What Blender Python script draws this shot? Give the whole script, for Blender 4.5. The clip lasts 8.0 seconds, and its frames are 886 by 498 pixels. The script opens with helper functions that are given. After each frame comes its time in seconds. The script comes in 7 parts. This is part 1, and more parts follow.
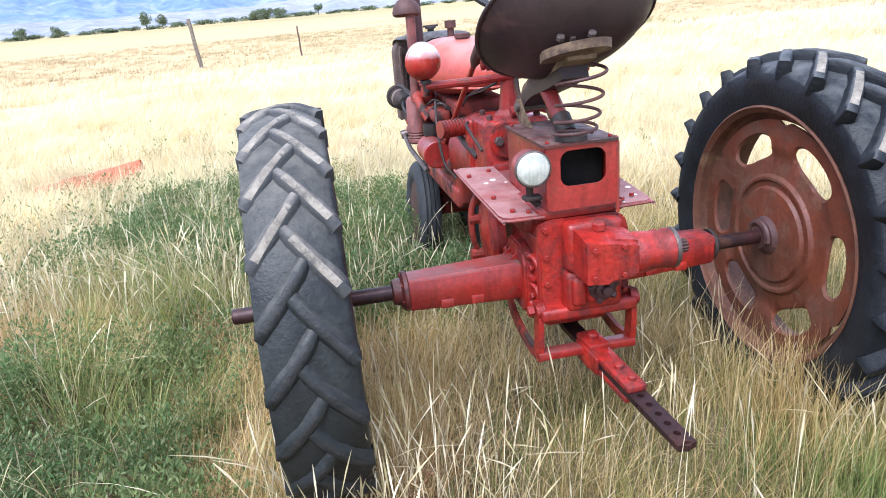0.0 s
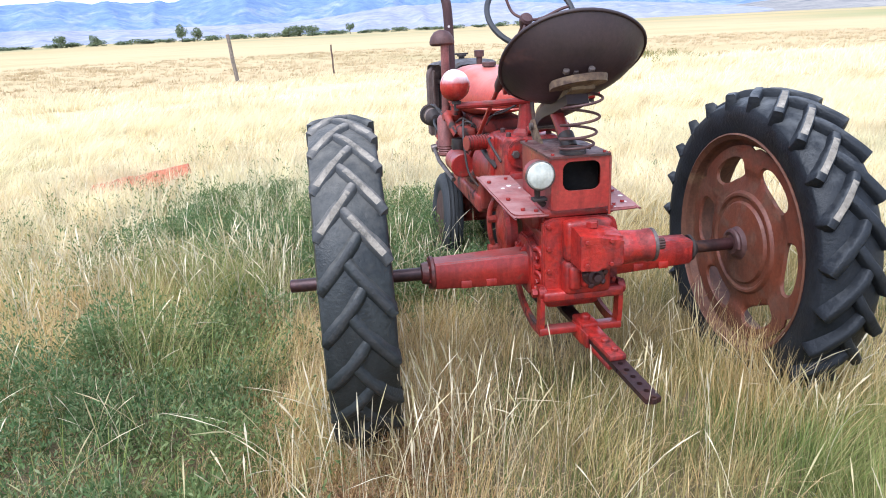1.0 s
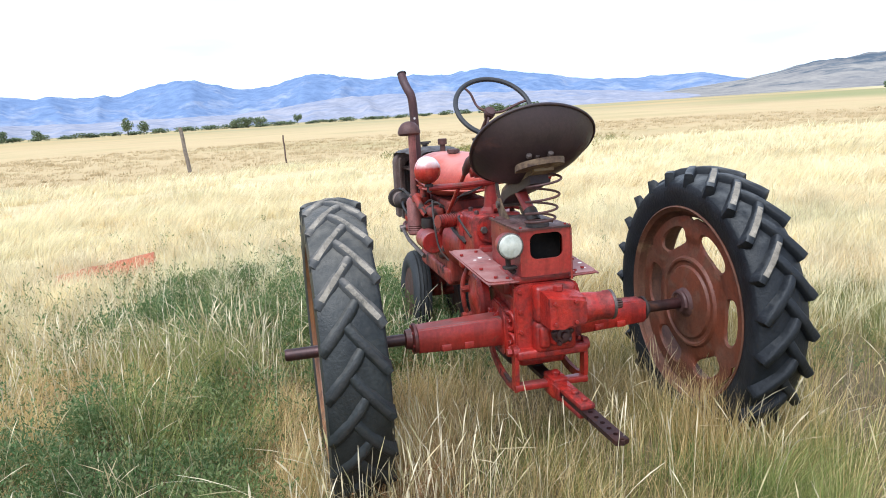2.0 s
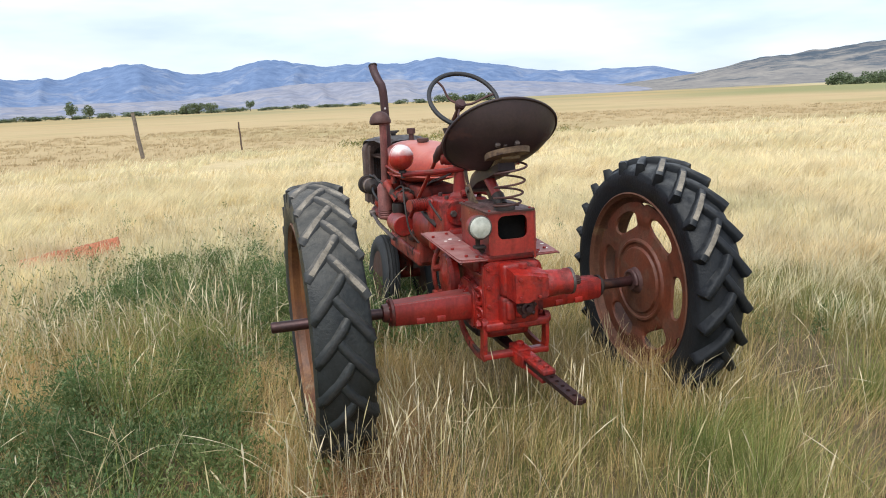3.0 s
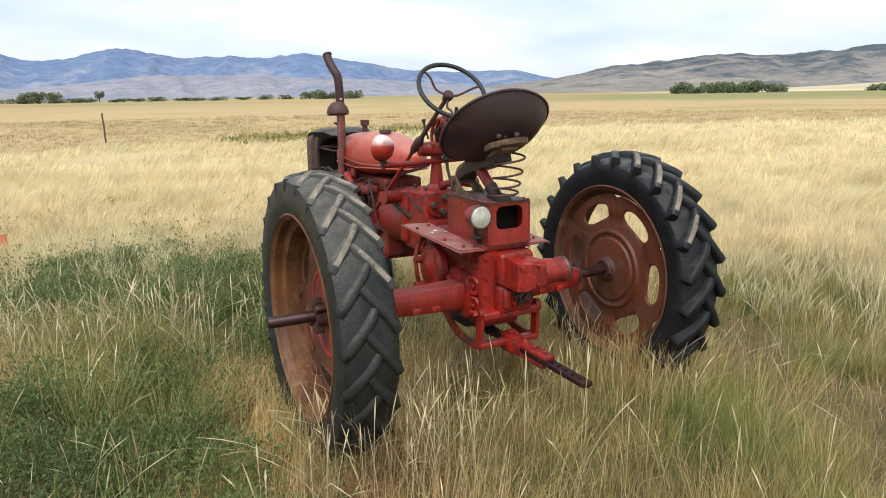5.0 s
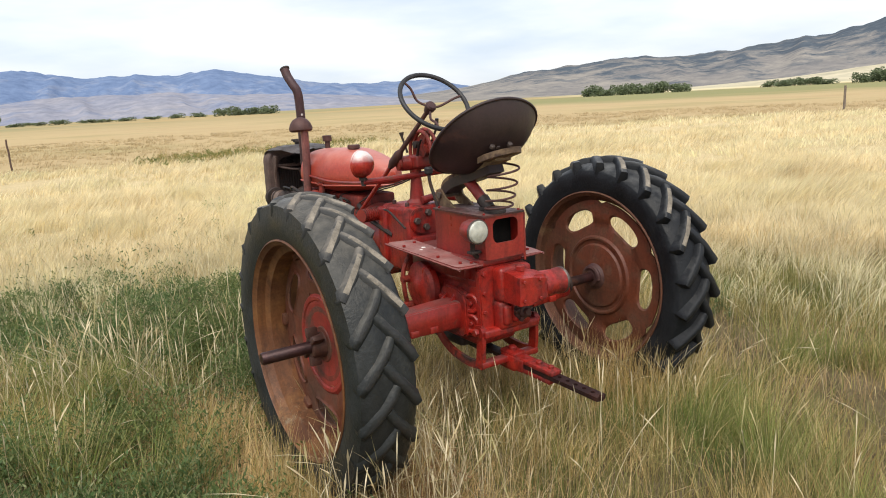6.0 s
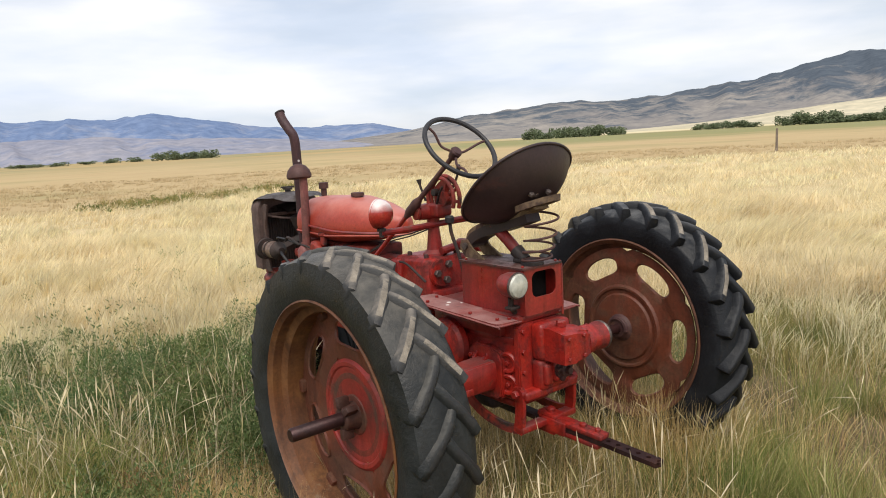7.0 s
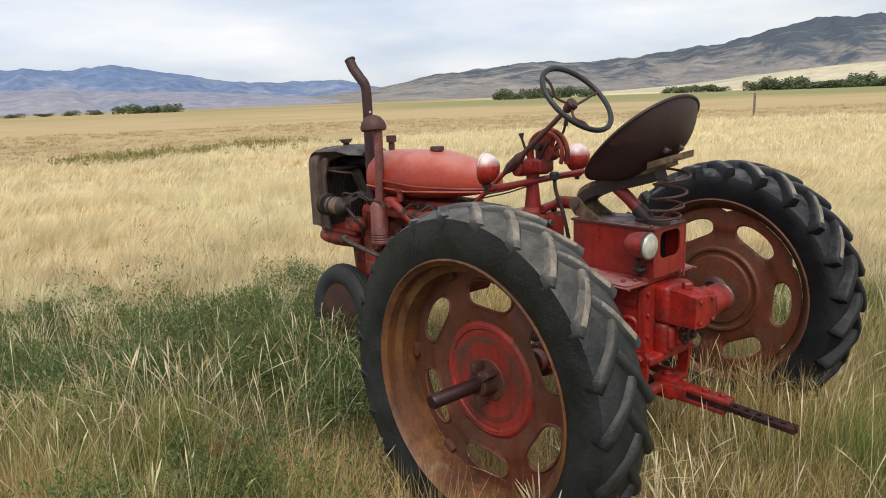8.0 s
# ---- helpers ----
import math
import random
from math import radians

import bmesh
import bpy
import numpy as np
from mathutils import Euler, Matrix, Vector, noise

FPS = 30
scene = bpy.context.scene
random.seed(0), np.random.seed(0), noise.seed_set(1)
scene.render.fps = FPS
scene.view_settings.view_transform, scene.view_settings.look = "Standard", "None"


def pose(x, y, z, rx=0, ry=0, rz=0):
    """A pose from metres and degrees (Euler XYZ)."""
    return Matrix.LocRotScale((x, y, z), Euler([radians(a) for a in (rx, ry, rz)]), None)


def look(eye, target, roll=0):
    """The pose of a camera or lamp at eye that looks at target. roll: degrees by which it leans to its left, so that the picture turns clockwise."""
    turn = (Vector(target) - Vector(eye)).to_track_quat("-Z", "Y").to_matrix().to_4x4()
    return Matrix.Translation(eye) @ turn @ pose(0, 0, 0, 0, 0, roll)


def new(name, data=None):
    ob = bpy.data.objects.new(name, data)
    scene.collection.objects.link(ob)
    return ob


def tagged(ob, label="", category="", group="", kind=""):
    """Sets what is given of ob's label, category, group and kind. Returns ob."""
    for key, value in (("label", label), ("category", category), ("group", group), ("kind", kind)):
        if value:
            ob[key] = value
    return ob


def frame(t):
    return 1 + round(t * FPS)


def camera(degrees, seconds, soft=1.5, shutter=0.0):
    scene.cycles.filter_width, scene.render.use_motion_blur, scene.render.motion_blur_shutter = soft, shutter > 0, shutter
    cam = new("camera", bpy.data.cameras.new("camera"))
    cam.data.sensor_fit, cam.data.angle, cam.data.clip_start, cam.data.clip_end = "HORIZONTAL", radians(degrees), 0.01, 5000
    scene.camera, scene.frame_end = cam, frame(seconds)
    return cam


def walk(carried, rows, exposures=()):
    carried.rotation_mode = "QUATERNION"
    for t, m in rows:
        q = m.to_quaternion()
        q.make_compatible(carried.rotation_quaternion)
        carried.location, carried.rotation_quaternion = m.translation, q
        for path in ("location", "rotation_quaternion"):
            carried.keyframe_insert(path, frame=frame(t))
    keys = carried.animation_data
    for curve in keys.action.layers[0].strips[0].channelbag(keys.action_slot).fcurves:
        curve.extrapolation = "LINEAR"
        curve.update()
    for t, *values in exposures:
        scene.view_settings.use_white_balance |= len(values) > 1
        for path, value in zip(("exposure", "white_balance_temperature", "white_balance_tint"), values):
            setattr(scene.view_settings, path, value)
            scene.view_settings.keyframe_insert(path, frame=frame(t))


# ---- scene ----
cam = camera(64.1, 8.0, soft=1.0)
PATH = [
    (0, (-0.791, -2.185, 1.53), (-0.465, -0.324, 0.872), -5.0),
    (0.3, (-0.826, -2.321, 1.559), (-0.409, -0.45, 0.99), -3.6),
    (0.5, (-0.863, -2.46, 1.578), (-0.467, -0.568, 1.063), -3.5),
    (0.8, (-0.872, -2.589, 1.568), (-0.544, -0.696, 1.012), -1.9),
    (1, (-0.895, -2.687, 1.577), (-0.616, -0.799, 0.979), -2.8),
    (1.2, (-0.917, -2.73, 1.579), (-0.625, -0.825, 1.047), -3.1),
    (1.5, (-0.986, -2.816, 1.603), (-0.59, -0.894, 1.22), -2.2),
    (1.7, (-1.023, -2.88, 1.601), (-0.623, -0.956, 1.233), -3.6),
    (2.8, (-1.185, -3.161, 1.602), (-0.64, -1.28, 1.193), -2.1),
    (3, (-1.225, -3.205, 1.617), (-0.668, -1.329, 1.205), -2.7),
    (3.2, (-1.316, -3.219, 1.604), (-0.672, -1.368, 1.206), 0.0),
    (3.5, (-1.474, -3.242, 1.606), (-0.776, -1.411, 1.205), -2.2),
    (3.8, (-1.611, -3.245, 1.592), (-0.906, -1.423, 1.167), -3.3),
    (4, (-1.697, -3.238, 1.596), (-0.897, -1.457, 1.167), -0.9),
    (4.2, (-1.717, -3.203, 1.59), (-0.912, -1.422, 1.167), -0.3),
    (5.3, (-1.808, -2.903, 1.605), (-0.822, -1.217, 1.172), -0.6),
    (5.5, (-1.825, -2.853, 1.611), (-0.769, -1.209, 1.184), -0.3),
    (5.8, (-1.918, -2.741, 1.61), (-0.796, -1.122, 1.264), -2.0),
    (6, (-1.982, -2.687, 1.611), (-0.901, -1.055, 1.204), -3.1),
    (6.2, (-2.028, -2.605, 1.611), (-0.986, -0.948, 1.201), -4.7),
    (6.5, (-2.1, -2.523, 1.613), (-1.089, -0.834, 1.255), -2.4),
    (6.7, (-2.112, -2.407, 1.613), (-1.076, -0.722, 1.316), -2.8),
    (7, (-2.148, -2.26, 1.641), (-0.923, -0.708, 1.342), -3.3),
    (7.3, (-2.201, -2.076, 1.644), (-0.89, -0.599, 1.322), -1.8),
    (7.5, (-2.255, -1.996, 1.653), (-0.904, -0.565, 1.296), 0.2),
    (7.8, (-2.408, -1.823, 1.633), (-1.037, -0.418, 1.248), -1.9),
    (8, (-2.528, -1.733, 1.633), (-1.25, -0.252, 1.219), -2.2),
]
walk(cam, [(t, look(eye, target, roll)) for t, eye, target, roll in PATH],
     [(0, 0.95, 5350, 14), (1, 0.80, 5350, 13), (1.7, 0.68, 5450, 9), (2.8, 0.12, 5950, 8), (4.2, 0.05, 6300, 7), (5.5, 0.06, 6500, 8), (7, -0.09, 6600, 11), (8, -0.22, 6550, 10)])

# ---- light ----
SUN_ELEV, SUN_AZ = 55.0, -142.0          # degrees; azimuth clockwise from +y
world = bpy.data.worlds.new("sky_world")
scene.world = world
world.use_nodes = True
wn, wl = world.node_tree.nodes, world.node_tree.links
wn.clear()
w_out = wn.new("ShaderNodeOutputWorld")
w_sky = wn.new("ShaderNodeTexSky")
w_sky.sky_type, w_sky.sun_disc = "NISHITA", False
w_sky.sun_elevation, w_sky.sun_rotation = radians(SUN_ELEV), radians(SUN_AZ)
w_b1, w_b2, w_mix = wn.new("ShaderNodeBackground"), wn.new("ShaderNodeBackground"), wn.new("ShaderNodeMixShader")
w_b1.inputs["Strength"].default_value = 0.10
w_b2.inputs["Strength"].default_value = 1.12
w_tc, w_map, w_n1, w_n2 = wn.new("ShaderNodeTexCoord"), wn.new("ShaderNodeMapping"), wn.new("ShaderNodeTexNoise"), wn.new("ShaderNodeTexNoise")
w_map.inputs["Scale"].default_value = (1.0, 1.0, 4.5)
w_map.inputs["Rotation"].default_value = (0.06, -0.05, 0.4)
w_n1.inputs["Scale"].default_value, w_n1.inputs["Detail"].default_value = 1.7, 5.0
w_n2.inputs["Scale"].default_value, w_n2.inputs["Detail"].default_value = 3.1, 7.0
w_r1, w_r2 = wn.new("ShaderNodeValToRGB"), wn.new("ShaderNodeValToRGB")
w_r1.color_ramp.elements[0].position, w_r1.color_ramp.elements[0].color = 0.36, (0.46, 0.46, 0.46, 1)
w_r1.color_ramp.elements[1].position, w_r1.color_ramp.elements[1].color = 0.64, (0.95, 0.95, 0.95, 1)
w_r2.color_ramp.elements[0].position, w_r2.color_ramp.elements[0].color = 0.36, (0.74, 0.83, 0.98, 1)
w_r2.color_ramp.elements[1].position, w_r2.color_ramp.elements[1].color = 0.66, (1.05, 1.06, 1.08, 1)
wl.new(w_tc.outputs["Generated"], w_map.inputs["Vector"])
for w_n in (w_n1, w_n2):
    wl.new(w_map.outputs["Vector"], w_n.inputs["Vector"])
wl.new(w_n1.outputs["Fac"], w_r1.inputs["Fac"])
wl.new(w_n2.outputs["Fac"], w_r2.inputs["Fac"])
wl.new(w_sky.outputs["Color"], w_b1.inputs["Color"])
wl.new(w_r2.outputs["Color"], w_b2.inputs["Color"])
wl.new(w_r1.outputs["Color"], w_mix.inputs["Fac"])
wl.new(w_b1.outputs["Background"], w_mix.inputs[1])
wl.new(w_b2.outputs["Background"], w_mix.inputs[2])
wl.new(w_mix.outputs["Shader"], w_out.inputs["Surface"])

sun = new("sun", bpy.data.lights.new("sun", "SUN"))
sun.data.energy, sun.data.angle, sun.data.color = 3.5, radians(48), (1.0, 0.94, 0.84)
_s = Vector((math.sin(radians(SUN_AZ)) * math.cos(radians(SUN_ELEV)), math.cos(radians(SUN_AZ)) * math.cos(radians(SUN_ELEV)), math.sin(radians(SUN_ELEV))))
sun.matrix_world = look(_s * 50, (0, 0, 0))


# ---- materials ----
def ramp(nt, fac, stops):
    r = nt.nodes.new("ShaderNodeValToRGB")
    e = r.color_ramp.elements
    while len(e) < len(stops):
        e.new(0.5)
    for i, (p, c) in enumerate(stops):
        e[i].position, e[i].color = p, (*c, 1) if len(c) == 3 else c
    nt.links.new(fac, r.inputs["Fac"])
    return r.outputs["Color"]


def mixed(nt, fac, a, b, blend="MIX"):
    m = nt.nodes.new("ShaderNodeMix")
    m.data_type, m.blend_type = "RGBA", blend
    for sock, v in ((m.inputs["Factor"], fac), (m.inputs["A"], a), (m.inputs["B"], b)):
        if hasattr(v, "links"):
            nt.links.new(v, sock)
        else:
            sock.default_value = v if isinstance(v, (int, float)) else (*v, 1)
    return m.outputs["Result"]


def noise_tex(nt, vec, scale, detail=4.0, rough=0.55, out="Fac", dist=0.0):
    n = nt.nodes.new("ShaderNodeTexNoise")
    n.inputs["Scale"].default_value, n.inputs["Detail"].default_value = scale, detail
    n.inputs["Roughness"].default_value, n.inputs["Distortion"].default_value = rough, dist
    nt.links.new(vec, n.inputs["Vector"])
    return n.outputs[out]


def fresh(name):
    m = bpy.data.materials.new(name)
    m.use_nodes = True
    nt = m.node_tree
    return m, nt, nt.nodes["Principled BSDF"], nt.nodes.new("ShaderNodeTexCoord").outputs["Object"]


def worn(name, base, second, scale=5.0, rough=(0.45, 0.7), metal=0.0, bump=0.25, fine=70.0, rust=None, rust_at=(0.56, 0.66), rust_scale=9.0, specks=None, speck_scale=38.0, speck_at=0.12, dust_sheen=None, dust_sheen_at=(0.5, 0.75), fade=None, fade_at=(0.50, 0.66), runs=0.55, spec=0.5):
    """A painted or bare surface: two tones at a large scale, grain, rust patches, pale specks, a dusty tint or painted
    sky sheen on upward faces.
    """
    m, nt, b, vec = fresh(name)
    n1 = noise_tex(nt, vec, scale, 5)
    n2 = noise_tex(nt, vec, fine, 3, 0.7)
    c = ramp(nt, n1, [(0.35, base), (0.68, second)])
    if fade:
        nf = noise_tex(nt, vec, scale * 0.55, 7, 0.62, dist=0.8)
        c = mixed(nt, ramp(nt, nf, [(fade_at[0], (0, 0, 0)), (fade_at[1], (0.8, 0.8, 0.8))]), c, fade)
    stretch = nt.nodes.new("ShaderNodeMapping")
    stretch.inputs["Scale"].default_value = (1.0, 1.0, 0.12)
    nt.links.new(vec, stretch.inputs["Vector"])
    run = noise_tex(nt, stretch.outputs["Vector"], 30, 4, 0.6)
    c = mixed(nt, runs, c, ramp(nt, run, [(0.32, (0.55, 0.52, 0.50)), (0.55, (1.08, 1.08, 1.08))]), "MULTIPLY")
    c = mixed(nt, 0.45, c, ramp(nt, n2, [(0.3, (0.5, 0.5, 0.5)), (0.7, (1.4, 1.4, 1.4))]), "MULTIPLY")
    ro = ramp(nt, n1, [(0.3, (rough[0],) * 3), (0.7, (rough[1],) * 3)])
    if rust:
        n3 = noise_tex(nt, vec, rust_scale, 8, 0.68, dist=0.4)
        mask = ramp(nt, n3, [(rust_at[0], (0, 0, 0)), (rust_at[1], (1, 1, 1))])
        c = mixed(nt, mask, c, ramp(nt, n2, [(0.3, tuple(v * 0.55 for v in rust)), (0.7, rust)]))
        ro = mixed(nt, mask, ro, (0.85, 0.85, 0.85))
    if dust_sheen:
        g = nt.nodes.new("ShaderNodeNewGeometry")
        sp = nt.nodes.new("ShaderNodeSeparateXYZ")
        nt.links.new(g.outputs["Normal"], sp.inputs[0])
        n4 = noise_tex(nt, vec, scale * 2.3, 6, 0.65)
        mu = nt.nodes.new("ShaderNodeMath")
        mu.operation = "MULTIPLY"
        nt.links.new(sp.outputs["Z"], mu.inputs[0])
        nt.links.new(n4, mu.inputs[1])
        mask = ramp(nt, mu.outputs[0], [(dust_sheen_at[0] * 0.6, (0, 0, 0)), (dust_sheen_at[1] * 0.8, (0.75, 0.75, 0.75))])
        c = mixed(nt, mask, c, dust_sheen)
    if specks:
        v = nt.nodes.new("ShaderNodeTexVoronoi")
        v.inputs["Scale"].default_value = speck_scale
        nt.links.new(vec, v.inputs["Vector"])
        n5 = noise_tex(nt, vec, speck_scale * 0.25, 2)
        mu = nt.nodes.new("ShaderNodeMath")
        mu.operation = "ADD"
        nt.links.new(v.outputs["Distance"], mu.inputs[0])
        nt.links.new(ramp(nt, n5, [(0.52, (0.6, 0.6, 0.6)), (0.6, (0, 0, 0))]), mu.inputs[1])
        c = mixed(nt, ramp(nt, mu.outputs[0], [(speck_at, (1, 1, 1)), (speck_at + 0.06, (0, 0, 0))]), c, specks)
    nt.links.new(c, b.inputs["Base Color"])
    nt.links.new(ro, b.inputs["Roughness"])
    b.inputs["Metallic"].default_value = metal
    b.inputs["Specular IOR Level"].default_value = spec
    bp = nt.nodes.new("ShaderNodeBump")
    bp.inputs["Strength"].default_value, bp.inputs["Distance"].default_value = bump, 0.004
    nt.links.new(n2, bp.inputs["Height"])
    nt.links.new(bp.outputs["Normal"], b.inputs["Normal"])
    return m


RUST = (0.13, 0.045, 0.025)
m_red = worn("faded_red_paint", (0.285, 0.016, 0.011), (0.16, 0.012, 0.010), 4, (0.26, 0.52), rust=RUST, rust_at=(0.58, 0.70), fade=(0.29, 0.032, 0.022), runs=0.6, dust_sheen=(0.165, 0.080, 0.074), dust_sheen_at=(0.40, 0.80))
m_red_bright = worn("bright_red_cast_iron", (0.345, 0.019, 0.012), (0.17, 0.010, 0.008), 9, (0.26, 0.50), rust=(0.110, 0.014, 0.011), rust_at=(0.50, 0.66), rust_scale=8, bump=0.6, fade=(0.40, 0.026, 0.014), runs=0.7)
m_red_dull = worn("oily_dull_red", (0.30, 0.026, 0.013), (0.16, 0.020, 0.012), 7, (0.4, 0.7), rust=(0.035, 0.022, 0.018), rust_at=(0.5, 0.62), bump=0.5)
# Paint is bleached; the pinker top adds sky sheen as colour.
m_tank = worn("bleached_tank_with_sky_sheen", (0.37, 0.048, 0.026), (0.30, 0.036, 0.020), 3, (0.36, 0.5), bump=0.06, rust=(0.20, 0.05, 0.03), rust_at=(0.66, 0.75), dust_sheen=(0.50, 0.19, 0.15), dust_sheen_at=(0.22, 0.62), runs=0.12)
m_plate = worn("red_plate_with_droppings", (0.25, 0.048, 0.040), (0.16, 0.034, 0.030), 6, (0.45, 0.7), rust=(0.09, 0.04, 0.03), rust_at=(0.55, 0.67), specks=(0.78, 0.75, 0.71), speck_scale=24, speck_at=0.24, dust_sheen=(0.36, 0.21, 0.195), dust_sheen_at=(0.36, 0.80))
m_lid = worn("dirty_maroon_lid", (0.105, 0.022, 0.018), (0.060, 0.018, 0.016), 9, (0.35, 0.65), rust=(0.045, 0.028, 0.022), rust_at=(0.5, 0.62), rust_scale=14, dust_sheen=(0.26, 0.18, 0.16), dust_sheen_at=(0.62, 0.95))
m_seat = worn("dark_rusted_pan", (0.022, 0.013, 0.015), (0.036, 0.018, 0.018), 5, (0.38, 0.6), 0.0, 0.2, rust=(0.085, 0.028, 0.020), rust_at=(0.60, 0.74), rust_scale=4, runs=0.25)
m_pipe = worn("purple_brown_rusted_steel", (0.060, 0.026, 0.026), (0.10, 0.045, 0.036), 8, (0.5, 0.75), 0.2, 0.3, rust=(0.14, 0.06, 0.035))
m_exhaust = worn("scaled_purple_exhaust_steel", (0.042, 0.018, 0.022), (0.070, 0.030, 0.030), 9, (0.5, 0.75), 0.1, 0.4, rust=(0.11, 0.05, 0.04), specks=(0.55, 0.50, 0.48), speck_scale=26, speck_at=0.16)
m_shaft = worn("dark_oiled_shaft", (0.055, 0.022, 0.022), (0.035, 0.020, 0.020), 9, (0.35, 0.5), 0.5, 0.15, rust=(0.09, 0.035, 0.022))
m_dark = worn("black_greasy_iron", (0.022, 0.018, 0.017), (0.045, 0.030, 0.026), 10, (0.45, 0.75), 0.2, 0.5, rust=(0.08, 0.04, 0.028))
m_dark_rust = worn("dark_rusted_iron", (0.050, 0.022, 0.018), (0.085, 0.034, 0.022), 10, (0.5, 0.75), 0.1, 0.4, rust=(0.12, 0.05, 0.03))
m_rim = worn("ochre_rusted_rim", (0.155, 0.060, 0.021), (0.080, 0.029, 0.013), 5, (0.42, 0.72), 0.0, 0.45, rust=(0.30, 0.235, 0.155), rust_at=(0.64, 0.71), rust_scale=3.2, fade=(0.205, 0.095, 0.033), runs=0.85)
m_rim_brown = worn("brown_rusted_rim", (0.125, 0.045, 0.022), (0.075, 0.030, 0.016), 6, (0.5, 0.8), 0.0, 0.45, rust=(0.21, 0.12, 0.06), rust_at=(0.56, 0.68), rust_scale=4, runs=0.7)
m_disc = worn("rust_red_wheel_disc", (0.140, 0.034, 0.015), (0.085, 0.027, 0.013), 4, (0.45, 0.7), 0.0, 0.4, rust=(0.13, 0.052, 0.026), rust_at=(0.48, 0.62))
m_dish = worn("red_brown_wheel_dish", (0.20, 0.028, 0.018), (0.105, 0.032, 0.018), 7, (0.45, 0.7), 0.0, 0.4, rust=(0.105, 0.045, 0.026), rust_at=(0.46, 0.60), rust_scale=7)
m_disc_red = worn("fresh_red_wheel_centre", (0.33, 0.024, 0.017), (0.17, 0.028, 0.018), 5, (0.45, 0.65), 0.0, 0.3, rust=(0.13, 0.045, 0.025), rust_at=(0.54, 0.66))
m_tyre = worn("weathered_black_rubber", (0.010, 0.0115, 0.012), (0.026, 0.0285, 0.029), 7, (0.36, 0.62), 0.0, 0.7, 70, dust_sheen=(0.155, 0.140, 0.118), dust_sheen_at=(0.34, 0.80), rust=(0.046, 0.050, 0.048), rust_at=(0.56, 0.74), rust_scale=6, runs=0.0, spec=0.32)
m_tyre_deep = worn("black_tyre_rubber", (0.007, 0.008, 0.010), (0.016, 0.018, 0.022), 7, (0.42, 0.66), 0.0, 0.7, 70, dust_sheen=(0.17, 0.17, 0.165), dust_sheen_at=(0.52, 0.98), runs=0.0, spec=0.28)
m_lug_mud = worn("lug_with_dried_mud", (0.022, 0.023, 0.025), (0.045, 0.045, 0.044), 8, (0.6, 0.85), 0.0, 0.6, 90, dust_sheen=(0.24, 0.21, 0.175), dust_sheen_at=(0.42, 0.72), runs=0.0)
m_lug_worn = worn("scuffed_lug_rubber", (0.012, 0.013, 0.014), (0.032, 0.032, 0.032), 9, (0.40, 0.66), 0.0, 0.8, 80, rust=(0.10, 0.092, 0.080), rust_at=(0.60, 0.76), rust_scale=17, runs=0.0, spec=0.35)
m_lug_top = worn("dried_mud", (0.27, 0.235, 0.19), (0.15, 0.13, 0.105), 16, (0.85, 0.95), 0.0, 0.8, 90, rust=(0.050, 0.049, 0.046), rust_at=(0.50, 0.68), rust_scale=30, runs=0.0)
m_ftyre = worn("dusty_small_tyre", (0.016, 0.017, 0.019), (0.032, 0.033, 0.035), 7, (0.6, 0.85), 0.0, 0.3, 110)
m_arm = worn("worn_yellowish_primer", (0.25, 0.18, 0.095), (0.13, 0.075, 0.045), 10, (0.5, 0.8), 0.0, 0.3, rust=(0.07, 0.03, 0.022), rust_at=(0.5, 0.62))
m_mount = worn("brown_worn_primer", (0.16, 0.105, 0.058), (0.070, 0.040, 0.028), 12, (0.5, 0.8), 0.0, 0.3, rust=(0.045, 0.022, 0.018), rust_at=(0.5, 0.62))
m_rad = worn("grey_rusted_shell", (0.115, 0.072, 0.060), (0.062, 0.038, 0.034), 9, (0.5, 0.75), 0.1, 0.5, rust=(0.15, 0.11, 0.09), rust_at=(0.52, 0.62))
m_intake = worn("faded_pinkish_brown_paint", (0.20, 0.062, 0.052), (0.11, 0.036, 0.032), 12, (0.45, 0.7), 0.0, 0.3, rust=(0.11, 0.045, 0.035), rust_at=(0.54, 0.66), fade=(0.26, 0.10, 0.085))
m_radtop = worn("blue_grey_dented_cowl", (0.21, 0.19, 0.19), (0.085, 0.070, 0.068), 11, (0.35, 0.6), 0.0, 0.5, rust=(0.17, 0.125, 0.10), runs=0.2)
m_gen = worn("dull_aluminium_casing", (0.24, 0.17, 0.13), (0.14, 0.09, 0.07), 14, (0.4, 0.65), 0.5, 0.4, rust=(0.10, 0.05, 0.03))
# Near-black fill that paints the unlit inside of the battery box.
m_shade_black = worn("shade_black_fill", (0.007, 0.007, 0.007), (0.014, 0.012, 0.011), 12, (0.75, 0.95), 0.0, 0.3, spec=0.1)
m_black = worn("dark_steering_plastic", (0.014, 0.014, 0.017), (0.026, 0.025, 0.028), 9, (0.45, 0.7), 0.0, 0.15)
m_bolt = worn("greyed_bolt_steel", (0.16, 0.13, 0.12), (0.10, 0.075, 0.065), 30, (0.4, 0.6), 0.7, 0.2)
# White on upward faces paints the sky's reflection in the glossy shell.
m_lampred = worn("red_lamp_shell", (0.34, 0.030, 0.020), (0.28, 0.026, 0.018), 6, (0.16, 0.28), 0.0, 0.04, dust_sheen=(0.80, 0.76, 0.74), dust_sheen_at=(0.10, 0.46))
m_panel = worn("faded_orange_sheet_metal", (0.66, 0.25, 0.13), (0.58, 0.20, 0.10), 3, (0.6, 0.8), 0.0, 0.2, rust=(0.45, 0.26, 0.16))
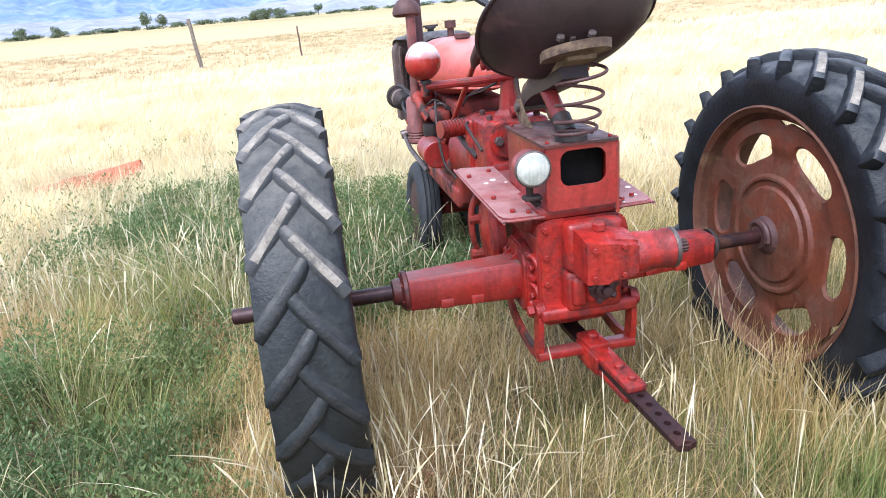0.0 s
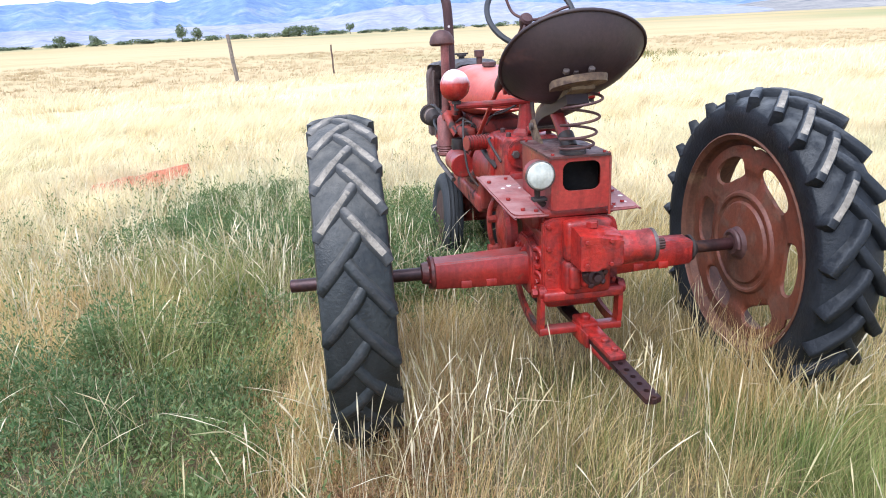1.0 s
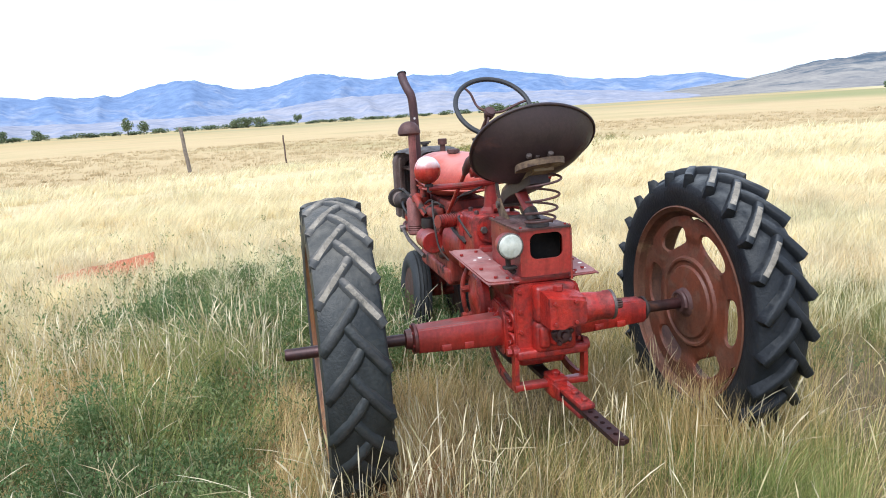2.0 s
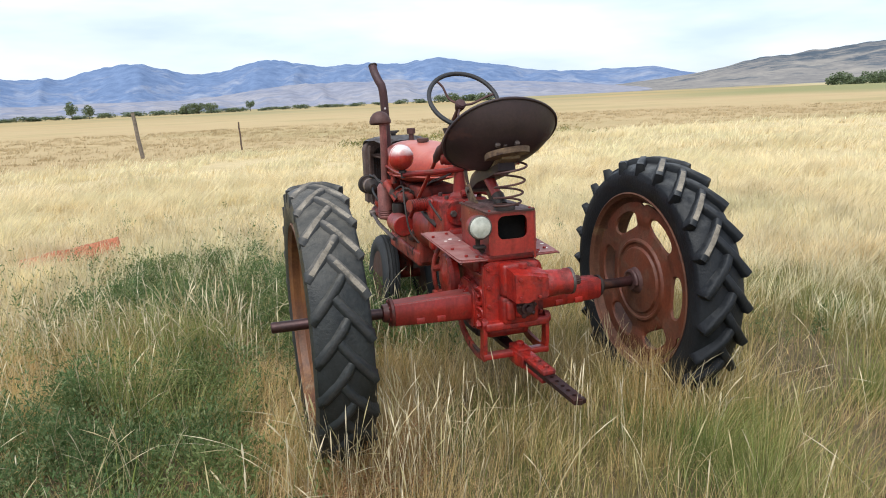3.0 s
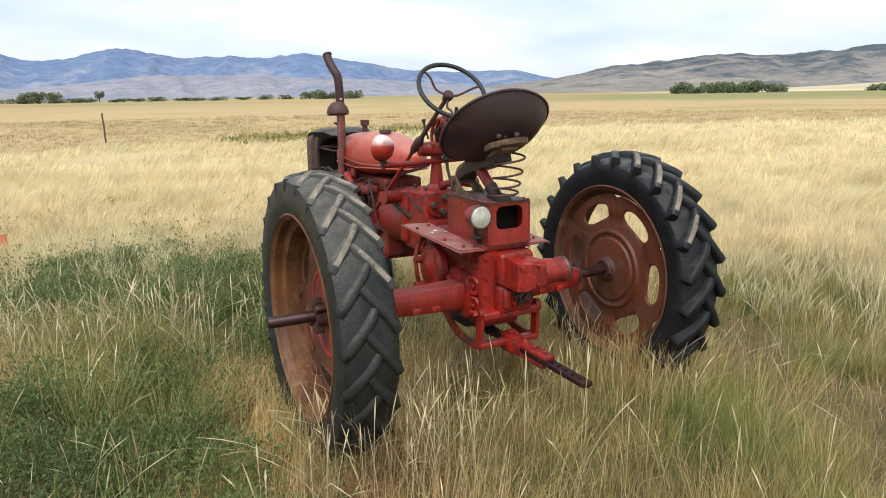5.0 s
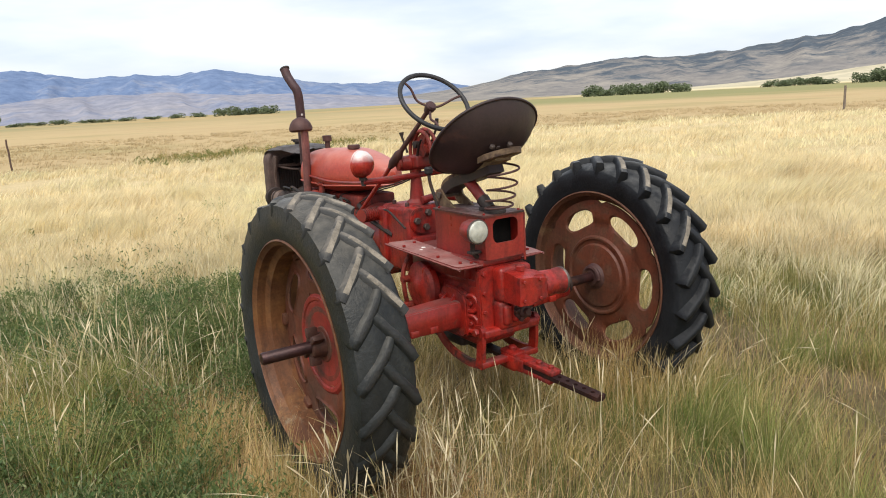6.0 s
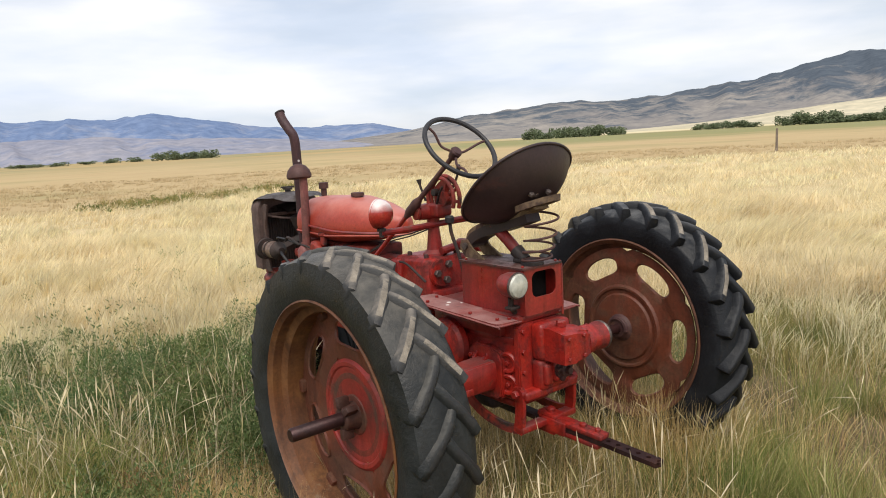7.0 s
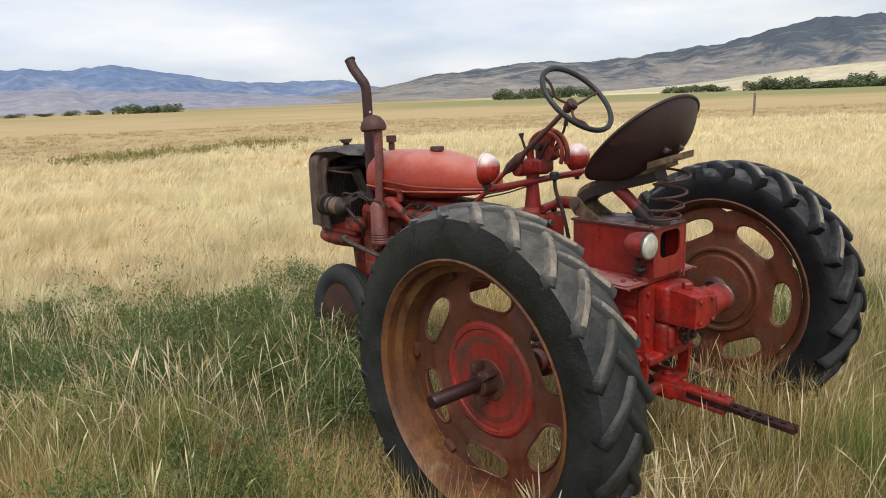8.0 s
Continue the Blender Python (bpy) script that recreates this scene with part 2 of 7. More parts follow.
m_post = worn("weathered_fence_wood", (0.22, 0.18, 0.14), (0.13, 0.105, 0.085), 14, (0.8, 0.95), 0.0, 0.7)
m_post_steel = worn("rusted_steel_post", (0.10, 0.060, 0.045), (0.14, 0.10, 0.08), 14, (0.6, 0.8), 0.4, 0.3)

m_glass, _nt, _b, _v = fresh("ribbed_lamp_glass")
_b.inputs["Base Color"].default_value = (0.86, 0.88, 0.86, 1)
_b.inputs["Roughness"].default_value = 0.12
_wv = _nt.nodes.new("ShaderNodeTexWave")
_wv.inputs["Scale"].default_value = 26
_nt.links.new(_v, _wv.inputs["Vector"])
_bp = _nt.nodes.new("ShaderNodeBump")
_bp.inputs["Strength"].default_value = 0.5
_nt.links.new(_wv.outputs["Fac"], _bp.inputs["Height"])
_nt.links.new(_bp.outputs["Normal"], _b.inputs["Normal"])
_nt.links.new(ramp(_nt, noise_tex(_nt, _v, 30, 3), [(0.35, (0.50, 0.50, 0.44)), (0.7, (0.30, 0.31, 0.26))]), _b.inputs["Base Color"])


def leafy(name, colours, translucent=0.35, rough=0.7, patches=(), sheen=0.3, mottle=0.6):
    """Blades or leaves, each its own tint; patches: (tint, scale, low, high, share), tints that come and go over the field."""
    m, nt, b, vec = fresh(name)
    g = nt.nodes.new("ShaderNodeNewGeometry")
    n = len(colours)
    c = ramp(nt, g.outputs["Random Per Island"], [((i + 0.5) / n, col) for i, col in enumerate(colours)])
    for i, (tint, size, low, high, share) in enumerate(patches):
        shift = nt.nodes.new("ShaderNodeMapping")
        shift.inputs["Location"].default_value = (7.3 * i + 1.7, 3.1 * i, 0.0)
        nt.links.new(vec, shift.inputs["Vector"])
        own = mixed(nt, 0.75, tint, ramp(nt, g.outputs["Random Per Island"], [(0.0, tuple(v * 0.55 for v in tint)), (1.0, tuple(min(1.0, v * 1.45) for v in tint))]))
        c = mixed(nt, ramp(nt, noise_tex(nt, shift.outputs["Vector"], size, 3), [(low, (0, 0, 0)), (high, (share,) * 3)]), c, own)
    n2 = noise_tex(nt, vec, 3.2, 4, 0.65)
    c = mixed(nt, mottle, c, ramp(nt, n2, [(0.32, (0.56, 0.54, 0.52)), (0.62, (1.22, 1.22, 1.22))]), "MULTIPLY")
    nt.links.new(c, b.inputs["Base Color"])
    b.inputs["Roughness"].default_value = rough
    b.inputs["Specular IOR Level"].default_value = sheen
    tr = nt.nodes.new("ShaderNodeBsdfTranslucent")
    nt.links.new(c, tr.inputs["Color"])
    mx = nt.nodes.new("ShaderNodeMixShader")
    mx.inputs["Fac"].default_value = translucent
    nt.links.new(b.outputs[0], mx.inputs[1])
    nt.links.new(tr.outputs[0], mx.inputs[2])
    nt.links.new(mx.outputs[0], nt.nodes["Material Output"].inputs["Surface"])
    return m


m_blond = leafy("blond_dry_grass", [(0.87, 0.755, 0.48), (0.93, 0.835, 0.58), (0.75, 0.61, 0.35), (0.90, 0.80, 0.56), (0.60, 0.465, 0.245)], 0.46, patches=[((0.83, 0.71, 0.45), 0.35, 0.40, 0.62, 0.8), ((0.64, 0.51, 0.28), 0.9, 0.54, 0.72, 0.6)], mottle=0.65)
m_gold = leafy("golden_dry_grass", [(0.68, 0.50, 0.22), (0.80, 0.63, 0.33), (0.45, 0.33, 0.115), (0.35, 0.30, 0.10), (0.77, 0.63, 0.35)], 0.42, patches=[((0.46, 0.29, 0.12), 1.3, 0.54, 0.68, 0.5)])
m_olive = leafy("olive_green_grass", [(0.165, 0.180, 0.048), (0.24, 0.225, 0.070), (0.36, 0.285, 0.110), (0.120, 0.140, 0.038), (0.48, 0.38, 0.16)], patches=[((0.120, 0.175, 0.046), 1.2, 0.46, 0.60, 0.85), ((0.46, 0.34, 0.16), 0.9, 0.52, 0.66, 0.75)])
m_straw = leafy("curled_straw", [(0.72, 0.51, 0.25), (0.83, 0.66, 0.40), (0.56, 0.36, 0.16), (0.40, 0.27, 0.11), (0.78, 0.58, 0.31)], 0.4)
m_russet = leafy("russet_dry_grass", [(0.46, 0.30, 0.155), (0.56, 0.40, 0.23), (0.36, 0.22, 0.11), (0.52, 0.39, 0.23)], 0.35)
m_green = leafy("fresh_green_grass", [(0.185, 0.240, 0.056), (0.28, 0.315, 0.085), (0.40, 0.39, 0.145), (0.130, 0.180, 0.046), (0.56, 0.49, 0.23)], 0.42)
m_weed = leafy("green_weed_leaf", [(0.092, 0.158, 0.052), (0.130, 0.205, 0.074), (0.062, 0.110, 0.038), (0.185, 0.245, 0.100), (0.29, 0.315, 0.150)], 0.45, 0.6, patches=[((0.175, 0.215, 0.066), 1.6, 0.45, 0.62, 0.6)])
m_stalk = leafy("pale_seed_stalk", [(0.62, 0.52, 0.33), (0.72, 0.63, 0.44), (0.48, 0.38, 0.21), (0.38, 0.33, 0.16)], 0.25)
m_brown = leafy("dry_brown_weed", [(0.30, 0.17, 0.075), (0.38, 0.23, 0.11), (0.22, 0.12, 0.06)], 0.2)
m_band = leafy("tan_meadow_grass", [(0.50, 0.385, 0.220), (0.54, 0.42, 0.245), (0.47, 0.365, 0.205), (0.44, 0.35, 0.195)], mottle=0.25)
# Leaf greens are lightened to carry the haze of distant trees.
m_bush = leafy("hazed_tree_leaf", [(0.155, 0.195, 0.105), (0.190, 0.230, 0.125), (0.130, 0.165, 0.092), (0.215, 0.250, 0.145)], 0.4)
m_bark = worn("grey_brown_bark", (0.10, 0.085, 0.07), (0.06, 0.05, 0.042), 3, (0.8, 0.95), 0.0, 0.8, 20)

# ground: thatch and soil near by, cut meadow beyond, green strips far off
m_ground, _nt, _b, _v = fresh("field_ground")
_sp = _nt.nodes.new("ShaderNodeSeparateXYZ")
_nt.links.new(_v, _sp.inputs[0])


def calc(nt, op, a, b=0.0):
    n = nt.nodes.new("ShaderNodeMath")
    n.operation = op
    for i, v in enumerate((a, b)):
        if hasattr(v, "links"):
            nt.links.new(v, n.inputs[i])
        else:
            n.inputs[i].default_value = v
    return n.outputs[0]


_n_big, _n_mid, _n_fine = noise_tex(_nt, _v, 0.09, 5), noise_tex(_nt, _v, 1.3, 6, 0.65), noise_tex(_nt, _v, 40, 5, 0.7)
# Soil and thatch tone lowered; depth between blades is put into the colour.
_near = ramp(_nt, _n_mid, [(0.32, (0.085, 0.066, 0.040)), (0.5, (0.16, 0.125, 0.072)), (0.68, (0.28, 0.22, 0.135))])
_near = mixed(_nt, 0.6, _near, ramp(_nt, _n_fine, [(0.3, (0.45, 0.45, 0.45)), (0.7, (1.35, 1.35, 1.35))]), "MULTIPLY")
# Kept darker than the blades, so that gaps read as shade.
_blond = ramp(_nt, _n_big, [(0.35, (0.50, 0.395, 0.215)), (0.65, (0.61, 0.49, 0.29))])
_blond = mixed(_nt, 0.5, _blond, ramp(_nt, noise_tex(_nt, _v, 2.2, 6, 0.7), [(0.3, (0.7, 0.7, 0.7)), (0.7, (1.2, 1.2, 1.2))]), "MULTIPLY")
_meadow = ramp(_nt, noise_tex(_nt, _v, 0.035, 6, 0.6), [(0.3, (0.41, 0.302, 0.162)), (0.5, (0.46, 0.348, 0.190)), (0.62, (0.37, 0.298, 0.150)), (0.75, (0.50, 0.388, 0.222))])
_dist = calc(_nt, "SQRT", calc(_nt, "ADD", calc(_nt, "MULTIPLY", _sp.outputs["X"], _sp.outputs["X"]), calc(_nt, "MULTIPLY", _sp.outputs["Y"], _sp.outputs["Y"])))
_out = calc(_nt, "ADD", _dist, calc(_nt, "MULTIPLY", noise_tex(_nt, _v, 0.12, 4), 9.0))
_g1 = ramp(_nt, calc(_nt, "MULTIPLY", _out, 0.01), [(0.078, (0, 0, 0)), (0.115, (1, 1, 1))])
_az = calc(_nt, "ARCSINE", calc(_nt, "DIVIDE", _sp.outputs["X"], calc(_nt, "ADD", _dist, 0.01)))
_edge = calc(_nt, "SUBTRACT", _out, calc(_nt, "MULTIPLY", calc(_nt, "MAXIMUM", _az, 0.0), 14.0))
_g2 = ramp(_nt, calc(_nt, "MULTIPLY", _edge, 0.01), [(0.255, (0, 0, 0)), (0.275, (1, 1, 1))])
_c = mixed(_nt, _g1, _near, _blond)
_c = mixed(_nt, _g2, _c, _meadow)
_strip = ramp(_nt, noise_tex(_nt, _v, 0.006, 5, 0.6), [(0.42, (0.42, 0.30, 0.145)), (0.56, (0.26, 0.24, 0.12)), (0.7, (0.46, 0.35, 0.19))])
_c = mixed(_nt, ramp(_nt, calc(_nt, "MULTIPLY", _dist, 0.001), [(0.10, (0, 0, 0)), (0.3, (1, 1, 1))]), _c, _strip)
_wet = calc(_nt, "MULTIPLY", ramp(_nt, calc(_nt, "MULTIPLY", calc(_nt, "ADD", _dist, calc(_nt, "MULTIPLY", noise_tex(_nt, _v, 0.02, 4), 120.0)), 0.001), [(0.17, (0, 0, 0)), (0.22, (1, 1, 1)), (0.47, (1, 1, 1)), (0.50, (0, 0, 0))]), ramp(_nt, _az, [(0.55, (0, 0, 0)), (0.72, (0.85, 0.85, 0.85))]))
_c = mixed(_nt, _wet, _c, (0.235, 0.235, 0.105))
_pale = calc(_nt, "MULTIPLY", ramp(_nt, calc(_nt, "MULTIPLY", _dist, 0.001), [(0.50, (0, 0, 0)), (0.56, (1, 1, 1))]), ramp(_nt, _az, [(0.72, (0, 0, 0)), (0.85, (0.9, 0.9, 0.9))]))
_c = mixed(_nt, _pale, _c, (0.62, 0.54, 0.34))
_nt.links.new(_c, _b.inputs["Base Color"])
_b.inputs["Roughness"].default_value = 0.95
_b.inputs["Specular IOR Level"].default_value = 0.1
_bp = _nt.nodes.new("ShaderNodeBump")
_bp.inputs["Strength"].default_value, _bp.inputs["Distance"].default_value = 0.8, 0.03
_nt.links.new(_n_fine, _bp.inputs["Height"])
_nt.links.new(_bp.outputs["Normal"], _b.inputs["Normal"])


def mountain(name, low, high, wood, scale, wood_at, height=0.0):
    m, nt, b, vec = fresh(name)
    c = ramp(nt, noise_tex(nt, vec, scale, 6, 0.6), [(0.35, low), (0.65, high)])
    sp = nt.nodes.new("ShaderNodeSeparateXYZ")
    nt.links.new(vec, sp.inputs[0])
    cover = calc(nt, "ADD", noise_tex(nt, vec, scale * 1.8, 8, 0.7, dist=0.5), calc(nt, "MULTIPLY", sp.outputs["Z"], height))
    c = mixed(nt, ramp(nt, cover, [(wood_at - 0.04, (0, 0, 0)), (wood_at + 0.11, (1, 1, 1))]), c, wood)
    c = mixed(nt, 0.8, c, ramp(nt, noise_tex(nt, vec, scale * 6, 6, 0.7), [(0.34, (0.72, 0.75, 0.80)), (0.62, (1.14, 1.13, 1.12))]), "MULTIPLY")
    nt.links.new(c, b.inputs["Base Color"])
    b.inputs["Roughness"].default_value = 1.0
    b.inputs["Specular IOR Level"].default_value = 0.0
    return m


# Blue-grey distance haze is mixed into the range and foothill colours.
m_far = mountain("hazed_wooded_range", (0.225, 0.262, 0.35), (0.27, 0.295, 0.365), (0.145, 0.200, 0.32), 0.0026, 0.47, 0.0006)
m_foot = mountain("hazed_tan_foothills", (0.235, 0.245, 0.30), (0.31, 0.30, 0.325), (0.19, 0.22, 0.305), 0.0035, 0.54)
# Slopes greyed and woods blued: distance haze held in the colour.
m_hill = mountain("hazed_dry_hills_with_woods", (0.205, 0.194, 0.188), (0.285, 0.262, 0.234), (0.088, 0.106, 0.128), 0.0036, 0.60, 0.0012)
m_bench = mountain("pale_bench_slope", (0.47, 0.42, 0.30), (0.56, 0.50, 0.36), (0.30, 0.28, 0.22), 0.004, 0.66)


# ---- building tools ----
def bm_new():
    return bmesh.new()


def mesh_from(bm, name, material, smooth=35):
    me = bpy.data.meshes.new(name)
    bmesh.ops.recalc_face_normals(bm, faces=bm.faces)
    bm.to_mesh(me)
    bm.free()
    for mat in material if isinstance(material, (list, tuple)) else (material,):
        me.materials.append(mat)
    if smooth:
        me.shade_smooth()
        me.set_sharp_from_angle(angle=radians(smooth))
    return me


def part(name, bm, material, parent, label="", at=None, smooth=35):
    """Links a bmesh, or a mesh that is shared, as one mesh object under a thing or a part."""
    me = mesh_from(bm, name, material, smooth) if isinstance(bm, bmesh.types.BMesh) else bm
    ob = new(name, me)
    ob.parent = parent
    if at is not None:
        ob.matrix_basis = at
    if label:
        tagged(ob, label)
    return ob


def box(bm, lo, hi, bev=0.006, seg=2, m=None):
    lo, hi = Vector(lo), Vector(hi)
    g = bmesh.ops.create_cube(bm, size=1.0)["verts"]
    for v in g:
        v.co = Vector(((lo.x + hi.x) / 2 + v.co.x * (hi.x - lo.x), (lo.y + hi.y) / 2 + v.co.y * (hi.y - lo.y), (lo.z + hi.z) / 2 + v.co.z * (hi.z - lo.z)))
    if m is not None:
        bmesh.ops.transform(bm, matrix=m, verts=g)
    if bev:
        bmesh.ops.bevel(bm, geom=list({e for v in g for e in v.link_edges}), offset=bev, segments=seg, affect="EDGES", profile=0.5)
    return bm


def frame_of(d):
    d = Vector(d).normalized()
    a = d.cross(Vector((0, 0, 1)) if abs(d.z) < 0.9 else Vector((0, 1, 0))).normalized()
    return a, a.cross(d).normalized(), d


def tube(bm, pts, r, seg=12, closed=False, caps=True):
    """A round bar or pipe through the points; r: one radius, or one for each point."""
    pts = [Vector(p) for p in pts]
    n = len(pts)
    rs = r if isinstance(r, (list, tuple)) else [r] * n
    rings, a = [], None
    for i, p in enumerate(pts):
        d = (pts[(i + 1) % n] - pts[i - 1]) if closed or 0 < i < n - 1 else (pts[min(i + 1, n - 1)] - pts[max(i - 1, 0)])
        d.normalize()
        a = frame_of(d)[0] if a is None else (a - d * a.dot(d)).normalized()
        b = d.cross(a)
        rings.append([bm.verts.new(p + rs[i] * (math.cos(2 * math.pi * k / seg) * a + math.sin(2 * math.pi * k / seg) * b)) for k in range(seg)])
    for i in range(n if closed else n - 1):
        A, B = rings[i], rings[(i + 1) % n]
        for k in range(seg):
            bm.faces.new((A[k], A[(k + 1) % seg], B[(k + 1) % seg], B[k]))
    if caps and not closed:
        bm.faces.new(rings[0][::-1])
        bm.faces.new(rings[-1])
    return bm


def lathe(bm, prof, at=(0, 0, 0), axis=(1, 0, 0), seg=24, loop=False):
    """Turns a profile of (along, radius) round an axis; loop: the profile closes on itself."""
    a, b, d = frame_of(axis)
    at = Vector(at)
    rings = []
    for s, r in prof:
        if r < 1e-6:
            rings.append([bm.verts.new(at + d * s)])
        else:
            rings.append([bm.verts.new(at + d * s + r * (math.cos(2 * math.pi * k / seg) * a + math.sin(2 * math.pi * k / seg) * b)) for k in range(seg)])
    for i in range(len(rings) if loop else len(rings) - 1):
        A, B = rings[i], rings[(i + 1) % len(rings)]
        for k in range(seg):
            k2 = (k + 1) % seg
            if len(A) > 1 and len(B) > 1:
                bm.faces.new((A[k], A[k2], B[k2], B[k]))
            elif len(A) > 1:
                bm.faces.new((A[k], A[k2], B[0]))
            elif len(B) > 1:
                bm.faces.new((A[0], B[k2], B[k]))
    if not loop:
        for R in (rings[0], rings[-1]):
            if len(R) > 1:
                bm.faces.new(R)
    return bm


def slab(bm, outline, lift, z0, z1):
    """A plate from an outline of (u, v); lift(u, v, w) gives the place for w between z0 and z1."""
    A = [bm.verts.new(lift(u, v, z0)) for u, v in outline]
    B = [bm.verts.new(lift(u, v, z1)) for u, v in outline]
    n = len(A)
    for k in range(n):
        bm.faces.new((A[k], A[(k + 1) % n], B[(k + 1) % n], B[k]))
    bm.faces.new(A[::-1])
    bm.faces.new(B)
    return bm


def rounded(u0, v0, u1, v1, r, seg=5):
    out = []
    for cu, cv, a0 in ((u1 - r, v1 - r, 0), (u0 + r, v1 - r, 90), (u0 + r, v0 + r, 180), (u1 - r, v0 + r, 270)):
        out += [(cu + r * math.cos(radians(a0 + 90 * k / seg)), cv + r * math.sin(radians(a0 + 90 * k / seg))) for k in range(seg + 1)]
    return out


def spline(pts, n):
    """A smooth line through a few points."""
    P = [Vector(p) for p in pts]
    P = [2 * P[0] - P[1]] + P + [2 * P[-1] - P[-2]]
    out = []
    for i in range(1, len(P) - 2):
        for k in range(n):
            t = k / n
            out.append(0.5 * ((2 * P[i]) + (P[i + 1] - P[i - 1]) * t + (2 * P[i - 1] - 5 * P[i] + 4 * P[i + 1] - P[i + 2]) * t * t + (3 * P[i] - P[i - 1] - 3 * P[i + 1] + P[i + 2]) * t ** 3))
    return out + [P[-2]]


def bolt_mesh(material, r=0.011, h=0.012):
    bm = bm_new()
    lathe(bm, [(0, r), (h * 0.8, r), (h, r * 0.85), (h, 0)], seg=6, axis=(0, 0, 1))
    return mesh_from(bm, "bolt", material, 30)


BOLT, BOLT_RED = bolt_mesh(m_bolt), bolt_mesh(m_red)


def bolts(parent, places, normal, size=1.0, name="bolt", painted=True):
    a, b, d = frame_of(normal)
    turn = Matrix((a, b, d)).transposed().to_4x4()
    for p in places:
        part(name, BOLT_RED if painted else BOLT, None, parent, at=Matrix.Translation(p) @ turn @ Matrix.Scale(size, 4))


# ---- ground, hills ----
def wave(x, y, s, seed=0.0):
    return noise.noise(Vector((x * s + seed, y * s - seed, seed * 0.7)))


def ground_z(x, y):
    r = math.hypot(x, y)
    k = min(1.0, r / 8.0)
    return 0.035 * wave(x, y, 0.45) + 0.012 * wave(x, y, 1.9, 3.1) + k * 0.10 * wave(x, y, 0.09, 7.0) - (0.02 if r < 2 else 0.0)


def make_ground():
    bm = bm_new()
    radii = [0.0] + [0.35 * k for k in range(1, 40)]
    while radii[-1] < 4900:
        radii.append(radii[-1] * 1.13)
    radii[-1] = 4900
    seg = 120
    rings = [[bm.verts.new((0, 0, ground_z(0, 0)))]]
    for r in radii[1:]:
        row = []
        for k in range(seg):
            x, y = r * math.sin(2 * math.pi * k / seg), r * math.cos(2 * math.pi * k / seg)
            row.append(bm.verts.new((x, y, ground_z(x, y) if r < 300 else 0.0)))
        rings.append(row)
    for k in range(seg):
        bm.faces.new((rings[0][0], rings[1][(k + 1) % seg], rings[1][k]))
    for A, B in zip(rings[1:], rings[2:]):
        for k in range(seg):
            bm.faces.new((A[k], A[(k + 1) % seg], B[(k + 1) % seg], B[k]))
    ob = new("ground", mesh_from(bm, "ground", m_ground, 60))
    tagged(ob, "dry grassy field with bare thatch, reaching to the horizon", "field", kind="structure")


make_ground()


def crest(az, peaks, base):
    return base + sum(h * math.exp(-((az - a) / w) ** 2) for a, h, w in peaks)


def make_range(name, label, material, a0, a1, r_in, r_out, peaks, base, rough, seed, rows=34, step=0.20, taper=4.0, spurs=0.0):
    """A mountain range on a ring of the horizon: its crest by azimuth in degrees, gullies by noise."""
    n = int((a1 - a0) / step)
    bm = bm_new()
    grid = []
    for j in range(rows + 1):
        f = j / rows
        r = r_in + (r_out - r_in) * f
        row = []
        for i in range(n + 1):
            az = a0 + (a1 - a0) * i / n
            x, y = r * math.sin(radians(az)), r * math.cos(radians(az))
            top = (r_in + 0.8 * (r_out - r_in)) * math.tan(radians(crest(az, peaks, base))) * min(1.0, (az - a0) / taper + 0.02, (a1 - az) / taper + 0.02)
            rise = math.sin(min(1.0, f / 0.8) * math.pi / 2) ** 1.6 if f < 0.8 else 1.0 - (f - 0.8) * 0.9
            g = 1.0 - abs(noise.noise(Vector((az * 0.16 + seed, f * 0.7, seed)))) * 2.0
            g2 = noise.fractal(Vector((az * 0.55, f * 1.6, seed)), 0.9, 2.1, 4)
            amp = rough * top * (0.25 + 0.75 * math.sin(math.pi * min(1, f / 0.8)))
            z = top * rise + amp * (0.55 * (g - 0.5) + 0.28 * g2) * (0.35 if f > 0.74 else 1.0)
            if spurs:
                # gullies that run down the slope, and knolls along the crest
                warp = 0.8 * noise.noise(Vector((az * 0.16, f * 1.4, seed)))
                sp = abs(noise.noise(Vector((az * 0.27 + warp + 0.5 * f, f * 0.5, seed + 4)))) + 0.5 * abs(noise.noise(Vector((az * 0.62 + warp * 1.6 - 0.7 * f, f * 0.6, seed + 9))))
                z -= spurs * top * sp * math.sin(math.pi * min(1, f / 0.8)) ** 0.9
                z += 0.070 * top * noise.fractal(Vector((az * 0.50, f * 0.5, seed)), 0.85, 2.2, 4) * min(1.0, max(0.0, f - 0.45) * 3.5)
            row.append(bm.verts.new((x, y, max(z, 0.0) * (0.0 if j == 0 else 1.0) - (2.0 if j == 0 else 0.0))))
        grid.append(row)
    for A, B in zip(grid, grid[1:]):
        for i in range(n):
            bm.faces.new((A[i], A[i + 1], B[i + 1], B[i]))
    ob = new(name, mesh_from(bm, name, material, 50))
    tagged(ob, label, "mountains", kind="structure")


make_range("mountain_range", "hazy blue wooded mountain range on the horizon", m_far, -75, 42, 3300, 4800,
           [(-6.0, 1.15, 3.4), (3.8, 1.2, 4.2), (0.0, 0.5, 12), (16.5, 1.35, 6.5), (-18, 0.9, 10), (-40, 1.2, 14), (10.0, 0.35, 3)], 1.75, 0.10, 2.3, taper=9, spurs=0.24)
make_range("foothills", "pale haze-greyed tan foothills below the blue range", m_foot, -80, 36, 2300, 3300,
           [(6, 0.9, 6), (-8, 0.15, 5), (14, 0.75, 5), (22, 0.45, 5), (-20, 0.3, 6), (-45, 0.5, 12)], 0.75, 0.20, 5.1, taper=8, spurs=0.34)
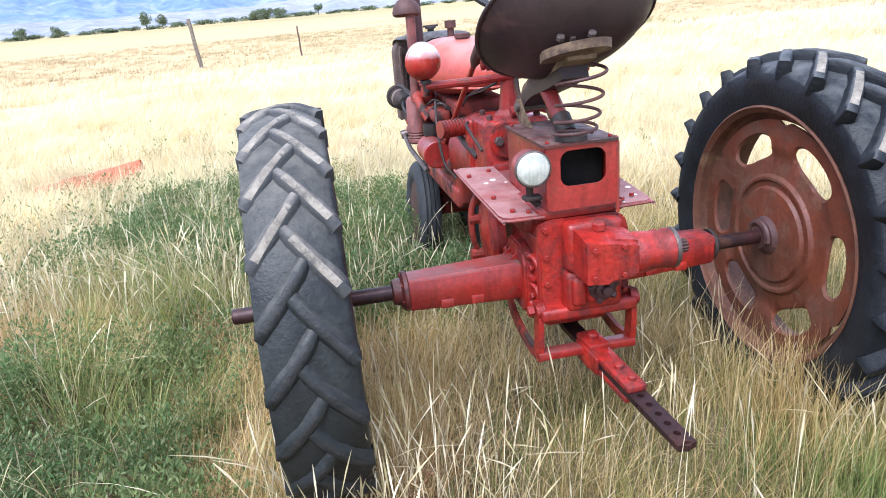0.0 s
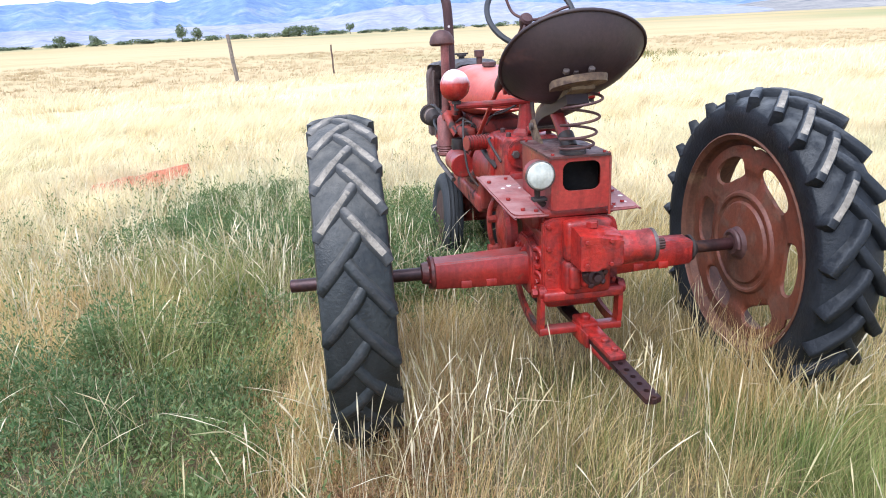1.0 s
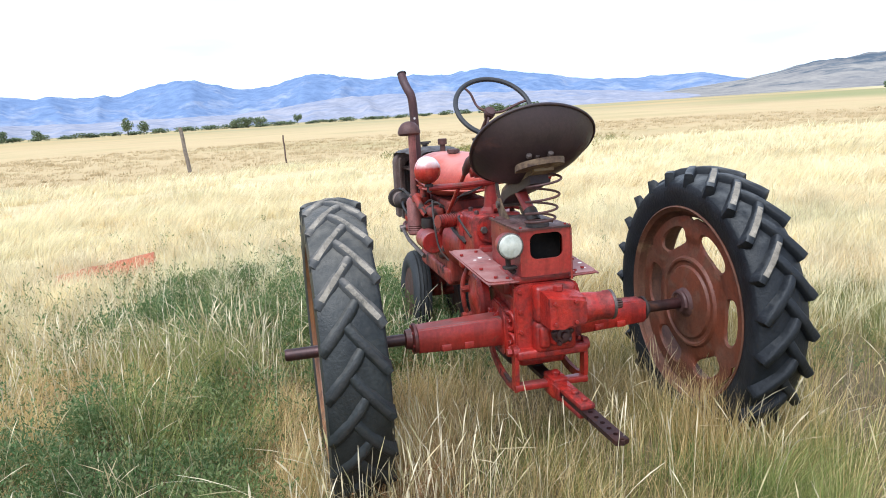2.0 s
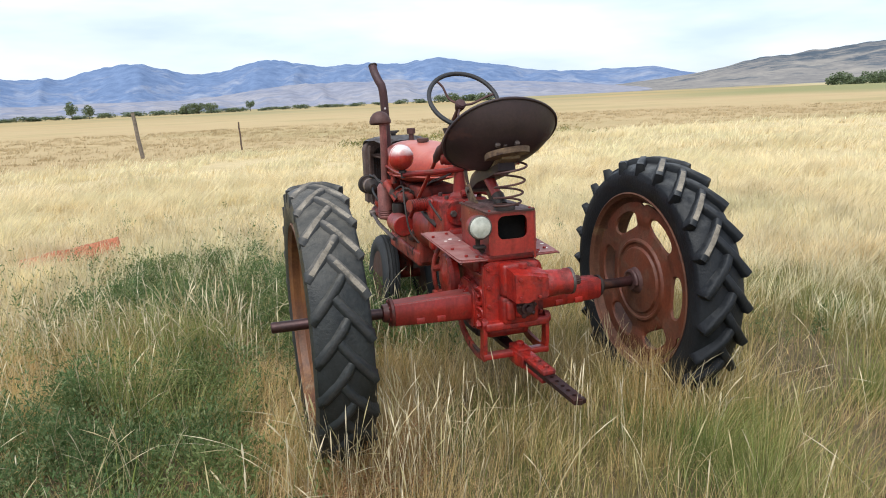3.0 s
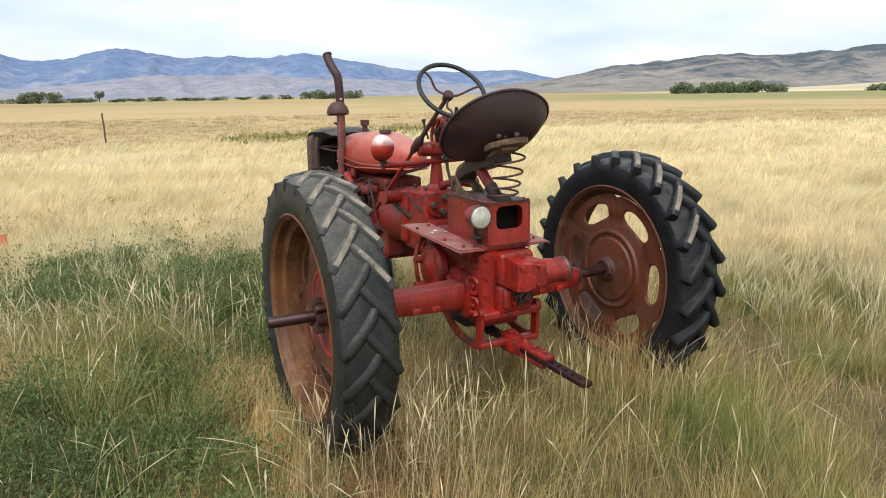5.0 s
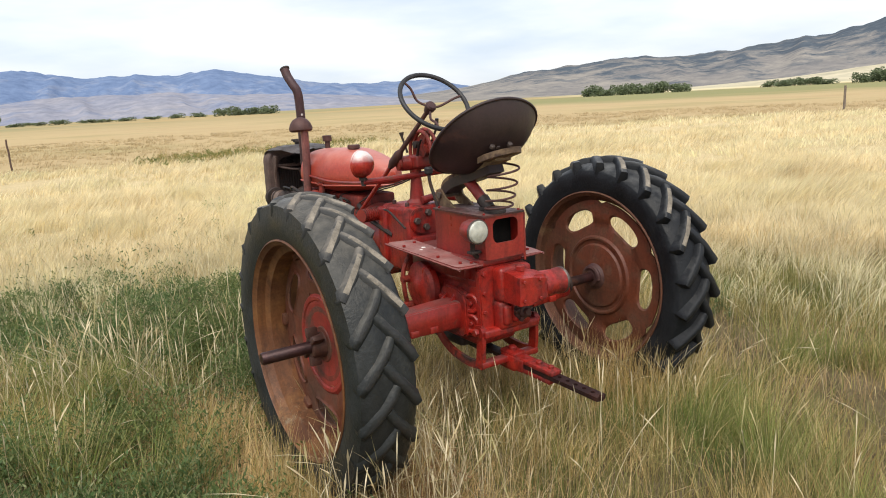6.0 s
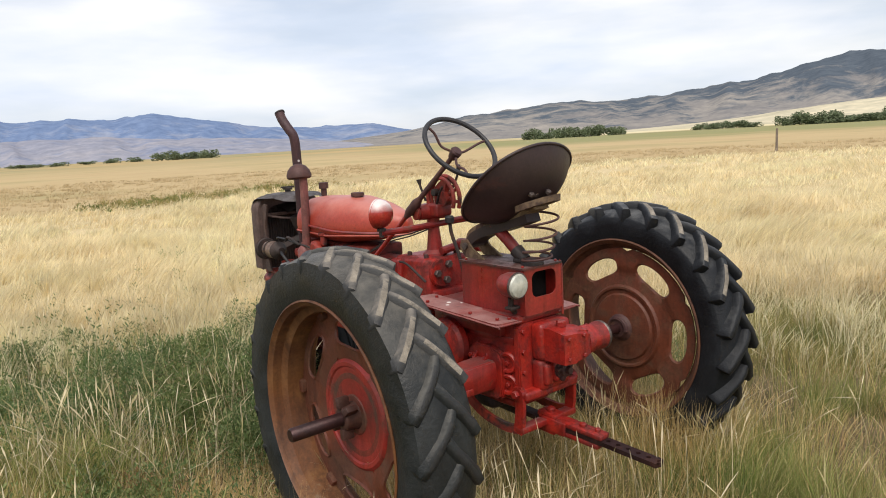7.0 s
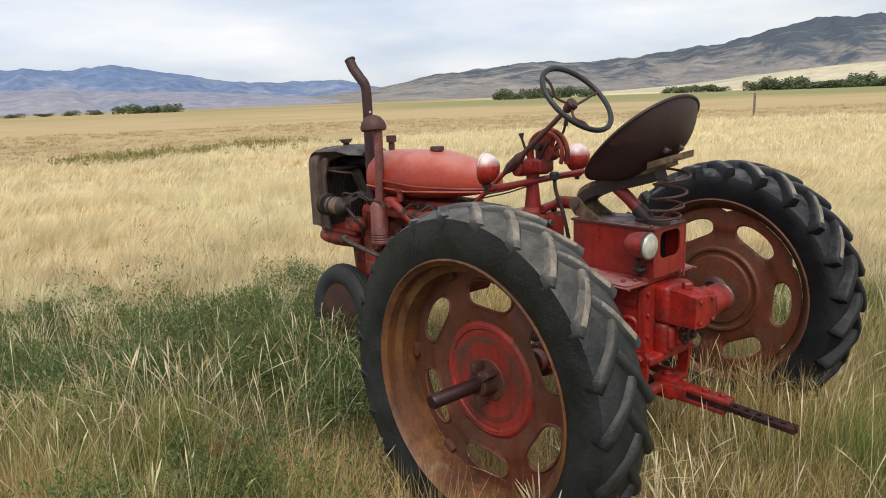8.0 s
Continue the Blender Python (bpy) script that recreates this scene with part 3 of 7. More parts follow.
make_range("hills", "dry brown hills with dark wooded slopes, greyed by painted haze", m_hill, 24, 150, 2300, 4300,
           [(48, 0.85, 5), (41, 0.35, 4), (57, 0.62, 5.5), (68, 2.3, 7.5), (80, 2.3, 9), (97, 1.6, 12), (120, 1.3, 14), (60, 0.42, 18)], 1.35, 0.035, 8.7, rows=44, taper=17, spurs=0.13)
make_range("bench_slope", "pale dry bench at the foot of the hills", m_bench, 50, 150, 1500, 2250,
           [(72, 0.75, 8), (90, 0.6, 14), (120, 0.5, 15)], 0.55, 0.15, 11.3, rows=12, taper=14)


def crown_mesh(seed, n=900, flat=0.8):
    """A crown of leaf clumps on several boughs, one metre across."""
    rnd = random.Random(seed)
    bm = bm_new()
    lobes = [(rnd.uniform(-0.3, 0.3), rnd.uniform(-0.3, 0.3), rnd.uniform(-0.22, 0.3), rnd.uniform(0.16, 0.28)) for _ in range(15)]
    for _ in range(n):
        x, y, z, r = rnd.choice(lobes)
        d = Vector((rnd.gauss(0, 1), rnd.gauss(0, 1), rnd.gauss(0, 1))).normalized() * r * rnd.uniform(0.55, 1.05)
        c = Vector((x, y, z * flat)) + d
        a, b, _ = frame_of((rnd.gauss(0, 1), rnd.gauss(0, 1), rnd.gauss(0, 1)))
        s = rnd.uniform(0.022, 0.046)
        vs = [bm.verts.new(c + s * (p * a + q * b) + Vector((0, 0, rnd.uniform(-0.3, 0.3) * s))) for p, q in ((-1, -0.7), (0.2, -1), (1, 0.1), (0.5, 1), (-0.7, 0.8))]
        bm.faces.new(vs)
    return mesh_from(bm, "crown", m_bush, 0)


def trunk_mesh():
    bm = bm_new()
    tube(bm, spline([(0, 0, -0.05), (0.01, 0, 0.2), (0.0, 0.015, 0.5), (0.02, 0, 0.75)], 3), [0.045, 0.04, 0.037, 0.034, 0.032, 0.03, 0.027, 0.022, 0.015, 0.01], 8)
    for a, l in ((0.4, 0.3), (2.2, 0.34), (3.9, 0.28), (5.2, 0.31)):
        tube(bm, [(0, 0, 0.36), (l * 0.5 * math.cos(a), l * 0.5 * math.sin(a), 0.52), (l * math.cos(a), l * math.sin(a), 0.66)], [0.02, 0.014, 0.006], 6)
    return mesh_from(bm, "trunk", m_bark)


CROWNS = [crown_mesh(s) for s in (3, 5, 8, 13)]
TRUNK = trunk_mesh()
_rt = random.Random(21)


def tree(az, dist, height, width, bush=False):
    x, y = dist * math.sin(radians(az)), dist * math.cos(radians(az))
    t = new("shrub" if bush else "tree", None)
    t.matrix_basis = pose(x, y, 0, 0, 0, _rt.uniform(0, 360))
    tagged(t, "dark green shrub clump at the far edge of the field" if bush else "dark green broadleaf tree far across the field", "shrub" if bush else "tree", "distant trees")
    part("trunk", TRUNK, None, t, at=Matrix.Diagonal((height * 0.8, height * 0.8, height * (0.35 if bush else 0.9), 1)))
    part("crown", _rt.choice(CROWNS), None, t, at=Matrix.Translation((0, 0, height * (0.36 if bush else 0.56))) @ Matrix.Diagonal((width * (1.35 if bush else 1.1), width * (1.35 if bush else 1.1), height * (1.2 if bush else 0.95), 1)))


# lone trees and hedges, by azimuth and distance in metres
for _az, _d, _h, _w in ((-10.4, 520, 11.5, 9), (-9.3, 525, 9.0, 9), (-2.7, 500, 7.0, 9), (-1.8, 505, 7.5, 10), (-0.9, 500, 7.2, 9), (2.0, 540, 8, 6), (-16.2, 520, 7, 7), (-18.4, 540, 8, 8), (-24, 520, 9, 9), (-27, 520, 8, 9)):
    tree(_az, _d, _h, _w)
for _k in range(25):
    tree(-22 + _k * 1.55 + _rt.uniform(-0.4, 0.4), 560 + _rt.uniform(-20, 30), _rt.uniform(2.5, 4.5), _rt.uniform(9, 14), True)
for _az in (17.0, 17.9, 18.8, 19.7, 20.4):
    tree(_az, 470 + _rt.uniform(-8, 8), _rt.uniform(5.0, 6.5), _rt.uniform(8, 10), True)
for _k in range(11):
    tree(45.6 + _k * 0.72 + _rt.uniform(-0.2, 0.2), 400 + _rt.uniform(-10, 10), _rt.uniform(3.8, 7.2), _rt.uniform(6, 9), True)
for _k in range(6):
    tree(58.6 + _k * 0.75, 430 + _rt.uniform(-10, 10), _rt.uniform(3.2, 5.2), _rt.uniform(7, 9), True)
for _k in range(30):
    tree(64.3 + _k * 0.55, 380 + _rt.uniform(-14, 18), _rt.uniform(3.4, 8.2), _rt.uniform(6, 11), True)


def fence_post(x, y, h, r, material, label, lean=(0, 0)):
    bm = bm_new()
    rnd = random.Random(int(x * 100))
    tube(bm, [(lean[0] * k / 6 + rnd.uniform(-0.01, 0.01), lean[1] * k / 6, -0.2 + (h + 0.2) * k / 6) for k in range(7)], [r, r, r * 0.97, r * 0.96, r * 0.93, r * 0.92, r * 0.88], 9)
    ob = new("fence_post", mesh_from(bm, "fence_post", material))
    ob.location = (x, y, ground_z(x, y))
    tagged(ob, label, "fence post", "fence posts across the field")


fence_post(-4.17, 25.2, 1.68, 0.075, m_post, "weathered grey wooden fence post standing in dry grass", (-0.16, 0))
fence_post(-0.58, 27.0, 1.15, 0.035, m_post_steel, "thin rusted steel fence post standing in dry grass", (-0.05, 0))
fence_post(38.7, 17.9, 1.35, 0.07, m_post, "weathered grey wooden fence post standing in dry grass", (0.03, 0))


def sheet_panel():
    """A crumpled tractor hood panel lying in the grass."""
    bm = bm_new()
    nu, nv = 16, 10
    grid = []
    for i in range(nu + 1):
        row = []
        for j in range(nv + 1):
            u, v = i / nu - 0.5, j / nv - 0.5
            z = 0.15 * math.cos(v * math.pi) ** 0.8 * (0.75 + 0.5 * (u + 0.5)) + 0.02 * wave(u * 5, v * 5, 1.0, 4.4)
            row.append(bm.verts.new((u * 1.0, v * 0.50 * (0.9 + 0.2 * u), z)))
        grid.append(row)
    for A, B in zip(grid, grid[1:]):
        for j in range(nv):
            bm.faces.new((A[j], B[j], B[j + 1], A[j + 1]))
    bmesh.ops.solidify(bm, geom=bm.faces[:], thickness=0.004)
    ob = new("hood_panel", mesh_from(bm, "hood_panel", m_panel))
    ob.matrix_basis = pose(-2.95, 5.20, ground_z(-2.95, 5.2) + 0.065, 9, -4, 6)
    tagged(ob, "orange-red curved sheet metal hood panel lying in dry grass", "metal panel")


sheet_panel()


# ---- tractor: rear axle along x at y = 0, nose towards +y ----
AX_Z = 0.63
tractor = new("tractor", None)
tagged(tractor, "old faded red row-crop tractor, rusted and stripped, standing in tall grass", "tractor")

# rear wheels
N_LUG, R_TYRE = 23, 0.655


def carcass(x, tall=0.0):
    """Height of the rubber between the bars: worn nearly flush at the outer shoulder, or deep on the newer tyre."""
    a = min(1.0, abs(x) / 0.118)
    return 0.618 - 0.036 * a ** 2.6 if tall else 0.6355 - (0.026 if x < 0 else 0.035) * a ** 2.6


def lug_mesh(side, material, tall=0.0, seed=0):
    """One tread bar, from its tip past the middle of the tread over the shoulder; side: -1 or 1 along x; tall: how far the rubber between the bars lies deeper than on the worn tyre."""
    bm = bm_new()
    rows = []
    n = 7
    wear = 0.0 if tall else 0.2
    slope = Vector((side * 0.139, 0.18)).normalized()
    nx, nt = -slope.y * side, slope.x * side
    for k in range(n + 2):
        f = min(1.0, k / n)
        x = side * (-0.022 + 0.139 * f)
        th = radians(1.0 + 16.5 * f ** 0.92)
        w = (0.0200 if tall else 0.0175) + 0.005 * f + 0.0014 * math.sin(k * 2.1 + seed)
        top = R_TYRE - 0.001 - (0.022 if tall else 0.0315 if side < 0 else 0.026) * f ** 2.2 - (0.006 if k == 0 else 0) + 0.0012 * math.sin(k * 1.7 + seed * 2)
        base = carcass(x, tall) - 0.012
        if k == n + 1:
            # foot of the bar, down the side of the tyre
            x, top, base = side * (0.120 + 0.31 * tall), (0.592 if tall else 0.586), 0.566
        ring = []
        for q, r in ((-1.55 - wear, base), (-1.20 - 0.5 * wear, base + 0.55 * (top - base)), (-1.00, top - 0.0065 - 0.006 * wear), (-0.68 + 0.2 * wear, top - 0.0012), (0.68 - 0.2 * wear, top - 0.0012), (1.00, top - 0.0065 - 0.006 * wear), (1.20 + 0.5 * wear, base + 0.55 * (top - base)), (1.55 + wear, base)):
            xx, t2 = x + nx * side * w * q * 0.8, th + nt * side * w * q * 0.8 / 0.64
            edge = 0.1225 + 0.5 * tall + (0.003 if side > 0 else 0.0)
            xx = max(-edge, min(edge, xx))
            ring.append(bm.verts.new((xx, -r * math.sin(t2), r * math.cos(t2))))
        rows.append(ring)
    for i, (A, B) in enumerate(zip(rows, rows[1:])):
        for q in range(8):
            f = bm.faces.new((A[q], A[(q + 1) % 8], B[(q + 1) % 8], B[q]))
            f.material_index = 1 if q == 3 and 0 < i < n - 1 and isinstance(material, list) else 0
    bm.faces.new(rows[0][::-1])
    bm.faces.new(rows[-1])
    return mesh_from(bm, "tread_lug", material, 48 if tall else 54)


RUBBER = (m_tyre, m_tyre_deep)
LUGS = {}
for _t in (0, 1):
    for _s in (-1, 1):
        for _k, _m in ((0, RUBBER[_t] if _t else [m_tyre, m_lug_worn]), (1, [RUBBER[_t] if _t else m_lug_mud, m_lug_top]), (2, m_tyre_deep if _t else [m_lug_mud, m_lug_top])):
            LUGS[_t, _s, _k] = lug_mesh(_s, _m, 0.016 * _t, _s + 2 * _k)


def tyre_mesh(tall=0.0):
    bm = bm_new()
    prof = [(-0.100, 0.458), (-0.108, 0.472), (-0.118, 0.51), (-0.123, 0.545), (-0.120, 0.578)]
    prof += [(x, carcass(x, tall)) for x in (-0.116, -0.104, -0.08, -0.04, 0.0, 0.04, 0.08, 0.104, 0.116)]
    prof += [(-a, r) for a, r in prof[4::-1]]
    prof += [(0.085, 0.455), (-0.085, 0.455)]
    lathe(bm, prof, seg=72, loop=True)
    return mesh_from(bm, "tyre", m_tyre_deep if tall else m_tyre, 50)


def rim_mesh(material):
    bm = bm_new()
    out = [(-0.114, 0.464), (-0.110, 0.471), (-0.104, 0.470), (-0.098, 0.456), (-0.06, 0.452), (-0.045, 0.425), (0.045, 0.425), (0.06, 0.452), (0.098, 0.456), (0.104, 0.470), (0.110, 0.471), (0.114, 0.464)]
    inn = [(0.110, 0.462), (0.098, 0.446), (0.062, 0.441), (0.047, 0.413), (-0.047, 0.413), (-0.062, 0.441), (-0.098, 0.446), (-0.110, 0.462)]
    lathe(bm, out + inn, seg=64, loop=True)
    return mesh_from(bm, "rim", material, 40)


def disc_x(r):
    """Dish of the wheel disc, towards its inner side, by radius."""
    if r < 0.23:
        return 0.035 + 0.020 * (1 - r / 0.23)
    return 0.035 - 0.010 * math.sin(min(1, (r - 0.23) / 0.09) * math.pi)


def disc_mesh(material, turn=0.0):
    """Pressed wheel disc with six long rounded holes, swaged rings and a hub."""
    bm = bm_new()
    r0, r1, rc = 0.215, 0.418, 0.324
    # one sixth: rings between the hole's edge and the sector's edge
    samples = []
    du, dv = radians(30), (r1 - r0) / 2
    steps = 40
    for k in range(steps):
        a = 2 * math.pi * (k + 0.5) / steps
        c, s = math.cos(a), math.sin(a)
        q = 1 / max(abs(c), abs(s))
        e = (abs(c) ** 2.6 + abs(s) ** 2.6) ** (-1 / 2.6)
        samples.append(((c * e * radians(18.5), s * e * 0.045), (c * q * du, s * q * dv)))
    for sec in range(6):
        base = radians(60 * sec + turn)
        rings = []
        for f in (0.0, 0.12, 0.45, 1.0):
            ring = []
            for (hu, hv), (ou, ov) in samples:
                u = hu + (ou - hu) * f
                r = (rc + hv) * (1 - f) + ((r0 + r1) / 2 + ov) * f
                th = base + u
                x = disc_x(r) - (0.010 if f == 0 else 0.0)
                ring.append(bm.verts.new((x, -r * math.sin(th), r * math.cos(th))))
            rings.append(ring)
        for A, B in zip(rings, rings[1:]):
            for k in range(steps):
                bm.faces.new((A[k], A[(k + 1) % steps], B[(k + 1) % steps], B[k]))
    bmesh.ops.remove_doubles(bm, verts=bm.verts[:], dist=0.004)
    bmesh.ops.solidify(bm, geom=bm.faces[:], thickness=0.008)
    return mesh_from(bm, "disc", material, 40)


def centre_mesh(material):
    """The middle of the disc with its two swaged rings."""
    bm = bm_new()
    front = [(0.040, 0.222), (0.047, 0.214), (0.047, 0.204), (0.038, 0.196), (0.038, 0.180), (0.050, 0.172), (0.052, 0.160), (0.054, 0.10), (0.062, 0.06), (0.062, 0.0)]
    back = [(0.030, 0.226)] + [(a - 0.012, r) for a, r in front[1:-1]] + [(0.050, 0.0)]
    lathe(bm, front[::-1] + back, seg=56)
    return mesh_from(bm, "wheel_centre", material, 30)


TYRES, RIMS = (tyre_mesh(), tyre_mesh(0.016)), (rim_mesh(m_rim), rim_mesh(m_rim_brown))


def rear_wheel(x, flip, turn, centre_mat, disc_mat, lug_shift, label, deep=0.0, new_tread=0):
    """flip: 1 when the wheel's inner side is towards +x; deep: how far the disc is set inwards. The disc is the part, the rest hangs on it."""
    dm = disc_mesh(disc_mat, turn)
    base = Matrix.Translation((x + flip * deep, 0, AX_Z))
    out = Matrix.Translation((-flip * deep, 0, 0))
    if flip < 0:
        for v in dm.vertices:
            v.co.x = -v.co.x
        dm.flip_normals()
    w = part("rear_wheel", dm, None, tractor, label, base)
    cm = centre_mesh(centre_mat)
    if flip < 0:
        for v in cm.vertices:
            v.co.x = -v.co.x
        cm.flip_normals()
    part("wheel_centre", cm, None, w, "red-painted swaged wheel centre")
    part("rim", RIMS[new_tread], None, w, "brown rusted steel rim" if new_tread else "tan rusted steel rim", out)
    part("tyre", TYRES[new_tread], None, w, "black tractor tyre with deep tread" if new_tread else "weathered grey-black tractor tyre with worn tread", out)
    for k in range(N_LUG):
        for s in (-1, 1):
            tip = (lug_shift + 360 / N_LUG * (k + (0.5 if s > 0 else 0.0))) % 360
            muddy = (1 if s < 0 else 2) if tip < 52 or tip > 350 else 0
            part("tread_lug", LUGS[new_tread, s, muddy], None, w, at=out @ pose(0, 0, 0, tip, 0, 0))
    # clamps that hold the disc to the rim
    bm = bm_new()
    box(bm, (-0.022, -0.028, -0.022), (0.022, 0.028, 0.022), 0.008)
    clamp = mesh_from(bm, "rim_clamp", m_disc)
    for k in range(0 if new_tread else 6):
        th = radians(60 * k + 30 + turn)
        part("rim_clamp", clamp, None, w, at=Matrix.Translation((flip * 0.028, -0.408 * math.sin(th), 0.408 * math.cos(th))) @ pose(0, 0, 0, math.degrees(th)))
    for k in range(8):
        th = radians(45 * k + 20)
        part("bolt", BOLT_RED, None, w, at=Matrix.Translation((flip * 0.036, -0.19 * math.sin(th), 0.19 * math.cos(th))) @ pose(0, 0, 0, 0, -90 * flip, 0))
    # raised ring and sunken middle on the outer side
    bm = bm_new()
    lathe(bm, [(flip * 0.034, 0.222), (flip * 0.024, 0.216), (flip * 0.018, 0.206), (flip * 0.019, 0.192), (flip * 0.025, 0.186), (flip * 0.024, 0.172), (flip * 0.028, 0.160)], seg=56)
    part("swaged_ring", bm, centre_mat, w)
    bm = bm_new()
    lathe(bm, [(flip * 0.034, 0.165), (flip * 0.027, 0.163), (flip * 0.0265, 0.150), (flip * 0.031, 0.12), (flip * 0.033, 0.085), (flip * 0.024, 0.075), (flip * 0.022, 0.0)], seg=48)
    part("centre_dish", bm, m_dish if flip > 0 else m_disc, w, "rusted wheel centre dish")
    # split hub clamped on the sliding axle
    bm = bm_new()
    s = -flip
    lathe(bm, [(0.0, 0.062), (s * 0.03, 0.052), (s * 0.075, 0.046), (s * 0.08, 0.04), (s * 0.08, 0.0)], at=(flip * 0.045, 0, 0), seg=28)
    # two pairs of clamping ears with a slot between them
    for a in (-28, 28, 152, 208):
        box(bm, (-0.034, -0.013, 0.038), (0.016, 0.013, 0.082), 0.006, m=Matrix.Translation((s * 0.03 + flip * 0.02, 0, 0)) @ pose(0, 0, 0, a + 20))
    part("hub", bm, m_dark_rust if flip > 0 else m_disc, w, "rusted split hub clamp")
    bm = bm_new()
    k = 0.55 if new_tread else 1.0
    lathe(bm, [(0, 0.075), (flip * 0.012 * k, 0.070), (flip * 0.03 * k, 0.054), (flip * 0.062 * k, 0.046), (flip * 0.066 * k, 0.036), (flip * 0.066 * k, 0.0)], at=(flip * 0.056, 0, 0), seg=32)
    if new_tread:
        # half collar over the hub
        tube(bm, [(flip * 0.085, -0.052 * math.cos(radians(a)), 0.052 * math.sin(radians(a))) for a in range(-10, 191, 20)], 0.013, 8)
    part("hub_cone", bm, m_pipe if new_tread else m_disc, w)
    return w


rear_wheel(-0.865, 1, 3, m_disc_red, m_disc, 25.3, "rear wheel with rust-red disc and six long holes")
rear_wheel(0.880, -1, 34, m_disc, m_disc, 20.0, "rear wheel with rust-red disc and six long holes", 0.034, 1)

# axle
bm = bm_new()
tube(bm, [(-1.112, 0, AX_Z), (-1.106, 0, AX_Z), (-0.56, 0, AX_Z)], [0.022, 0.026, 0.026], 20)
part("axle_shaft", bm, m_shaft, tractor, "dark oiled sliding axle shaft")
bm = bm_new()
tube(bm, [(0.56, 0, AX_Z), (0.93, 0, AX_Z)], [0.026, 0.026], 20)
part("axle_shaft", bm, m_shaft, tractor, "dark oiled sliding axle shaft")


def housing(x0, x1, h0, h1):
    """An axle tube with bevelled corners between the case and its flange."""
    bm = bm_new()
    ends = []
    for x, h in ((x0, h0), (x0 * 0.7 + x1 * 0.3, h0 * 0.75 + h1 * 0.25), (x1, h1)):
        o = [(-0.92, -0.62), (-0.92, 0.62), (-0.78, 0.84), (0.78, 0.84), (0.92, 0.62), (0.92, -0.62), (0.7, -1.0), (-0.7, -1.0)]
        ends.append([bm.verts.new((x, p * h, AX_Z + q * h)) for p, q in o])
    for A, B in zip(ends, ends[1:]):
        for k in range(8):
            bm.faces.new((A[k], A[(k + 1) % 8], B[(k + 1) % 8], B[k]))
    bm.faces.new(ends[0][::-1])
    bm.faces.new(ends[-1])
    bmesh.ops.bevel(bm, geom=bm.edges[:], offset=0.006, segments=2, affect="EDGES")
    # casting pads along the lower edge
    for f in (0.42, 0.68):
        x = x0 + (x1 - x0) * f
        box(bm, (x - 0.022, -0.066, AX_Z - 0.058), (x + 0.022, -0.045, AX_Z - 0.028), 0.004)
    return bm


ah = part("axle_housing", housing(-0.15, -0.545, 0.073, 0.060), m_red, tractor, "dark red cast axle housing")
bm = bm_new()
lathe(bm, [(0.0, 0.064), (0.004, 0.068), (0.016, 0.068), (0.020, 0.064), (0.024, 0.048), (0.050, 0.042), (0.054, 0.03)], at=(-0.540, 0, AX_Z), axis=(-1, 0, 0), seg=28)
part("bearing_cap", bm, m_lid, ah, "dark maroon bearing cap with bolts")
bolts(tractor, [(-0.558, 0.055 * math.cos(radians(60 * k + 20)), AX_Z + 0.055 * math.sin(radians(60 * k + 20))) for k in range(6)], (-1, 0, 0), 0.6)
ah = part("axle_housing", housing(0.13, 0.555, 0.073, 0.058), m_red_bright, tractor, "bright red cast axle housing")
bm = bm_new()
lathe(bm, [(0.0, 0.056), (0.012, 0.056), (0.016, 0.042), (0.03, 0.036)], at=(0.555, 0, AX_Z), seg=28)
part("bearing_cap", bm, m_dark, ah, "dark bearing cap")

# final drive case: a tall casting whose rear flange carries the belt-drive unit
bm = bm_new()
box(bm, (-0.128, -0.165, 0.515), (0.138, 0.30, 0.868), 0.018, 3)
box(bm, (-0.110, -0.13, 0.470), (0.118, 0.24, 0.53), 0.025, 3)
part("rear_case", bm, m_red_bright, tractor, "bright red cast rear axle case")
bm = bm_new()
slab(bm, [(-0.140, 0.560), (-0.125, 0.545), (0.150, 0.545), (0.165, 0.560), (0.163, 0.800), (0.150, 0.846), (0.120, 0.862), (-0.105, 0.866), (-0.138, 0.850)], lambda u, v, w: (u, w, v), -0.190, -0.155)
bmesh.ops.bevel(bm, geom=bm.edges[:], offset=0.006, segments=2, affect="EDGES")
part("rear_cover", bm, m_red_bright, tractor, "bright red bolted rear flange")
bolts(tractor, [(u, -0.191, v) for u, v in ((-0.118, 0.835), (-0.118, 0.745), (-0.118, 0.655), (0.146, 0.69), (0.146, 0.60))], (0, -1, 0), 0.9)
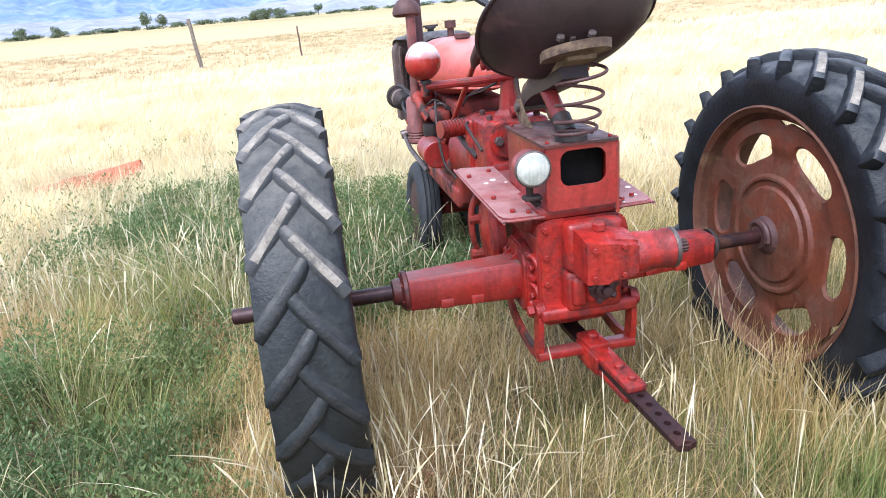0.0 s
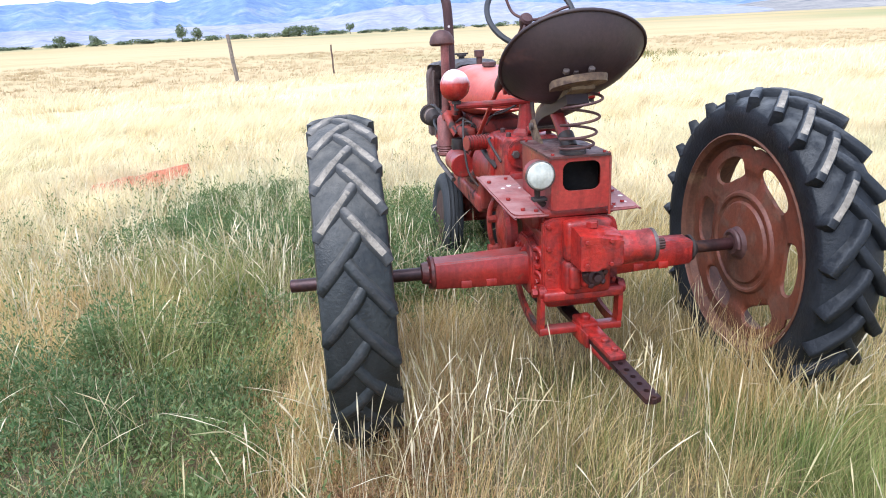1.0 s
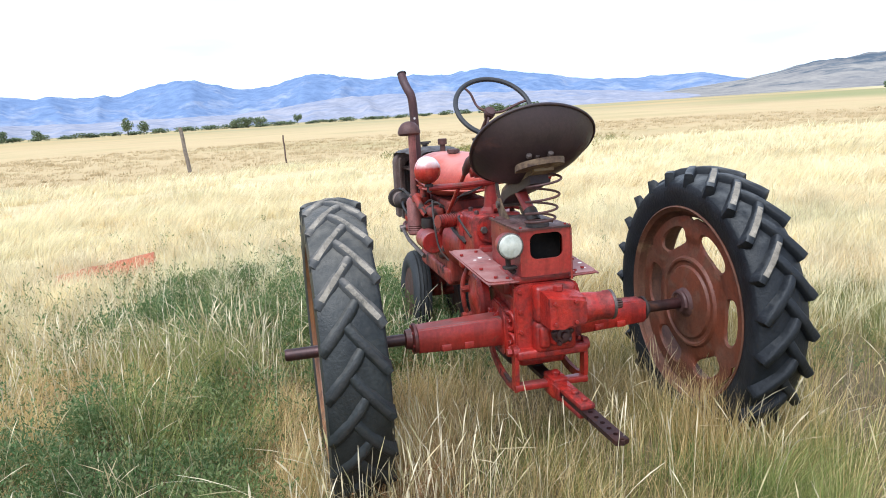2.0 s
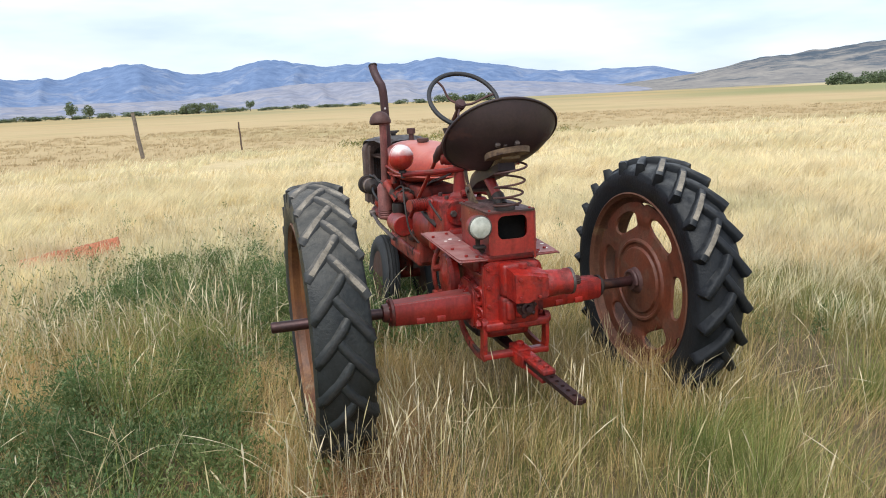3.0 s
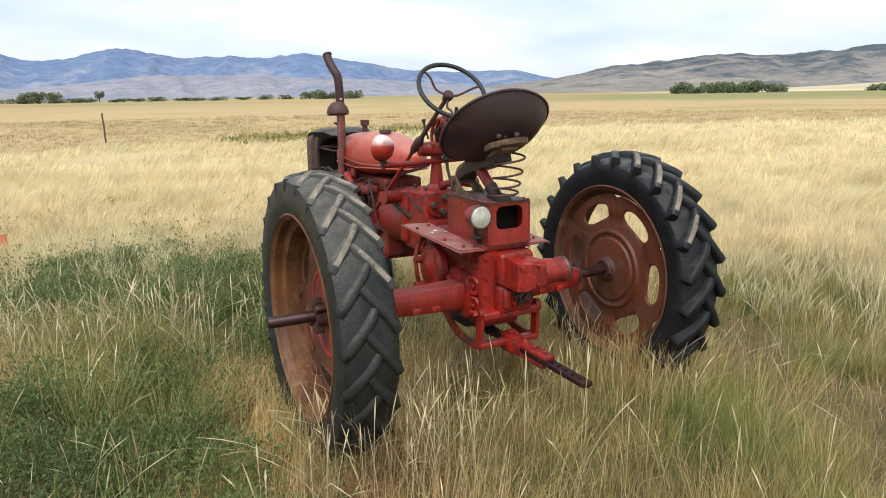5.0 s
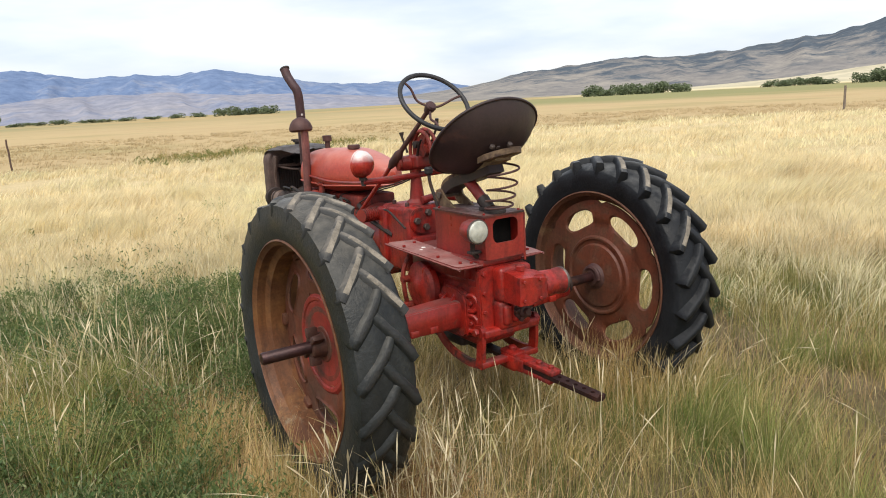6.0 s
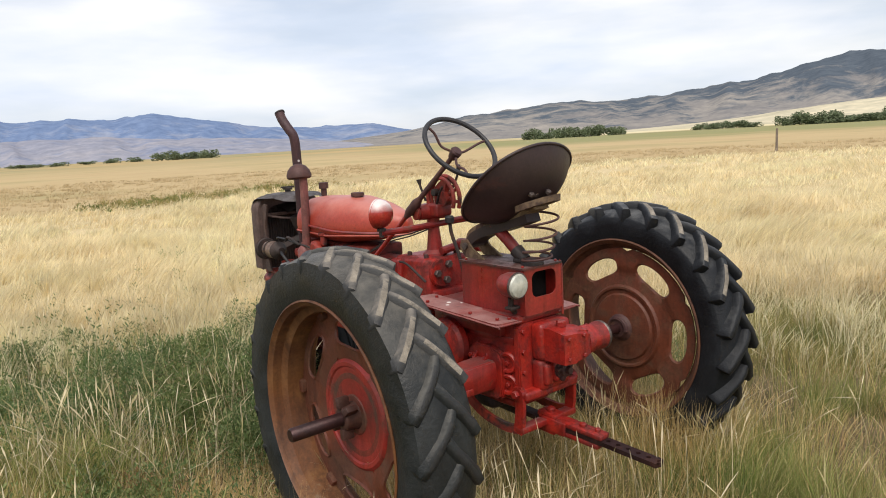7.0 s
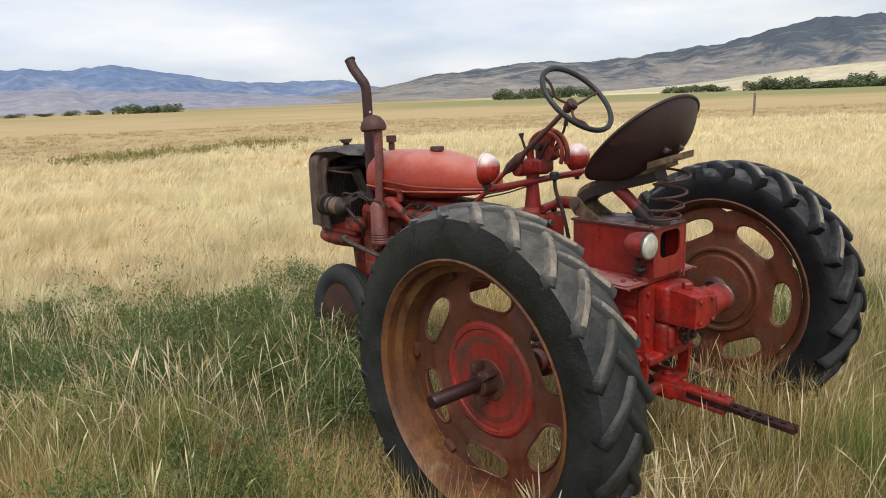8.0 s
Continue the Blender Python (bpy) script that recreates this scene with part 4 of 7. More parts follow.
# axle flanges with gussets and round bosses on both flanks
for s, x in ((-1, -0.128), (1, 0.138)):
    bm = bm_new()
    slab(bm, [(-0.100, 0.535), (-0.104, 0.690), (-0.085, 0.730), (-0.02, 0.752), (0.07, 0.752), (0.115, 0.710), (0.115, 0.535), (0.08, 0.515), (-0.07, 0.515)], lambda u, v, w: (x + s * w, u, v), -0.005, 0.034)
    bmesh.ops.bevel(bm, geom=bm.edges[:], offset=0.008, segments=2, affect="EDGES")
    part("axle_flange", bm, m_red_bright if s < 0 else m_red, tractor)
    for y in (-0.012, 0.055):
        bm = bm_new()
        slab(bm, [(0.03, 0.722), (0.03, 0.68), (0.072, 0.668), (0.068, 0.680), (0.046, 0.700)], lambda u, v, w: (x + s * u, y + w, v), -0.008, 0.008)
        bmesh.ops.bevel(bm, geom=bm.edges[:], offset=0.004, segments=2, affect="EDGES")
        part("gusset", bm, m_red_bright, tractor)
    for z in (0.688, 0.590):
        bm = bm_new()
        lathe(bm, [(0.0, 0.050), (0.016, 0.048), (0.022, 0.042), (0.020, 0.032), (0.010, 0.026), (0.010, 0.0)], at=(x - s * 0.002, -0.112, z), axis=(s, -0.25, 0), seg=24)
        part("boss", bm, m_red_bright, tractor)
    bolts(tractor, [(x + s * 0.010, -0.114, 0.688), (x + s * 0.010, -0.114, 0.590), (x + s * 0.034, 0.095, 0.60), (x + s * 0.034, 0.095, 0.69)], (s, -0.25, 0), 1.0)
    # the case's flank under the platform, with a welded strip
    bm = bm_new()
    box(bm, (x - 0.006, -0.150, 0.770), (x + 0.006, 0.30, 0.800), 0.005)
    part("side_rib", bm, m_red, tractor)


# belt-drive unit: a boxy casting that narrows to its output on one side
def drive_unit():
    bm = bm_new()
    box(bm, (-0.066, -0.250, 0.700), (0.122, -0.180, 0.862), 0.020, 3)
    g0 = len(bm.verts)
    rows = []
    for x, y0, y1, z0, z1 in ((-0.048, -0.362, -0.20, 0.706, 0.842), (0.030, -0.372, -0.20, 0.702, 0.846), (0.085, -0.366, -0.21, 0.706, 0.838), (0.125, -0.362, -0.235, 0.712, 0.826)):
        rows.append([bm.verts.new((x, y, z)) for y, z in ((y0, z0), (y1, z0), (y1, z1), ((y0 + y1) / 2, z1 + 0.004), (y0, z1 - 0.010))])
    for A, B in zip(rows, rows[1:]):
        for k in range(5):
            bm.faces.new((A[k], A[(k + 1) % 5], B[(k + 1) % 5], B[k]))
    bm.faces.new(rows[0][::-1])
    bm.faces.new(rows[-1])
    bm.verts.ensure_lookup_table()
    own = set(bm.verts[g0:])
    bmesh.ops.bevel(bm, geom=[e for e in bm.edges if e.verts[0] in own], offset=0.012, segments=3, affect="EDGES")
    return part("drive_unit", bm, m_red_bright, tractor, "bright red belt-drive gearbox")


unit = drive_unit()
bm = bm_new()
lathe(bm, [(0.0, 0.060), (0.010, 0.064), (0.050, 0.062), (0.095, 0.057), (0.106, 0.062), (0.122, 0.062), (0.126, 0.05)], at=(0.112, -0.308, 0.766), seg=32)
part("output_housing", bm, m_red_bright, unit)
bm = bm_new()
lathe(bm, [(0.0, 0.060), (0.004, 0.0635), (0.012, 0.0635), (0.014, 0.055)], at=(0.236, -0.308, 0.766), seg=28)
part("seal_ring", bm, m_bolt, unit, "bare bright metal ring")
bm = bm_new()
for k in range(12):
    a = radians(30 * k)
    tube(bm, [(0.245, -0.308 + 0.019 * math.cos(a), 0.766 + 0.019 * math.sin(a)), (0.292, -0.308 + 0.019 * math.cos(a), 0.766 + 0.019 * math.sin(a))], 0.004, 5)
tube(bm, [(0.235, -0.308, 0.766), (0.292, -0.308, 0.766)], 0.018, 12)
part("splined_shaft", bm, m_dark_rust, unit, "dark rusted splined shaft")
bolts(tractor, [(0.02, -0.285, 0.848)], (0, 0, 1), 2.0)
bolts(tractor, [(0.150, -0.24, 0.795), (0.215, -0.25, 0.795)], (0, 0.4, 1), 1.2)
bolts(tractor, [(-0.030, -0.371, 0.728), (0.062, -0.371, 0.728), (-0.030, -0.371, 0.815), (0.062, -0.371, 0.815)], (0, -1, 0), 0.8)
# lower housing and power take-off
bm = bm_new()
box(bm, (-0.070, -0.245, 0.565), (0.118, -0.180, 0.705), 0.022, 3)
box(bm, (-0.055, -0.262, 0.590), (-0.005, -0.21, 0.690), 0.016, 3)
box(bm, (-0.010, -0.275, 0.600), (0.075, -0.22, 0.700), 0.018, 3)
part("lower_housing", bm, m_red_bright, tractor)
bm = bm_new()
lathe(bm, [(0.0, 0.046), (0.012, 0.044), (0.018, 0.034), (0.030, 0.030), (0.034, 0.018), (0.05, 0.015), (0.052, 0.0)], at=(0.035, -0.268, 0.655), axis=(0, -1, 0), seg=22)
for a in (20, 100, 170, 250, 320):
    box(bm, (-0.012, -0.012, -0.010), (0.012, 0.012, 0.010), 0.005, m=Matrix.Translation((0.035 + 0.038 * math.cos(radians(a)), -0.282, 0.655 + 0.038 * math.sin(radians(a)))) @ pose(0, 0, 0, a, 20, a))
part("power_take_off", bm, m_pipe, tractor, "crusted brown power take-off flange")

# drawbar hoop, clevis and drawbar
bm = bm_new()
box(bm, (-0.150, -0.235, 0.540), (0.175, -0.165, 0.582), 0.012, 3)
for x in (-0.148, 0.172):
    lathe(bm, [(-0.016, 0.0), (-0.014, 0.028), (0.014, 0.028), (0.016, 0.0)], at=(x, -0.195, 0.570), seg=18)
part("hitch_beam", bm, m_red_bright, tractor)


def flat_strap(pts, wid, thick, material, label=""):
    """A flat bar on edge, bent in the tractor's lengthwise plane."""
    bm = bm_new()
    rows = []
    for i, p in enumerate(pts):
        d = (pts[min(i + 1, len(pts) - 1)] - pts[max(i - 1, 0)]).normalized()
        up = d.cross(Vector((1, 0, 0))).normalized()
        rows.append([bm.verts.new(p + Vector((a * thick, 0, 0)) + up * b * wid) for a, b in ((-1, -1), (1, -1), (1, 1), (-1, 1))])
    for A, B in zip(rows, rows[1:]):
        for k in range(4):
            bm.faces.new((A[k], A[(k + 1) % 4], B[(k + 1) % 4], B[k]))
    bm.faces.new(rows[0][::-1])
    bm.faces.new(rows[-1])
    part("hitch_hoop", bm, material, tractor, label)


for x in (-0.150, 0.168):
    flat_strap(spline([(x, 0.185, 0.545), (x, 0.130, 0.470), (x, 0.03, 0.420), (x, -0.09, 0.402), (x, -0.175, 0.408)], 5), 0.020, 0.008, m_red_dull, "curved oily red drawbar support hoop")
    flat_strap(spline([(x, -0.188, 0.600), (x, -0.196, 0.54), (x, -0.192, 0.46), (x, -0.178, 0.395)], 4), 0.024, 0.009, m_red_bright, "red drawbar hanger")
bolts(tractor, [(-0.162, 0.17, 0.53), (-0.166, -0.192, 0.572), (0.190, -0.192, 0.572)], (-1, 0, 0), 1.6)
bm = bm_new()
box(bm, (-0.160, -0.215, 0.396), (0.178, -0.165, 0.424), 0.006)
part("hitch_crossbar", bm, m_red, tractor)
bm = bm_new()
box(bm, (-0.110, 0.02, 0.425), (0.110, 0.30, 0.500), 0.03, 3)
tube(bm, [(-0.155, 0.16, 0.53), (0.165, 0.16, 0.53)], 0.02, 10)
part("belly_casting", bm, m_dark, tractor, "black greasy casting under the axle case")
# clevis that swings a little to one side
SWING = Matrix.Translation((0.030, -0.190, 0.402)) @ pose(0, 0, 0, 5.0, 0, 5.5)
bm = bm_new()
box(bm, (-0.036, -0.055, 0.020), (0.036, 0.045, 0.046), 0.008)
box(bm, (-0.036, -0.055, -0.046), (0.036, 0.045, -0.022), 0.008)
box(bm, (-0.033, -0.285, 0.010), (0.033, -0.040, 0.032), 0.006)
box(bm, (-0.031, -0.270, -0.034), (0.031, -0.040, -0.012), 0.006)
box(bm, (-0.043, -0.110, -0.030), (-0.030, 0.03, 0.030), 0.005)
lathe(bm, [(0, 0.020), (0.014, 0.020), (0.020, 0.012), (0.020, 0)], at=(0.0, -0.005, 0.045), axis=(0, 0, 1), seg=14)
lathe(bm, [(0, 0.016), (0.012, 0.016), (0.016, 0.01), (0.016, 0)], at=(0.0, -0.175, 0.031), axis=(0, 0, 1), seg=14)
lathe(bm, [(0, 0.013), (0.012, 0.013), (0.016, 0.008), (0.016, 0)], at=(0.004, -0.245, 0.031), axis=(0, 0, 1), seg=14)
bmesh.ops.transform(bm, matrix=SWING, verts=bm.verts[:])
part("clevis", bm, m_red_bright, tractor, "bright red drawbar clevis")


def drawbar():
    """A flat bar with a row of round holes, rounded at its end."""
    bm = bm_new()
    y0, y1, hw, t = -0.02, -0.735, 0.029, 0.0095
    holes = [-0.49 - 0.046 * k for k in range(6)]
    seg = 12
    ys = [y0, -0.467] + [(a + b) / 2 for a, b in zip(holes, holes[1:])] + [y1 + 0.014]
    top = {}

    def v(x, y, z):
        key = (round(x, 5), round(y, 5), z)
        if key not in top:
            top[key] = bm.verts.new((0.045 + x, y, 0.392 + z))
        return top[key]
    for z in (t, -t):
        bm.faces.new([v(-hw, ys[0], z), v(hw, ys[0], z), v(hw, ys[1], z), v(-hw, ys[1], z)])
        for i, h in enumerate(holes):
            ya, yb = ys[i + 1], ys[i + 2]
            rect, circ = [], []
            for k in range(seg):
                a = 2 * math.pi * (k + 0.5) / seg
                c, s = math.cos(a), math.sin(a)
                q = 1 / max(abs(c), abs(s))
                px, py = c * q, s * q
                rect.append(v(px * hw, h + (py * (ya - h) if py > 0 else -py * (yb - h)), z))
                circ.append(v(0.0105 * c, h + 0.0105 * s, z))
            for k in range(seg):
                bm.faces.new((rect[k], rect[(k + 1) % seg], circ[(k + 1) % seg], circ[k]))
    for h in holes:
        for k in range(seg):
            a, b = (2 * math.pi * (k + 0.5 + d) / seg for d in (0, 1))
            bm.faces.new([v(0.0105 * math.cos(a), h + 0.0105 * math.sin(a), t), v(0.0105 * math.cos(b), h + 0.0105 * math.sin(b), t), v(0.0105 * math.cos(b), h + 0.0105 * math.sin(b), -t), v(0.0105 * math.cos(a), h + 0.0105 * math.sin(a), -t)])
    edge = [e for e in bm.edges if e.is_boundary]
    bmesh.ops.remove_doubles(bm, verts=bm.verts[:], dist=0.0002)
    edge = [e for e in bm.edges if e.is_boundary]
    up = sorted({w for e in edge for w in e.verts if w.co.z > 0.392}, key=lambda w: math.atan2(w.co.x - 0.045, w.co.y + 0.45))
    dn = sorted({w for e in edge for w in e.verts if w.co.z < 0.392}, key=lambda w: math.atan2(w.co.x - 0.045, w.co.y + 0.45))
    if len(up) == len(dn):
        n = len(up)
        for k in range(n):
            bm.faces.new((up[k], up[(k + 1) % n], dn[(k + 1) % n], dn[k]))
    return bm


bm = drawbar()
bmesh.ops.transform(bm, matrix=SWING @ Matrix.Translation((-0.045, 0.190, -0.392)), verts=bm.verts[:])
part("drawbar", bm, m_shaft, tractor, "rusted flat drawbar with a row of holes")
bm = bm_new()
tube(bm, [(0.02, 0.55, 0.46), (0.02, 0.2, 0.43), (0.025, -0.02, 0.405)], [0.035, 0.04, 0.03], 12)
part("drawbar_stem", bm, m_dark, tractor)

# platform plates beside the box
for s in (-1, 1):
    bm = bm_new()
    o = [(0.115, -0.185), (0.225, -0.180), (0.243, -0.168), (0.25, -0.145), (0.26, 0.40), (0.255, 0.425), (0.235, 0.44), (0.115, 0.40)]
    slab(bm, [(s * u, v) for u, v in o], lambda u, v, w: (u, v, 0.884 + 0.055 * (v + 0.18) + w + 0.004 * wave(u, v, 7.0, 2.0)), -0.003, 0.003)
    rimline = [(s * u * 0.995, v, 0.884 + 0.055 * (v + 0.18) - 0.006) for u, v in o[:-1]]
    tube(bm, spline(rimline, 3), 0.005, 6)
    p = part("platform_plate", bm, m_plate, tractor, "flat red platform plate with bird droppings", smooth=30)
    bolts(p, [(s * 0.235, 0.3, 0.914), (s * 0.2, -0.13, 0.892), (s * 0.155, -0.155, 0.890), (s * 0.22, 0.02, 0.90), (s * 0.15, 0.34, 0.916)], (0, 0, 1), 0.8)
bm = bm_new()
box(bm, (-0.135, -0.185, 0.866), (0.145, 0.42, 0.900), 0.008)
box(bm, (-0.16, -0.10, 0.80), (0.16, 0.36, 0.872), 0.015)
part("top_cover", bm, m_red, tractor)
# brake covers on both sides
for s in (-1, 1):
    bm = bm_new()
    lathe(bm, [(0, 0.125), (s * 0.03, 0.125), (s * 0.045, 0.11), (s * 0.05, 0.05), (s * 0.06, 0.03), (s * 0.06, 0)], at=(s * 0.155, 0.24, 0.715), seg=32)
    part("brake_cover", bm, m_red_bright, tractor, "round red brake cover")
    bm = bm_new()
    tube(bm, spline([(s * 0.19, 0.33, 0.86), (s * 0.225, 0.34, 0.78), (s * 0.23, 0.33, 0.68), (s * 0.21, 0.34, 0.60)], 4), 0.012, 8)
    tube(bm, [(s * 0.24, 0.335, 0.60), (s * 0.17, 0.335, 0.60)], 0.022, 10)
    tube(bm, [(s * 0.24, 0.335, 0.74), (s * 0.19, 0.335, 0.74)], 0.018, 10)
    part("brake_lever", bm, m_red_dull, tractor)

# tool box with its open rear window
BX0, BX1, BY0, BY1, BZ0, BZ1 = -0.112, 0.112, -0.208, 0.192, 0.900, 1.098
bm = bm_new()
box(bm, (BX0, BY0 + 0.004, BZ0), (BX0 + 0.005, BY1, BZ1), 0.0015, 1)
box(bm, (BX1 - 0.005, BY0 + 0.004, BZ0), (BX1, BY1, BZ1), 0.0015, 1)
box(bm, (BX0 + 0.005, BY1 - 0.005, BZ0), (BX1 - 0.005, BY1, BZ1), 0.0015, 1)
box(bm, (BX0 + 0.005, BY0 + 0.004, BZ0), (BX1 - 0.005, BY1 - 0.005, BZ0 + 0.004), 0.0015, 1)
tbox = part("tool_box", bm, m_red, tractor, "red sheet metal battery box with an open rear window")
bm = bm_new()
inner = rounded(-0.068, 0.972, 0.078, 1.082, 0.032, 6)
n = len(inner)
outer = []
for u, v in inner:
    a = math.atan2((v - 1.027) / 0.055, (u - 0.005) / 0.073)
    q = 1 / max(abs(math.cos(a)), abs(math.sin(a)))
    pu, pv = math.cos(a) * q, math.sin(a) * q
    outer.append((pu * 0.112, BZ0 + (BZ1 - BZ0) * (pv * 0.5 + 0.5)))
for y in (BY0 - 0.002, BY0 + 0.004):
    I = [bm.verts.new((u, y, v)) for u, v in inner]
    O = [bm.verts.new((u, y, v)) for u, v in outer]
    for k in range(n):
        bm.faces.new((I[k], I[(k + 1) % n], O[(k + 1) % n], O[k]))
    if y < BY0:
        I0, O0 = I, O
for k in range(n):
    bm.faces.new((I0[k], I0[(k + 1) % n], I[(k + 1) % n], I[k]))
    bm.faces.new((O0[k], O0[(k + 1) % n], O[(k + 1) % n], O[k]))
part("rear_panel", bm, m_red, tbox, "red panel with a rounded window")
bm = bm_new()
slab(bm, rounded(-0.120, -0.216, 0.120, 0.205, 0.012), lambda u, v, w: (u, v, w + 0.003 * wave(u, v, 9.0, 5.0)), 1.098, 1.106)
part("lid", bm, m_lid, tbox, "dented dark maroon lid with dirt")
bolts(tbox, [(-0.10, 0.17, 1.106), (0.10, 0.17, 1.106), (-0.10, -0.19, 1.106), (0.10, -0.19, 1.106), (0.0, -0.2, 1.106)], (0, 0, 1), 0.6)
bm = bm_new()
tube(bm, [(0.1165, -0.209, 0.87), (0.1165, -0.209, 1.09), (0.113, -0.20, 1.108)], 0.005, 8)
part("retaining_rod", bm, m_red_dull, tbox)

# Added solid that stands for the shade behind the rear window.
bm = bm_new()
box(bm, (BX0 + 0.012, BY0 + 0.075, BZ0 + 0.01), (BX1 - 0.012, BY1 - 0.012, BZ1 - 0.006), 0.006)
part("shade_block", bm, m_shade_black, tbox, "added black block for the shade inside the box")

# rear work lamp on the box
bm = bm_new()
lathe(bm, [(0.105, 0.0), (0.103, 0.018), (0.09, 0.038), (0.06, 0.050), (0.02, 0.0545), (0.0, 0.0545)], at=(-0.155, -0.215, 1.040), axis=(0, 1, 0.02), seg=32)
lamp = part("work_lamp", bm, m_red, tractor, "round rear work lamp with ribbed glass")
bm = bm_new()
lathe(bm, [(0.0, 0.0520), (-0.009, 0.046), (-0.015, 0.028), (-0.017, 0.0)], at=(-0.155, -0.217, 1.040), axis=(0, 1, 0.02), seg=32)
part("glass", bm, m_glass, lamp, "clear ribbed glass")
bm = bm_new()
lathe(bm, [(0.006, 0.053), (0.006, 0.0565), (-0.002, 0.0565), (-0.004, 0.053), (-0.003, 0.0515), (0.0, 0.0515)], at=(-0.155, -0.215, 1.040), axis=(0, 1, 0.02), seg=36, loop=True)
part("bezel", bm, m_bolt, lamp, "dull metal bezel")
bm = bm_new()
tube(bm, [(-0.155, -0.17, 0.985), (-0.152, -0.165, 0.94), (-0.125, -0.16, 0.915)], 0.012, 8)
box(bm, (-0.175, -0.19, 0.935), (-0.12, -0.15, 0.948), 0.003)
part("bracket", bm, m_dark, lamp)


# seat: tipped pan on a swing arm, spring and damper
def seat():
    m = Matrix.Translation((0.004, -0.080, 1.437)) @ pose(0, 0, 0, 0, 0, -6) @ pose(0, 0, 0, -39) @ pose(0, 0, 0, 0, -5, 0)
    bm = bm_new()
    nr, nt = 12, 48
    rows = []
    for i in range(nr + 1):
        f = i / nr
        row = []
        for k in range(nt):
            a = 2 * math.pi * k / nt
            c, s = math.cos(a), math.sin(a)
            r = f * (1.0 + 0.03 * math.cos(3 * a))
            x, y = 0.274 * r * c, 0.252 * r * s
            z = -0.115 * (1 - f ** 2.6) + 0.02 * f ** 4 * (0.5 - 0.5 * s)
            row.append(bm.verts.new((x, y, z)))
        rows.append(row)
    for A, B in zip(rows, rows[1:]):
        for k in range(nt):
            bm.faces.new((A[k], A[(k + 1) % nt], B[(k + 1) % nt], B[k]))
    bmesh.ops.remove_doubles(bm, verts=bm.verts[:], dist=0.0005)
    bmesh.ops.solidify(bm, geom=bm.faces[:], thickness=0.004)
    tube(bm, [(0.274 * math.cos(2 * math.pi * k / nt) * (1 + 0.03 * math.cos(6 * math.pi * k / nt)), 0.252 * math.sin(2 * math.pi * k / nt) * (1 + 0.03 * math.cos(6 * math.pi * k / nt)), 0.02 * (0.5 - 0.5 * math.sin(2 * math.pi * k / nt))) for k in range(nt)], 0.007, 8, closed=True)
    bmesh.ops.transform(bm, matrix=m, verts=bm.verts[:])
    return part("seat", bm, m_seat, tractor, "dark rusted steel pan seat", smooth=50)


seat()


def strip(bm, pts, wid, thick):
    """A flat bent bar of width along x."""
    pts = [Vector(p) for p in pts]
    rows = []
    for i, p in enumerate(pts):
        d = (pts[min(i + 1, len(pts) - 1)] - pts[max(i - 1, 0)]).normalized()
        nrm = Vector((1, 0, 0)).cross(d).normalized()
        w = wid[i] if isinstance(wid, list) else wid
        rows.append([bm.verts.new(p + Vector((a * w / 2, 0, 0)) + nrm * b * thick / 2) for a, b in ((-1, -1), (1, -1), (1, 1), (-1, 1))])
    for A, B in zip(rows, rows[1:]):
        for k in range(4):
            bm.faces.new((A[k], A[(k + 1) % 4], B[(k + 1) % 4], B[k]))
    bm.faces.new(rows[0][::-1])
    bm.faces.new(rows[-1])
    return bm


bm = bm_new()
arm_pts = spline([(0.0, 0.215, 1.150), (0.0, 0.20, 1.215), (0.0, 0.12, 1.256), (0.0, 0.0, 1.287), (0.0, -0.12, 1.322), (0.008, -0.205, 1.354)], 5)
strip(bm, arm_pts, [0.10 - 0.012 * min(1, k / 8) for k in range(len(arm_pts))], 0.026)
part("seat_arm", bm, m_arm, tractor, "worn yellowish seat arm")
bm = bm_new()
_o = [(0.105 * math.cos(radians(a)), -0.075 * math.sin(radians(a))) for a in range(0, 181, 15)] + [(-0.095, 0.05), (0.095, 0.05)]
slab(bm, _o, lambda u, v, w: (-0.012 + u * 0.98, -0.215 + v, 1.368 - 0.30 * v + 0.06 * u + w), -0.013, 0.013)
part("seat_mount", bm, m_mount, tractor, "worn brown curved seat mount")
bm = bm_new()
strip(bm, [p + Vector((0, -0.004, -0.028)) for p in arm_pts[4:-3]], [0.098 - 0.0008 * k for k in range(len(arm_pts[4:-3]))], 0.044)
part("arm_web", bm, m_seat, tractor, "dark rusted web under the seat arm")
for x in (-0.055, 0.055):
    bm = bm_new()
    slab(bm, [(0.26, 1.150), (0.245, 1.185), (0.21, 1.19), (0.17, 1.150), (0.09, 1.106), (0.22, 1.106)], lambda u, v, w: (x + w, u, v), -0.005, 0.005)
    part("seat_bracket", bm, m_arm, tractor, "worn yellowish seat bracket")
bm = bm_new()
tube(bm, [(-0.072, 0.215, 1.160), (0.072, 0.215, 1.160)], 0.016, 12)
part("pivot_pin", bm, m_bolt, tractor)
bm = bm_new()
tube(bm, [(-0.02, 0.06, 1.26), (-0.015, -0.02, 1.20), (-0.01, -0.075, 1.150)], [0.026, 0.026, 0.026], 16)
damper = part("seat_damper", bm, m_red, tractor, "red seat damper tube")
bm = bm_new()
tube(bm, [(-0.02, 0.10, 1.29), (-0.01, -0.075, 1.150)], 0.011, 10)
tube(bm, [(-0.01, -0.065, 1.158), (-0.005, -0.115, 1.115)], [0.032, 0.028], 12)
box(bm, (-0.04, -0.15, 1.106), (0.045, -0.07, 1.125), 0.005)
part("damper_rod", bm, m_dark, damper)
bm = bm_new()
turns, n = 4.2, 110
